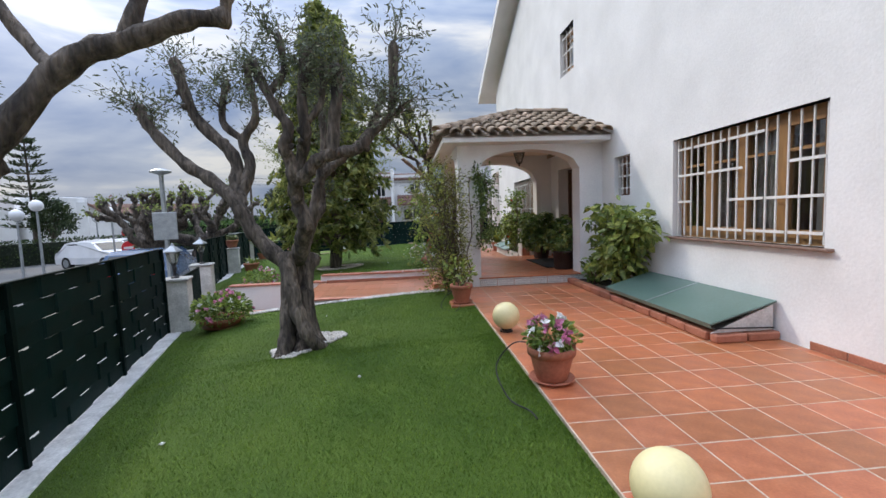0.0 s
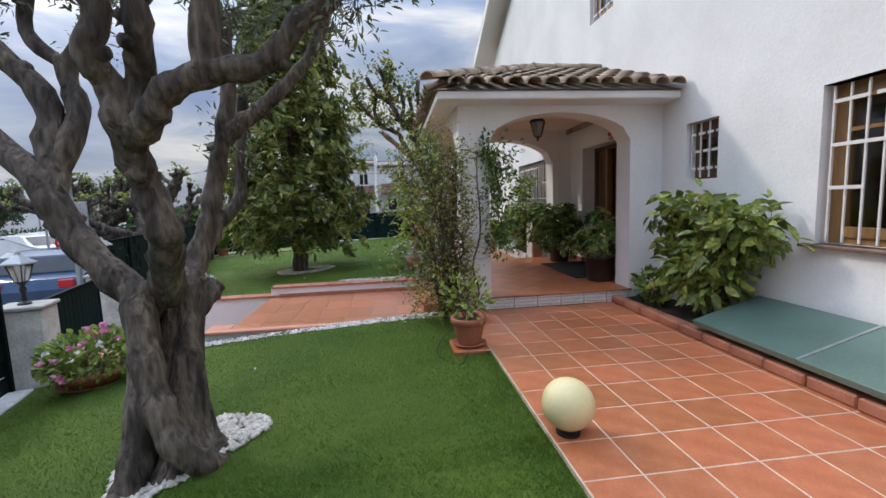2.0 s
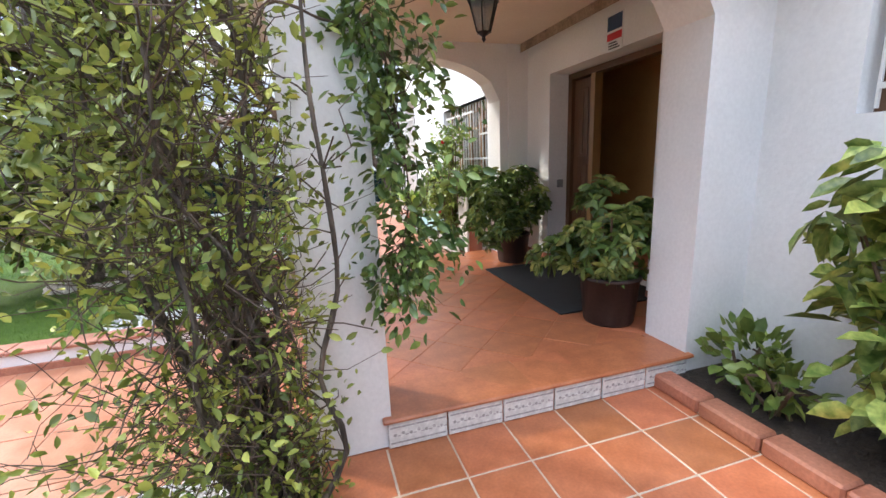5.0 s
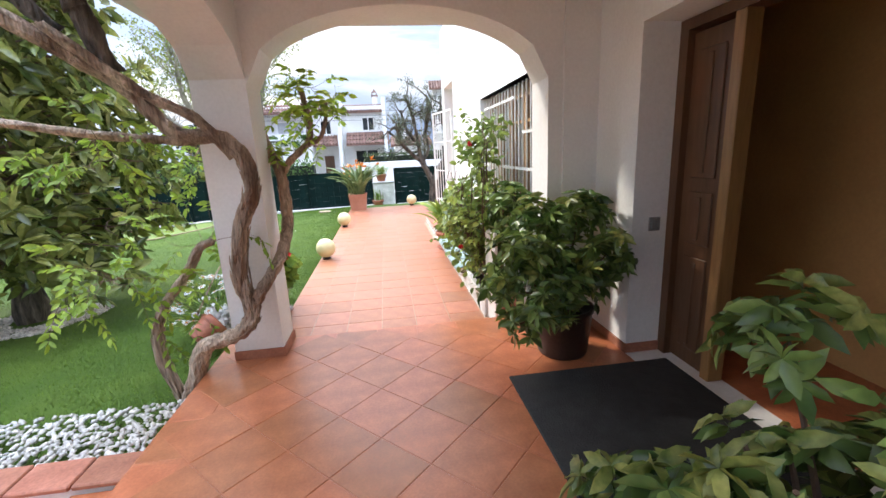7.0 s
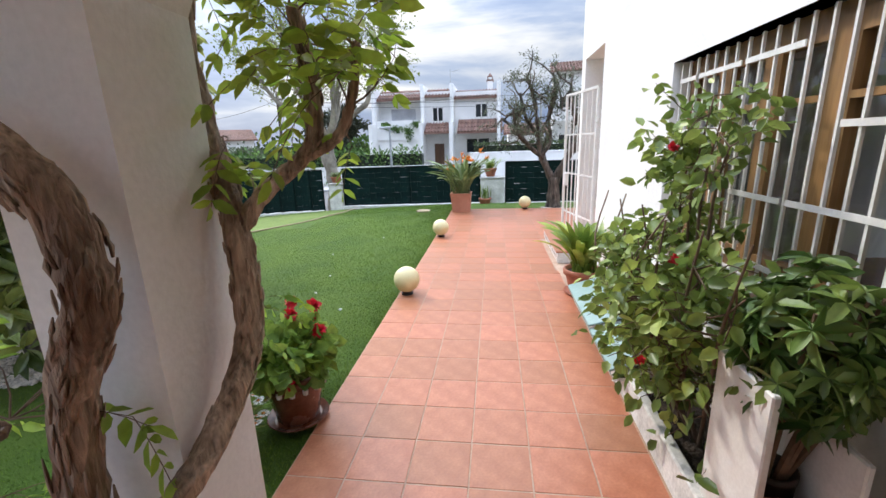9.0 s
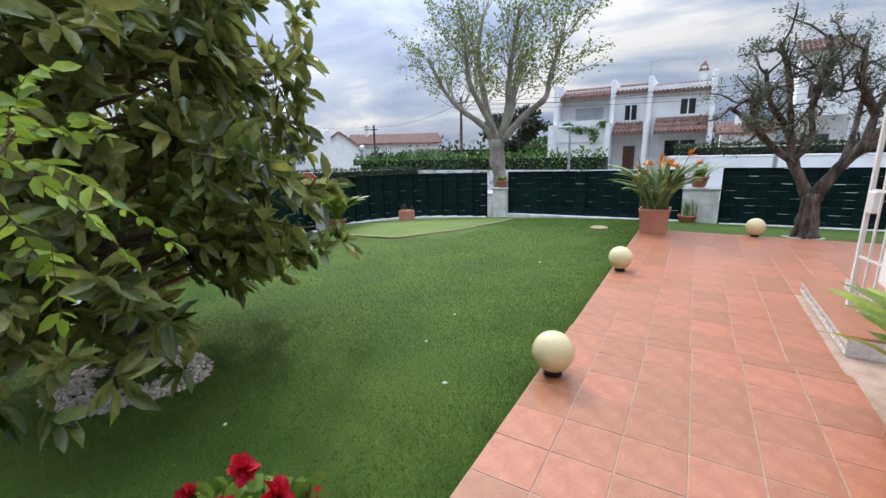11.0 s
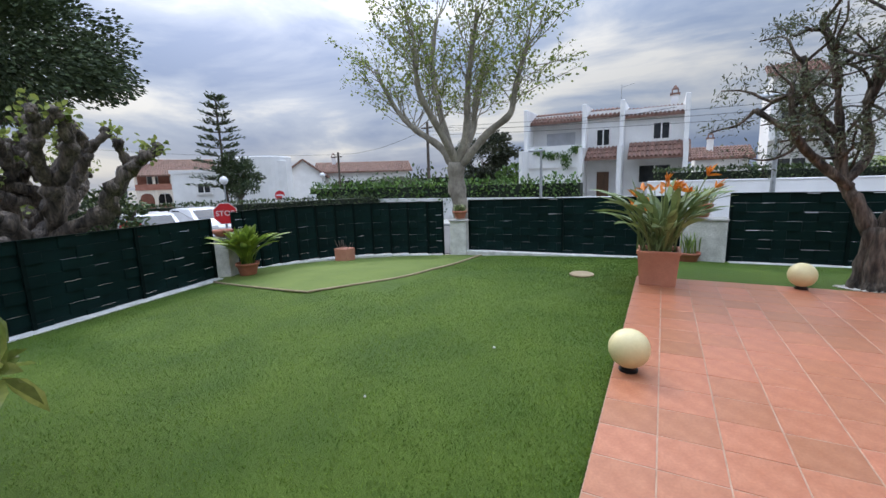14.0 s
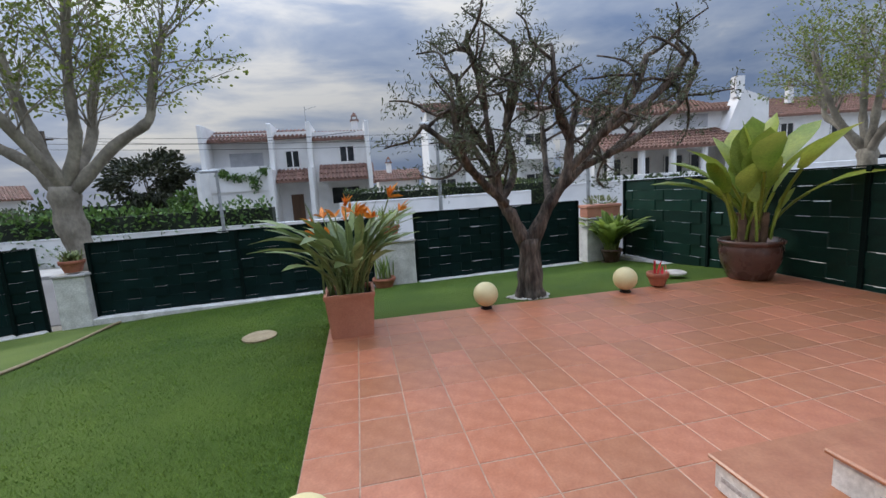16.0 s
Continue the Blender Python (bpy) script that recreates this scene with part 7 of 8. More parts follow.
for a, b, dz in (((-14.9, 43.9, 5.5), (30, 40, 5.0), 0), ((-14.9, 43.9, 5.2), (30, 40, 4.6), 0), ((-14.9, 43.9, 4.9), (30, 40, 4.2), 0), ((-27.8, 48.2, 4.3), (-14.9, 43.9, 5.4), 0), ((-14.9, 43.9, 5.6), (2, 24.9 + 14, 4.6), 0), ((-45, 30, 5.5), (-27.8, 48.2, 4.3), 0)):
    a, b = Vector(a), Vector(b)
    g.tube([a.lerp(b, k / 10) - Vector((0, 0, 0.5 * (1 - (k / 5 - 1) ** 2))) for k in range(11)], 0.014, 4)
solo("overhead_wires", g, BLACKMETAL, "thin overhead wires between poles", "wires")


def car(x, y, rz, paint, label):
    t = thing("parked_car", x, y, STREET + 0.02, label, "car", "parked cars", rz=rz)
    prof = [(-2.05, 0.28), (-2.1, 0.6), (-2.0, 0.82), (-1.75, 0.9), (-1.5, 1.28), (-1.1, 1.36), (0.35, 1.34), (1.05, 0.95), (1.85, 0.84), (2.1, 0.62), (2.12, 0.3)]
    g = Geo()
    n = len(prof)
    for yy in (-0.86, 0.86):
        for px, pz in prof:
            f = 0.16 if pz > 0.95 else 0.0
            g.v.append((px, yy * (1 - f), pz))
    g.f = [tuple(range(n)), tuple(range(2 * n - 1, n - 1, -1))] + [(i, i + n, (i + 1) % n + n, (i + 1) % n) for i in range(n)]
    part("body", g, paint, t)
    part("side_window", Geo().box(-1.35, 0.55, -0.75, -0.735, 0.98, 1.26).box(-1.35, 0.55, 0.735, 0.75, 0.98, 1.26), DARKGLASS, t)
    part("windscreen", Geo().add([(0.46, -0.64, 1.3), (0.46, 0.64, 1.3), (1.06, 0.7, 0.97), (1.06, -0.7, 0.97)], [(0, 3, 2, 1)]), DARKGLASS, t)
    part("rear_window", Geo().add([(-1.54, -0.64, 1.25), (-1.54, 0.64, 1.25), (-1.76, 0.7, 0.94), (-1.76, -0.7, 0.94)], [(0, 1, 2, 3)]), DARKGLASS, t)
    for px in (-1.3, 1.3):
        for py in (-0.78, 0.78):
            wh = part("wheel", Geo().lathe([(0.2, -0.1), (0.31, -0.1), (0.32, 0), (0.31, 0.1), (0.2, 0.1)], 18, m=pose(px, py, 0.32, 90)), RUBBER, t)
            part("rim", Geo().lathe([(0.02, -0.105), (0.2, -0.102), (0.2, 0.102), (0.02, 0.105)], 12, m=pose(px, py, 0.32, 90)), GREYMETAL, wh)
    for py in (-0.6, 0.6):
        part("headlight", Geo().soft_box(2.05, 2.12, py - 0.16, py + 0.16, 0.6, 0.74, 0.02), SIGNWHITE, t)
        part("tail_light", Geo().soft_box(-2.11, -2.04, py - 0.14, py + 0.14, 0.62, 0.8, 0.02), SIGNRED, t)


car(-14.9, 23.1, -22, CARWHITE, "white hatchback parked along the street")
car(-16.2, 26.0, -8, CARWHITE, "white hatchback parked beyond the fence")
car(-7.6, 14.6, 105, CARBLUE, "dark blue hatchback parked outside the gate")


def far_window(parent, x, y, z, w, h, shut=False, rz=0, sash=WHITEMETAL):
    ob = part("window", Geo().box(-w / 2, w / 2, -0.03, 0.02, 0, h, pose(x, y, z, 0, 0, rz)), SHUTTER if shut else DARKGLASS, parent)
    if not shut:
        g = Geo()
        m = pose(x, y, z, 0, 0, rz)
        for a, b, c, d in ((-w / 2, -w / 2 + 0.08, 0, h), (w / 2 - 0.08, w / 2, 0, h), (-0.04, 0.04, 0.08, h - 0.08), (-w / 2 + 0.08, w / 2 - 0.08, 0, 0.08), (-w / 2 + 0.08, w / 2 - 0.08, h - 0.08, h)):
            g.box(a, b, -0.06, -0.03, c, d, m)
        part("window_frame", g, sash, ob)
    part("sill", Geo().box(-w / 2 - 0.08, w / 2 + 0.08, -0.12, -0.0, -0.1, -0.02, pose(x, y, z, 0, 0, rz)), WHITEMETAL, ob)
    return ob


def tiled_slope(parent, x0, x1, y0, z0, y1, z1, name="roof", m=None):
    """A roof slope from its eave (y0, z0) to its top (y1, z1) with ribs of tiles."""
    g = Geo()
    m = m or Matrix.Identity(4)
    n = max(3, int((x1 - x0) / 0.24))
    d = Vector((0, y1 - y0, z1 - z0))
    up = Vector((0, -(z1 - z0), y1 - y0)).normalized()
    if up.z < 0:
        up = -up
    g.add([m @ Vector(p) for p in ((x0, y0, z0), (x1, y0, z0), (x1, y1, z1), (x0, y1, z1), (x0, y0, z0 - 0.14), (x1, y0, z0 - 0.14), (x1, y1, z1 - 0.14), (x0, y1, z1 - 0.14))],
          [(0, 1, 2, 3), (7, 6, 5, 4), (0, 4, 5, 1), (1, 5, 6, 2), (2, 6, 7, 3), (3, 7, 4, 0)])
    rowsn = max(2, int(d.length / 0.5))
    for k in range(n):
        x = x0 + (x1 - x0) * (k + 0.5) / n
        for r in range(rowsn):
            a, b = Vector((x, y0, z0)) + d * r / rowsn + up * 0.03, Vector((x, y0, z0)) + d * (r + 1) / rowsn
            g.tube([m @ a, m @ b], [0.1, 0.075], 5)
    return part(name, g, ROOF_RED, parent)


def chimney(parent, x, y, z, h, w=0.45):
    ob = part("chimney", Geo().box(x - w / 2, x + w / 2, y - w / 2, y + w / 2, z, z + h), WHITE, parent)
    part("chimney_cap", Geo().box(x - w / 2 - 0.08, x + w / 2 + 0.08, y - w / 2 - 0.08, y + w / 2 + 0.08, z + h, z + h + 0.1).lathe([(w * 0.6, 0.35), (0.05, 0.6)], 4, (x, y, z + h), start=math.pi / 4)
         .box(x - w / 2, x - w / 2 + 0.08, y - w / 2, y - w / 2 + 0.08, z + h + 0.1, z + h + 0.36).box(x + w / 2 - 0.08, x + w / 2, y + w / 2 - 0.08, y + w / 2, z + h + 0.1, z + h + 0.36), ROOF_RED, ob)


# terrace of three white houses across the street
t = thing("terraced_house", label="white terraced houses with red tiled roofs across the street", category="house", m=pose(-7.55, 46, STREET) @ Matrix.Diagonal((1, 1, 1.045, 1)))
B = -STREET
part("wall", Geo().box(0.1, 4.0, 1.4, 9, 0, 5.6 + B), WHITE, t)
part("porch_wall", Geo().box(0.1, 4.0, -0.0, 1.398, 0, 2.5 + B), WHITE, t)
part("wall", Geo().box(4.25, 6.4, 0.5, 9, 0, 5.5 + B), WHITE, t)
part("wall", Geo().box(6.7, 10.2, 0.4, 9, 0, 5.4 + B), WHITE, t)
for x, yy in ((0.0, -0.3), (4.12, -0.3), (6.55, -0.4), (10.3, -0.4)):
    part("party_wall", Geo().soft_box(x - 0.14, x + 0.14, yy, 9, 0, 5.95 + B, 0.03), WHITE, t)
    part("buttress", Geo().box(x - 0.13, x + 0.13, yy - 1.3, yy - 0.01, 0, 3.1 + B), WHITE, t)
tiled_slope(t, 0.14, 3.98, 0.4, 5.05 + B, 2.4, 5.85 + B)
tiled_slope(t, 4.26, 6.41, 0.2, 5.15 + B, 2.0, 5.8 + B)
tiled_slope(t, 6.69, 10.16, 0.1, 4.95 + B, 2.2, 5.65 + B)
tiled_slope(t, 4.3, 6.6, -0.9, 2.4 + B, 0.45, 3.15 + B, "canopy_roof")
tiled_slope(t, 7.0, 10.6, -1.0, 2.35 + B, 0.35, 3.3 + B, "canopy_roof")
part("balcony_wall", Geo().box(0.14, 3.98, -0.12, -0.005, 1.9 + B, 3.4 + B), WHITE, t)
far_window(t, 2.2, 1.38, 2.55 + B, 2.1, 1.8, True)
far_window(t, 5.3, 0.48, 3.2 + B, 0.95, 1.15)
far_window(t, 8.9, 0.38, 3.4 + B, 1.05, 1.1)
part("door", Geo().box(4.95, 5.75, 0.4, 0.49, 0.2, 2.1 + 0.2), DARKWOOD, t)
far_window(t, 8.6, 0.38, 1.0 + B - 0.3, 2.0, 1.2)
chimney(t, 9.6, 2.4, 5.4 + B, 0.9)
part("antenna", Geo().tube([(6.3, 1.5, 5.4 + B), (6.3, 1.5, 7.2 + B)], 0.025, 5).tube([(6.3, 1.5, 7.0 + B), (7.1, 1.2, 7.15 + B)], 0.015, 4), GREYMETAL, t)
pts = np.concatenate([blob_points(160, c, r, 0.1)[0] for c, r in (((1.9, -0.2, 2.95 + B), (0.8, 0.2, 0.3)), ((2.9, -0.2, 2.6 + B), (0.35, 0.2, 0.75)), ((3.6, -0.2, 3.3 + B), (0.5, 0.2, 0.3)), ((1.0, -0.2, 3.25 + B), (0.5, 0.15, 0.2)))])
solo("hanging_plants", leaf_mesh("hanging_plants", pts + np.array([-7.55, 46, STREET]), NR.normal(0, 1, pts.shape) - np.array([0, 0, 0.8]), 0.2, LEAF_IVY, 0.5), LEAF_IVY, "trailing plants over the balcony wall", "plants", kind="stuff")


def gable_house(name, x, y, w, d, h, rise, label, rz=0, wall=WHITE, wins=(), chim=None, base=STREET):
    t = thing(name, x, y, base, label, "house", rz=rz)
    part("wall", Geo().box(-w / 2, w / 2, 0, d, 0, h).prism([(0, h), (d, h), (d / 2, h + rise)], -w, Matrix(((0, -1, 0, -w / 2), (1, 0, 0, 0), (0, 0, 1, 0), (0, 0, 0, 1)))), wall, t)
    tiled_slope(t, -w / 2 - 0.4, w / 2 + 0.4, -0.5, h - 0.5 * rise / (d / 2) + 0.1, d / 2, h + rise + 0.1)
    tiled_slope(t, -w / 2 - 0.4, w / 2 + 0.4, d + 0.5, h - 0.5 * rise / (d / 2) + 0.1, d / 2, h + rise + 0.1)
    for k in wins:
        far_window(t, *k)
    if chim:
        chimney(t, *chim)
    return t


t = gable_house("brick_villa", -48.7, 43.9, 7.6, 8, 4.2, 1.4, "two-storey brick villa with cream arcade and tiled roofs", 58, REDBRICK,
                ((-2.2, -0.02, 2.5, 1.1, 1.2), (0.0, -0.02, 2.5, 1.1, 1.2), (2.2, -0.02, 2.5, 1.1, 1.2), (-1.2, -0.02, 0.5, 1.6, 1.2)), (-2.6, 2.6, 5.0, 1.1))
tiled_slope(t, -4.0, 3.2, -2.2, 3.7, -0.3, 4.3, "veranda_roof")
for k in range(5):
    part("column", Geo().soft_box(-3.7 + 1.65 * k, -3.45 + 1.65 * k, -2.0, -1.75, 0, 3.6, 0.03), CREAM, t)
g = Geo()
for k in range(4):
    arch_wall(g, -3.45 + 1.65 * k, -2.05 + 1.65 * k, -3.4 + 1.65 * k, -2.1 + 1.65 * k, 1.2, 1.75, 2.1, 0.2, pose(0, -1.98, 0), n=8)
part("arcade", g, CREAM, t)
part("balcony_wall", Geo().box(-3.7, 3.1, -2.05, -1.99, 2.1, 2.75), REDBRICK, t)
t = thing("modern_house", -30.6, 41.1, STREET, "plain white flat-roofed house with a rounded end", "house", rz=45)
part("wall", Geo().box(-1.5, 2.1, 0.5, 8, 0, 4.4), WHITE, t)
part("round_wall", Geo().lathe([(2.5, 0), (2.5, 4.8), (2.44, 4.86), (2.3, 4.86), (2.3, 4.7)], 40, (0.0, 2.6, 0)), WHITE, t, smooth=False)
part("low_wing", Geo().box(-7.5, -2.5, 1.0, 7, 0, 3.7), WHITE, t)
part("parapet", Geo().box(-7.6, -2.5, 0.94, 1.0, 3.5, 3.78), WHITE, t)
far_window(t, -5.0, 0.98, 1.7, 1.1, 0.9)
gable_house("white_cottage", -39.6, 51.5, 6.0, 4.8, 3.2, 1.75, "white cottage with tiled gable", -44, WHITE, (), None)
gable_house("long_house", -32.0, 57.6, 11.5, 8, 3.6, 1.2, "long white house with shallow tiled roof", 38, WHITE, ((-2.5, -0.02, 1.5, 1.8, 1.0), (1.0, -0.02, 1.5, 1.8, 1.0), (4.6, -0.02, 1.6, 0.8, 1.2)), (-3.8, 3.2, 4.2, 1.3))
gable_house("small_house", 5.6, 55, 3.6, 4.5, 3.3, 0.8, "small white house with tiled roof and chimney", 0, WHITE, (), (-0.7, 1.4, 3.6, 1.2))
t = thing("apartment_house", 11.8, 47.0, STREET, "white apartment house with balconies behind the olive tree", "house", rz=-6)
part("wall", Geo().box(-4.6, 4.9, 0, 9, 0, 7.9).box(-2.0, 2.0, -0.6, 0, 0, 8.6), WHITE, t)
tiled_slope(t, -4.9, -2.1, -0.4, 7.8, 3.5, 9.0)
tiled_slope(t, 2.1, 5.2, -0.4, 7.6, 3.5, 8.7)
for z in (1.2, 4.2):
    for x in (-3.4, 3.4):
        far_window(t, x, -0.02, z, 1.5, 1.7)
        part("balcony", Geo().box(x - 1.2, x + 1.2, -1.2, 0, z - 0.3, z - 0.15).box(x - 1.2, x + 1.2, -1.2, -1.12, z - 0.15, z + 0.7), WHITE, t)
part("glass_blocks", Geo().box(0.9, 1.5, -0.63, -0.6, 1.0, 7.0), SHUTTER, t)
t = thing("porch_house", 21.6, 38.0, STREET, "white house with tiled veranda and tall chimney wall", "house", rz=-13)
part("wall", Geo().box(-5.5, 3.4, 1.6, 10, 0, 6.0), WHITE, t)
part("chimney_wall", Geo().add([(2.0, 0.6, 0), (4.6, 0.6, 0), (4.4, 0.6, 6.3), (2.9, 0.6, 6.9), (2.0, 0.6, 4.6), (2.0, 1.6, 0), (4.6, 1.6, 0), (4.4, 1.6, 6.3), (2.9, 1.6, 6.9), (2.0, 1.6, 4.6)],
                               [(0, 1, 2, 3, 4), (9, 8, 7, 6, 5), (0, 5, 6, 1), (1, 6, 7, 2), (2, 7, 8, 3), (3, 8, 9, 4), (4, 9, 5, 0)]), WHITE, t)
part("flue", Geo().box(2.6, 3.1, 0.8, 1.3, 6.5, 7.7), WHITE, t)
tiled_slope(t, -5.8, 2.0, -1.2, 3.75, 1.6, 4.85)
tiled_slope(t, -5.8, 2.6, 1.2, 5.95, 5.5, 7.2)
for k in range(5):
    part("column", Geo().tube([(-5.4 + 1.75 * k, -0.9, 0), (-5.4 + 1.75 * k, -0.9, 3.7)], [0.22, 0.19], 10), WHITE, t)
part("veranda_wall", Geo().soft_box(-5.6, 2.4, -1.1, -0.95, 0, 2.3, 0.03), WHITE, t)
far_window(t, 0.6, 1.58, 4.95, 1.7, 0.8, True)
for x in (-4.4, -2.6, -0.6, 1.0):
    far_window(t, x, 1.58, 1.9, 1.2, 1.5)
gable_house("hill_house", 41.0, 46.0, 15, 9, 6.6, 1.9, "large white house with brown eaves", -12, WHITE, ((-2.8, -0.02, 4.6, 1.2, 1.3), (1.5, -0.02, 4.6, 1.2, 1.3), (4.8, -0.02, 1.2, 2.6, 1.6)), (-1.0, 2.2, 7.8, 1.4))
solo("far_garage", Geo().soft_box(24, 44, 40.5, 41, STREET, 1.6, 0.04), WHITE, "white garden wall in front of the hill house", "wall")
for x0, x1, y, z in ((-20, 1.0, 36.0, 0.35), (1.0, 9.8, 35.0, 1.05), (10.3, 26, 33.2, 1.25)):
    solo("street_wall", Geo().soft_box(x0, x1, y, y + 0.2, STREET - 0.1, z, 0.02).soft_box(x0, x1, y - 0.03, y + 0.23, z, z + 0.06, 0.015), WHITE, "white rendered garden wall along the street", "wall", "street walls")


def hedge(name, pts, h, wd, mat, label, density=420, size=0.11, base=STREET, ragged=0.08):
    """A clipped hedge along a line: a near-black core that stands for the shade within, and a coat of leaves."""
    core, P, D = Geo(), [], []
    for (x0, y0), (x1, y1) in zip(pts, pts[1:]):
        ln = math.hypot(x1 - x0, y1 - y0)
        m = pose(x0, y0, base, 0, 0, math.degrees(math.atan2(y1 - y0, x1 - x0)))
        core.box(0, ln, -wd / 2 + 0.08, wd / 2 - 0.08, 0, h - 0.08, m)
        n = int(density * ln * h * 0.35)
        a = np.array(m)
        for side, cnt in ((-1, n), (1, n // 3), (0, n // 2)):
            u = NR.uniform(0, ln, cnt)
            if side:
                q = np.stack([u, np.full(cnt, side * wd / 2) + NR.normal(0, ragged * 0.5, cnt), NR.uniform(0, h, cnt)], 1)
                dd = np.tile([0.0, side, 0.4], (cnt, 1))
            else:
                q = np.stack([u, NR.uniform(-wd / 2, wd / 2, cnt), h + NR.normal(0, ragged, cnt)], 1)
                dd = np.tile([0.0, 0.0, 1.0], (cnt, 1))
            P.append(q @ a[:3, :3].T + a[:3, 3])
            D.append(dd @ a[:3, :3].T + NR.normal(0, 0.5, (cnt, 3)))
    t = thing(name, label=label, category="hedge", kind="stuff")
    part("inside", core, HEDGE_SHADE, t)
    part("leaves", leaf_mesh("leaves", np.concatenate(P), np.concatenate(D), size, mat, 0.6), mat, t)


hedge("clipped_hedge", [(-30, 16), (-24.6, 22.4), (-12.5, 38.8)], 1.35, 1.0, LEAF_HEDGE, "long dark clipped hedge across the side street", 260, 0.13, ragged=0.05)
hedge("ivy_hedge", [(-20, 36.6), (-2.0, 36.6)], 1.95, 0.9, LEAF_IVY, "bright ivy growing over a street wall", 150, 0.2, ragged=0.16)
hedge("clipped_hedge", [(1.2, 36.5), (11.5, 36.2)], 2.3, 1.0, LEAF_HEDGE, "dark clipped hedge behind a white wall", 260, 0.12, ragged=0.05)
hedge("clipped_hedge", [(13.0, 34.6), (18.5, 34.2)], 2.0, 0.9, LEAF_HEDGE, "dark clipped hedge behind a white wall", 110, 0.2)
hedge("ivy_hedge", [(-22.5, 40), (-13, 46)], 1.15, 1.4, LEAF_OLIVE, "rough green bushes by the long house", 170, 0.16, ragged=0.22)
hedge("ivy_hedge", [(-30, 50), (-20, 52)], 2.2, 2.0, LEAF_HEDGE, "rough garden bushes", 60, 0.3, ragged=0.4)
hedge("clipped_hedge", [(-60, 66), (-8, 74), (60, 66)], 2.6, 2.0, LEAF_HEDGE, "distant line of hedges and trees", 14, 0.7, ragged=0.8)
t = thing("picket_fence", -14.0, 38.2, STREET, "white picket fence across the street", "fence", rz=10)
for k in range(16):
    part("picket", Geo().box(0.2 * k, 0.2 * k + 0.1, 0, 0.03, 0, 1.1), WHITEMETAL, t)
part("rail", Geo().box(0, 3.2, 0.03, 0.06, 0.3, 0.38).box(0, 3.2, 0.03, 0.06, 0.8, 0.88), WHITEMETAL, t)


def crown_tree(name, x, y, z, h_trunk, c, r, n, size, mat, label, bark=BARK, seed=1, clumps=26, limbs=7, rt=0.16):
    t = thing(name, x, y, z, label, "tree")
    rr = random.Random(seed)
    g = Geo()
    limb(g, [(0, 0, -0.1), (0.05, 0.03, h_trunk * 0.5), (0, 0, h_trunk)], rt, rt * 0.7, 9, 0.1, rr)
    P = []
    for k in range(clumps):
        a, q = rr.uniform(0, 6.283), math.sqrt(rr.random())
        zz = rr.uniform(-0.75, 0.95)
        f = math.sqrt(max(0.05, 1 - zz * zz))
        e = Vector((c[0] + r[0] * q * f * math.cos(a), c[1] + r[1] * q * f * math.sin(a), c[2] + r[2] * zz))
        if k < limbs:
            limb(g, [(0, 0, h_trunk * 0.9), Vector((0, 0, h_trunk)).lerp(e, 0.5) + Vector((0, 0, 0.15)), e], rt * 0.45, 0.02, 6, 0.1, rr)
        P.append(blob_points(n // clumps, e[:], (r[0] * 0.34, r[1] * 0.34, r[2] * 0.3), 0.2)[0])
    part("trunk", g, bark, t, smooth=True)
    P = np.concatenate(P)
    part("crown", leaf_mesh("crown", P, P - np.array(c) + NR.normal(0, 0.6, P.shape), size, mat, 0.55), mat, t)
    return t


crown_tree("round_evergreen", -12.4, 49.5, STREET, 1.6, (0, 0, 4.0), (2.6, 2.4, 1.9), 5200, 0.26, LEAF_DARKTREE, "dark rounded evergreen tree behind the ivy wall", seed=5, clumps=40)
crown_tree("garden_bush", -9.2, 48, STREET, 0.6, (0, 0, 2.1), (1.2, 1.2, 1.0), 1100, 0.26, LEAF_IVY, "light green bush beside the dark tree", seed=6)
crown_tree("stone_pine", -27.5, 22.3, STREET, 5.2, (-0.3, 0.2, 8.9), (5.8, 5.8, 3.5), 44000, 0.24, LEAF_PINE, "broad umbrella pine above the street", seed=7, clumps=110, limbs=10, rt=0.26)
crown_tree("street_bush", -10.4, 20.0, STREET, 0.4, (0, 0, 1.25), (0.8, 0.8, 0.9), 1300, 0.13, LEAF_HEDGE, "dark bush between the street trees", seed=8)
crown_tree("garden_bush", -20.5, 47.0, STREET, 0.5, (0, 0, 1.7), (2.4, 1.8, 0.8), 3200, 0.15, LEAF_OLIVE, "grey-green shrub in front of the long house", seed=9)


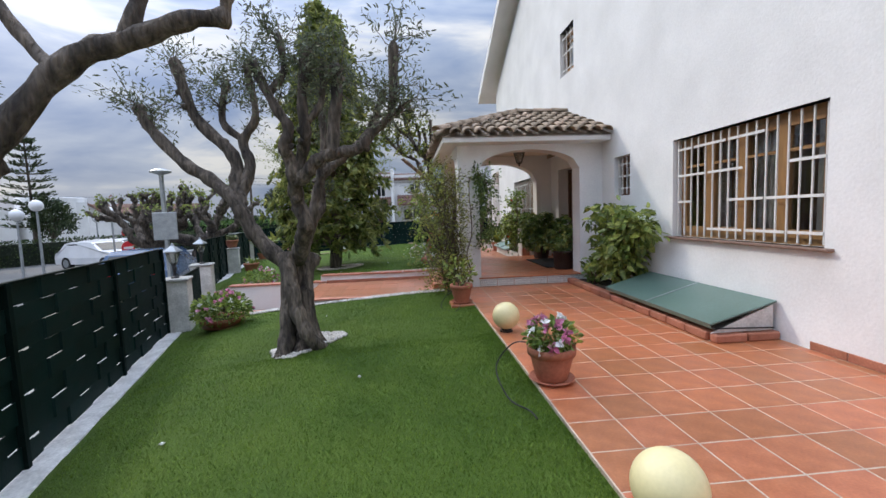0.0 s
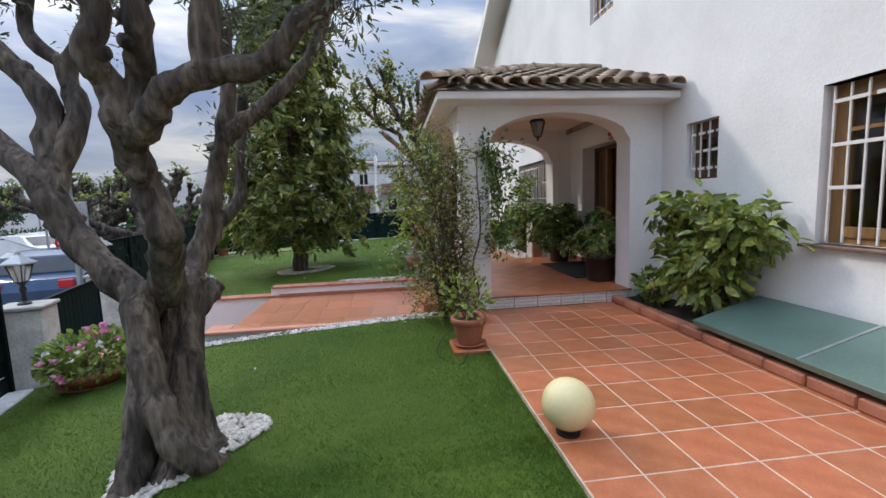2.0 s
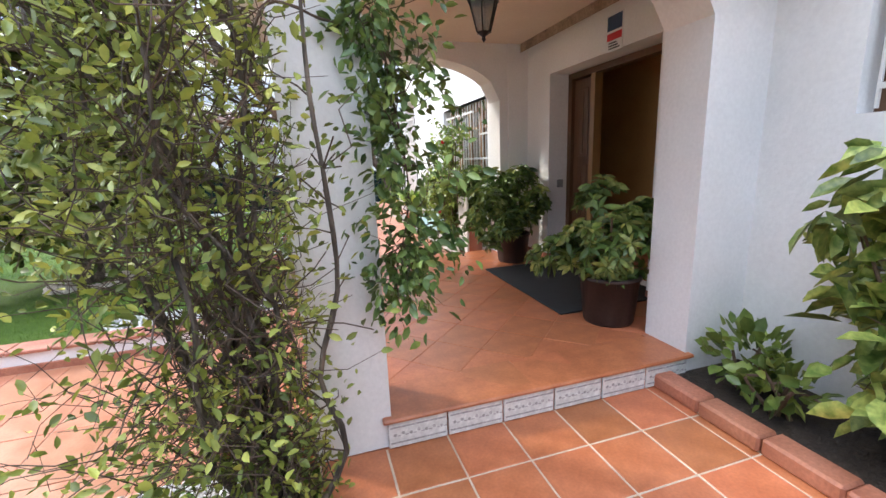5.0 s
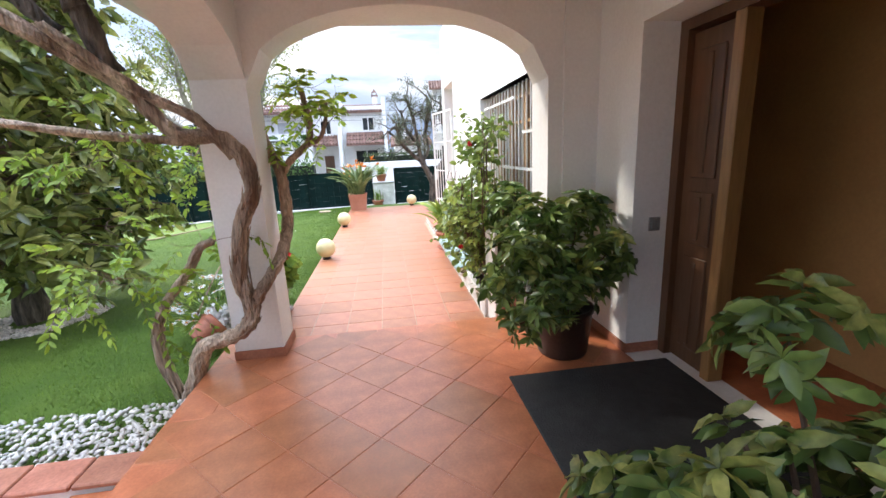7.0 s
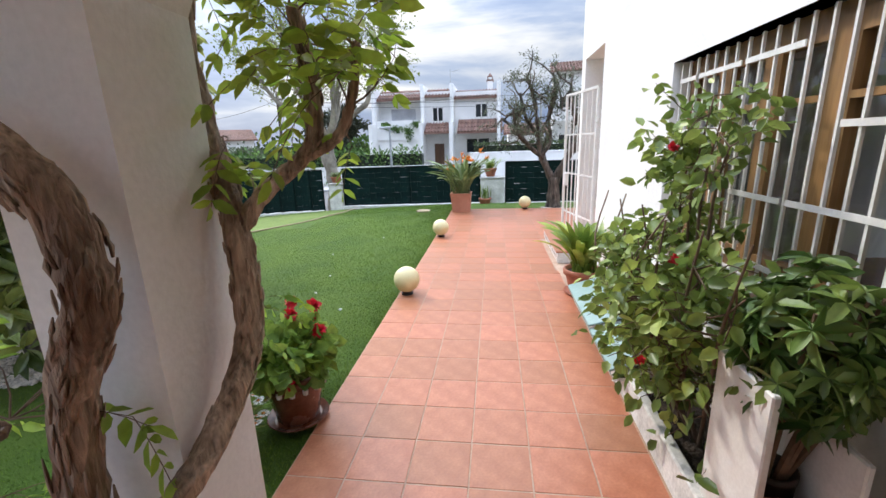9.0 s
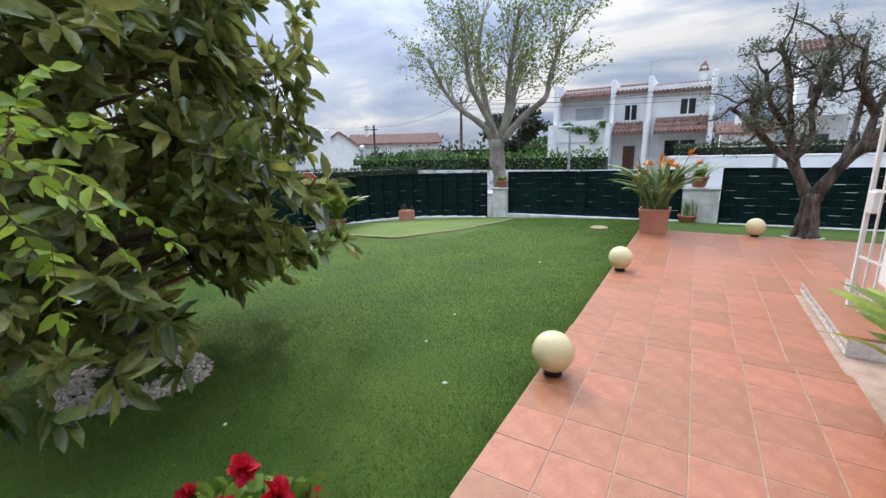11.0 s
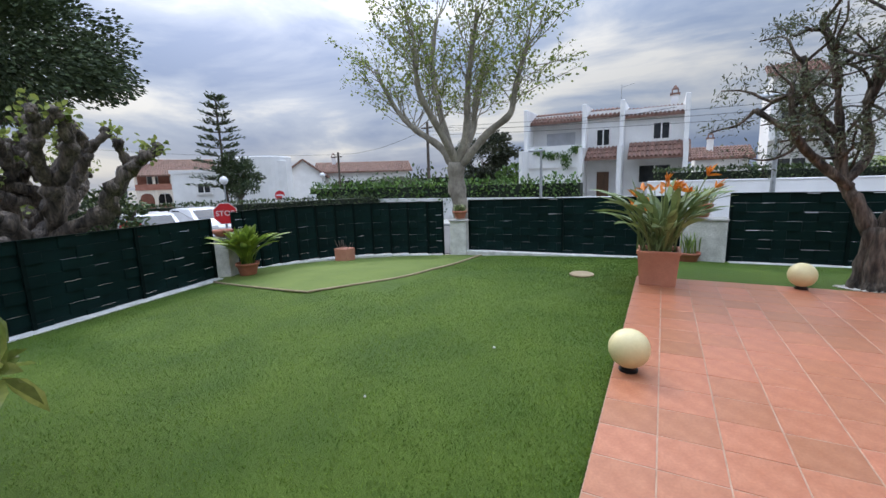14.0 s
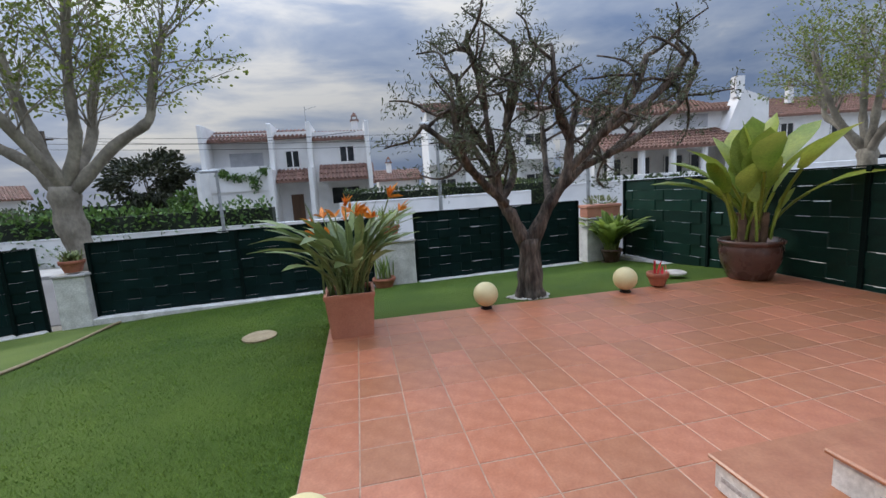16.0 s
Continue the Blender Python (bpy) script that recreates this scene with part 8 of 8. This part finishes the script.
def norfolk():
    t = thing("norfolk_pine", label="tall narrow tiered pine across the street", category="tree", m=pose(-28.4, 35.8, STREET) @ Matrix.Scale(1.17, 4))
    g = Geo()
    limb(g, [(0, 0, 0), (0.05, 0, 3.0), (0, 0, 7.8)], 0.16, 0.03, 8, 0.05, R)
    part("trunk", g, BARK, t)
    rr = random.Random(14)
    g, P, D = Geo(), [], []
    for k in range(12):
        z = 1.9 + 0.5 * k
        ln = 1.75 * (1 - (k / 13) ** 1.1) + 0.15
        for b in range(6):
            a = b * math.pi / 3 + k * 0.5 + rr.uniform(-0.2, 0.2)
            l2 = ln * rr.uniform(0.75, 1.1)
            way = [Vector((math.cos(a) * l2 * s / 6, math.sin(a) * l2 * s / 6, z + 0.3 * (s / 6) ** 2 - 0.12 * s / 6)) for s in range(7)]
            g.tube(way, [0.035 - 0.004 * s for s in range(7)], 4)
            for s in range(2, 7):
                for q in range(5):
                    P.append(way[s] + Vector((rr.gauss(0, 0.09), rr.gauss(0, 0.09), rr.gauss(0.02, 0.05))))
                    D.append((way[-1] - way[0]).normalized() + Vector((rr.gauss(0, 0.5), rr.gauss(0, 0.5), 0.4)))
    tagged(part("branch", g, BARK, t), kind="stuff")
    part("needles", leaf_mesh("needles", [p[:] for p in P], [d[:] for d in D], 0.26, LEAF_PINE, 0.3), LEAF_PINE, t)


norfolk()
crown_tree("round_evergreen", -27.6, 36.4, STREET, 1.2, (0, 0, 2.9), (1.5, 1.5, 1.7), 5000, 0.17, LEAF_PINE, "dark dense conifer beside the tall tiered pine", seed=21, clumps=34)


def pollard(x, y, label, seed, sc=1.0):
    t = thing("pollard_tree", label=label, category="tree", group="pollarded street trees", m=pose(x, y, STREET, 0, 0, 40 * seed) @ Matrix.Scale(sc, 4))
    rr = random.Random(seed)
    g = Geo()
    limb(g, [(0, 0, -0.1), (0.05, 0.05, 0.5), (0, 0, 1.0), (0.02, 0.0, 1.4)], 0.32, 0.2, 12, 0.14, rr)
    part("trunk", g, BARK, t, smooth=True)
    tips = []

    def grow(g, p, d, r, ln, level):
        pts = [p]
        for k in range(3):
            d = (d + Vector((rr.gauss(0, 0.28), rr.gauss(0, 0.28), rr.gauss(0.12, 0.22)))).normalized()
            p = p + d * ln / 3 * rr.uniform(0.8, 1.2)
            pts.append(p)
        way = limb(g, pts, r, r * 0.72, 8, 0.2, rr, 1.55, steps=3)
        for q in range(2):          # old pruning knuckles
            c = way[rr.randrange(2, len(way))]
            g.tube([c, c + Vector((rr.gauss(0, 0.07), rr.gauss(0, 0.07), 0.07))], [r * 1.15, r * 0.75], 7, 0.25, rr)
        if level:
            for q in range(2 + (rr.random() < 0.4)):
                grow(g, way[-2], (d + Vector((rr.gauss(0, 0.75), rr.gauss(0, 0.75), rr.gauss(0.25, 0.3)))).normalized(), r * 0.7, ln * 0.62, level - 1)
        else:
            tips.append(way[-3:])
    for k in range(6):
        a = k * 1.047 + rr.uniform(-0.3, 0.3)
        g = Geo()
        grow(g, Vector((0.03 * math.cos(a), 0.03 * math.sin(a), rr.uniform(1.0, 1.35))), Vector((math.cos(a), math.sin(a), 0.55)), 0.14, 1.15, 2)
        part("limb", g, BARK, t, smooth=True)
    g = Geo()
    P, D = [], []
    for w in tips:
        p, d = twigs(g, w, 4, 0.2, 0.007, 0.8, rr)
        P += p
        D += d
    tagged(part("shoot", g, BARK, t), kind="stuff")
    lp, lw = leaves_on(P, D, 2, 0.05)
    k = NR.uniform(0, 1, len(lp)) < 0.6
    tagged(part("young_leaf", leaf_mesh("bud", lp[k], lw[k], 0.085, LEAF_BUD, 0.7), LEAF_BUD, t), kind="stuff")


pollard(-7.55, 17.5, "knobbly pollarded plane tree on the side street", 3, 1.1)
pollard(-9.4, 17.9, "knobbly pollarded plane tree on the side street", 4, 1.1)


def plane_tree(x, y, z, label, seed, s=1.0, extra=()):
    t = thing("plane_tree", x, y, z, label, "tree", "plane trees", rz=0)
    rr = random.Random(seed)
    g = Geo()
    limb(g, [(0, 0, -0.1), (0.1, 0, 1.0), (-0.05, 0, 2.0), (-0.05, 0, 2.65)], 0.27, 0.24, 12, 0.08, rr)
    tips = []
    main = [((-0.1, 0, 2.5), (-0.7, 0.1, 3.2), (-1.5, 0.2, 3.7), (-2.2, 0.2, 4.4), (-3.0, 0.3, 5.7)), ((-0.05, 0, 2.6), (-0.5, 0.2, 3.6), (-0.75, 0.3, 4.5), (-0.9, 0.3, 5.7), (-0.7, 0.3, 6.8)),
            ((0, 0, 2.6), (0.35, -0.1, 3.5), (0.4, -0.1, 4.4), (0.55, -0.2, 5.3), (0.8, -0.2, 6.6)), ((0.05, 0, 2.5), (0.9, 0.1, 3.4), (1.55, 0.2, 3.9), (1.7, 0.2, 4.6), (2.0, 0.3, 5.6)),
            ((0, 0, 2.6), (0.2, 0.7, 3.6), (0.1, 1.2, 4.6), (0.3, 1.5, 5.8)), ((0, 0, 2.6), (-0.3, -0.6, 3.6), (-0.6, -1.1, 4.6), (-0.5, -1.4, 5.8))]
    for k, pts in enumerate(main):
        tips.append(limb(g, [Vector(p) * 1.0 for p in pts], 0.125, 0.055, 9, 0.12, rr)[-12:])
    part("trunk", g, BARK_PALE, t, smooth=True)
    g = Geo()
    P, D = [], []
    for w in tips:
        for q in range(26):
            p = Vector(rr.choice(w))
            d = Vector((p.x * 0.3 + rr.gauss(0, 0.55), p.y * 0.3 + rr.gauss(0, 0.55), rr.uniform(0.5, 1.6))).normalized()
            way = [p]
            for s2 in range(7):
                d = (d + Vector((rr.gauss(0, 0.16), rr.gauss(0, 0.16), rr.gauss(0.02, 0.14)))).normalized()
                p = p + d * rr.uniform(0.2, 0.34)
                way.append(p)
                if s2 > 1:
                    P.append(p)
                    D.append(d)
            g.tube(way, [0.017 - 0.0019 * i for i in range(8)], 4)
            for q2 in range(3):
                b = way[rr.randrange(2, 7)]
                dd = (d + Vector((rr.gauss(0, 0.6), rr.gauss(0, 0.6), rr.gauss(0, 0.4)))).normalized()
                g.tube([b, b + dd * 0.3, b + dd * 0.6 + Vector((0, 0, 0.08))], [0.008, 0.006, 0.003], 3)
                P += [b + dd * 0.3, b + dd * 0.6]
                D += [dd, dd]
    tagged(part("branch", g, BARK_PALE, t), "long bare upright branches", kind="stuff")
    lp, lw = leaves_on(P, D, 4, 0.09)
    part("young_leaves", leaf_mesh("young_leaves", lp, lw, 0.085, LEAF_BUD, 0.7), LEAF_BUD, t, "sparse yellow-green young leaves")
    return t


pt = plane_tree(-3.8, 26.0, STREET + 0.1, "tall plane tree just coming into leaf", 4)
copy_thing(pt, pose(17.6, 26.9, STREET, 0, 0, 70))


def palm(x, y, z, label):
    t = thing("palm", x, y, z, label, "palm")
    part("trunk", Geo().tube([(0, 0, 0), (0, 0, 1.6)], [0.24, 0.2], 10, 0.1, R), BARK, t)
    g = Geo()
    for k in range(26):
        a = k * 2.4
        ln = R.uniform(1.4, 2.0)
        up = R.uniform(0.1, 1.2)
        way = [Vector((math.cos(a) * ln * s / 7, math.sin(a) * ln * s / 7, 1.6 + up * s / 7 - 0.9 * (s / 7) ** 2.2)) for s in range(8)]
        g.tube(way, [0.025 - 0.003 * s for s in range(8)], 4)
        sd = Vector((-math.sin(a), math.cos(a), 0))
        for s in range(1, 8):
            for q in (-1, 1):
                for u in (0, 0.5):
                    b = way[s - 1].lerp(way[s], u)
                    tip = b + sd * q * 0.42 + (way[s] - way[s - 1]) * 1.2 - Vector((0, 0, 0.14))
                    g.add([b, b + (way[s] - way[s - 1]) * 0.18, tip], [(0, 1, 2)])
    part("fronds", g, LEAF_ASP, t)


palm(6.4, 40, STREET, "palm with arching fronds behind a white wall")
palm(11.6, 43, STREET + 0.8, "palm with arching fronds before the apartment house")


# ---- floor tiles ----
TILES = {}


def tile_mesh(w, d, mat, h=0.014):
    key = (round(w, 3), round(d, 3), mat.name)
    if key not in TILES:
        b = 0.0025
        g = Geo()
        g.v = [(0, 0, 0), (w, 0, 0), (w, d, 0), (0, d, 0), (0, 0, h - b), (w, 0, h - b), (w, d, h - b), (0, d, h - b), (b, b, h), (w - b, b, h), (w - b, d - b, h), (b, d - b, h)]
        g.f = [(0, 1, 5, 4), (1, 2, 6, 5), (2, 3, 7, 6), (3, 0, 4, 7), (4, 5, 9, 8), (5, 6, 10, 9), (6, 7, 11, 10), (7, 4, 8, 11), (8, 9, 10, 11)]
        TILES[key] = g.mesh("tile", mat)
    return TILES[key]


def lay(parent, x0, x1, y0, y1, z, mat, sx, sy, joint=0.008, from_top=True, skip=None):
    nx, ny = math.ceil((x1 - x0) / sx - 0.02), math.ceil((y1 - y0) / sy - 0.02)
    for i in range(nx):
        a, b = x0 + i * sx, min(x1, x0 + (i + 1) * sx)
        for j in range(ny):
            if from_top:
                d, c = y1 - j * sy, max(y0, y1 - (j + 1) * sy)
            else:
                c, d = y0 + j * sy, min(y1, y0 + (j + 1) * sy)
            if skip and skip((a + b) / 2, (c + d) / 2):
                continue
            if b - a > 0.03 and d - c > 0.03:
                piece("tile", tile_mesh(b - a - joint, d - c - joint, mat), parent, pose(a + joint / 2, c + joint / 2, z - 0.014 + R.uniform(-0.0008, 0.0008), R.uniform(-0.12, 0.12), R.uniform(-0.12, 0.12)))


lay(terrace_front, 1.275, 3.235, 4.6, 8.2145, 0.0, TILE, 0.315, 0.3286, 0.0085)
lay(terrace_front, 1.275, 3.89, 0.0, 4.6, 0.0, TILE, 0.315, 0.3286, 0.0085)
lay(terrace_walk, 1.32, 3.3, 11.462, 15.853, 0.0, TILE_PALE, 0.3285, 0.3275, 0.007, from_top=False)
lay(terrace_patio, 1.33, 7.48, 15.853, 21.24, 0.0, TILE_PALE, 0.3205, 0.318, 0.007, from_top=False, skip=lambda x, y: x > 3.3 and y < 17.9)
lay(path_floor, -1.634, 0.78, 8.66, 10.19, -0.1, TILE_PALE, 0.345, 0.51, from_top=False)
lay(path_floor, -1.634, 0.78, 8.43, 8.66, -0.1, TILE_PALE, 0.345, 0.23, from_top=False)
# diagonal tiles of the porch, kept inside its border
s = 0.33
for i in range(-12, 13):
    for j in range(-12, 13):
        u, v = (i + 0.5) * s, (j + 0.5) * s
        x, y = 2.55 + (u - v) * 0.7071, 9.9 + (u + v) * 0.7071
        if 1.33 < x < 3.95 and 8.73 < y < 11.33:
            piece("tile", tile_mesh(s - 0.005, s - 0.005, TILE), porch_floor, pose(x, y, 0.151 + R.uniform(-0.0006, 0.0006), 0, 0, 45) @ pose(-s / 2 + 0.0025, -s / 2 + 0.0025, 0))
lay(porch_floor, 1.1, 1.34, 8.53, 11.5, 0.163, TILE, 0.24, 0.33)
lay(porch_floor, 1.1, 3.9, 8.24, 8.53, 0.1655, TILE, 0.33, 0.29)
lay(porch_floor, 1.62, 3.7, 11.22, 11.53, 0.164, TILE, 0.33, 0.31)
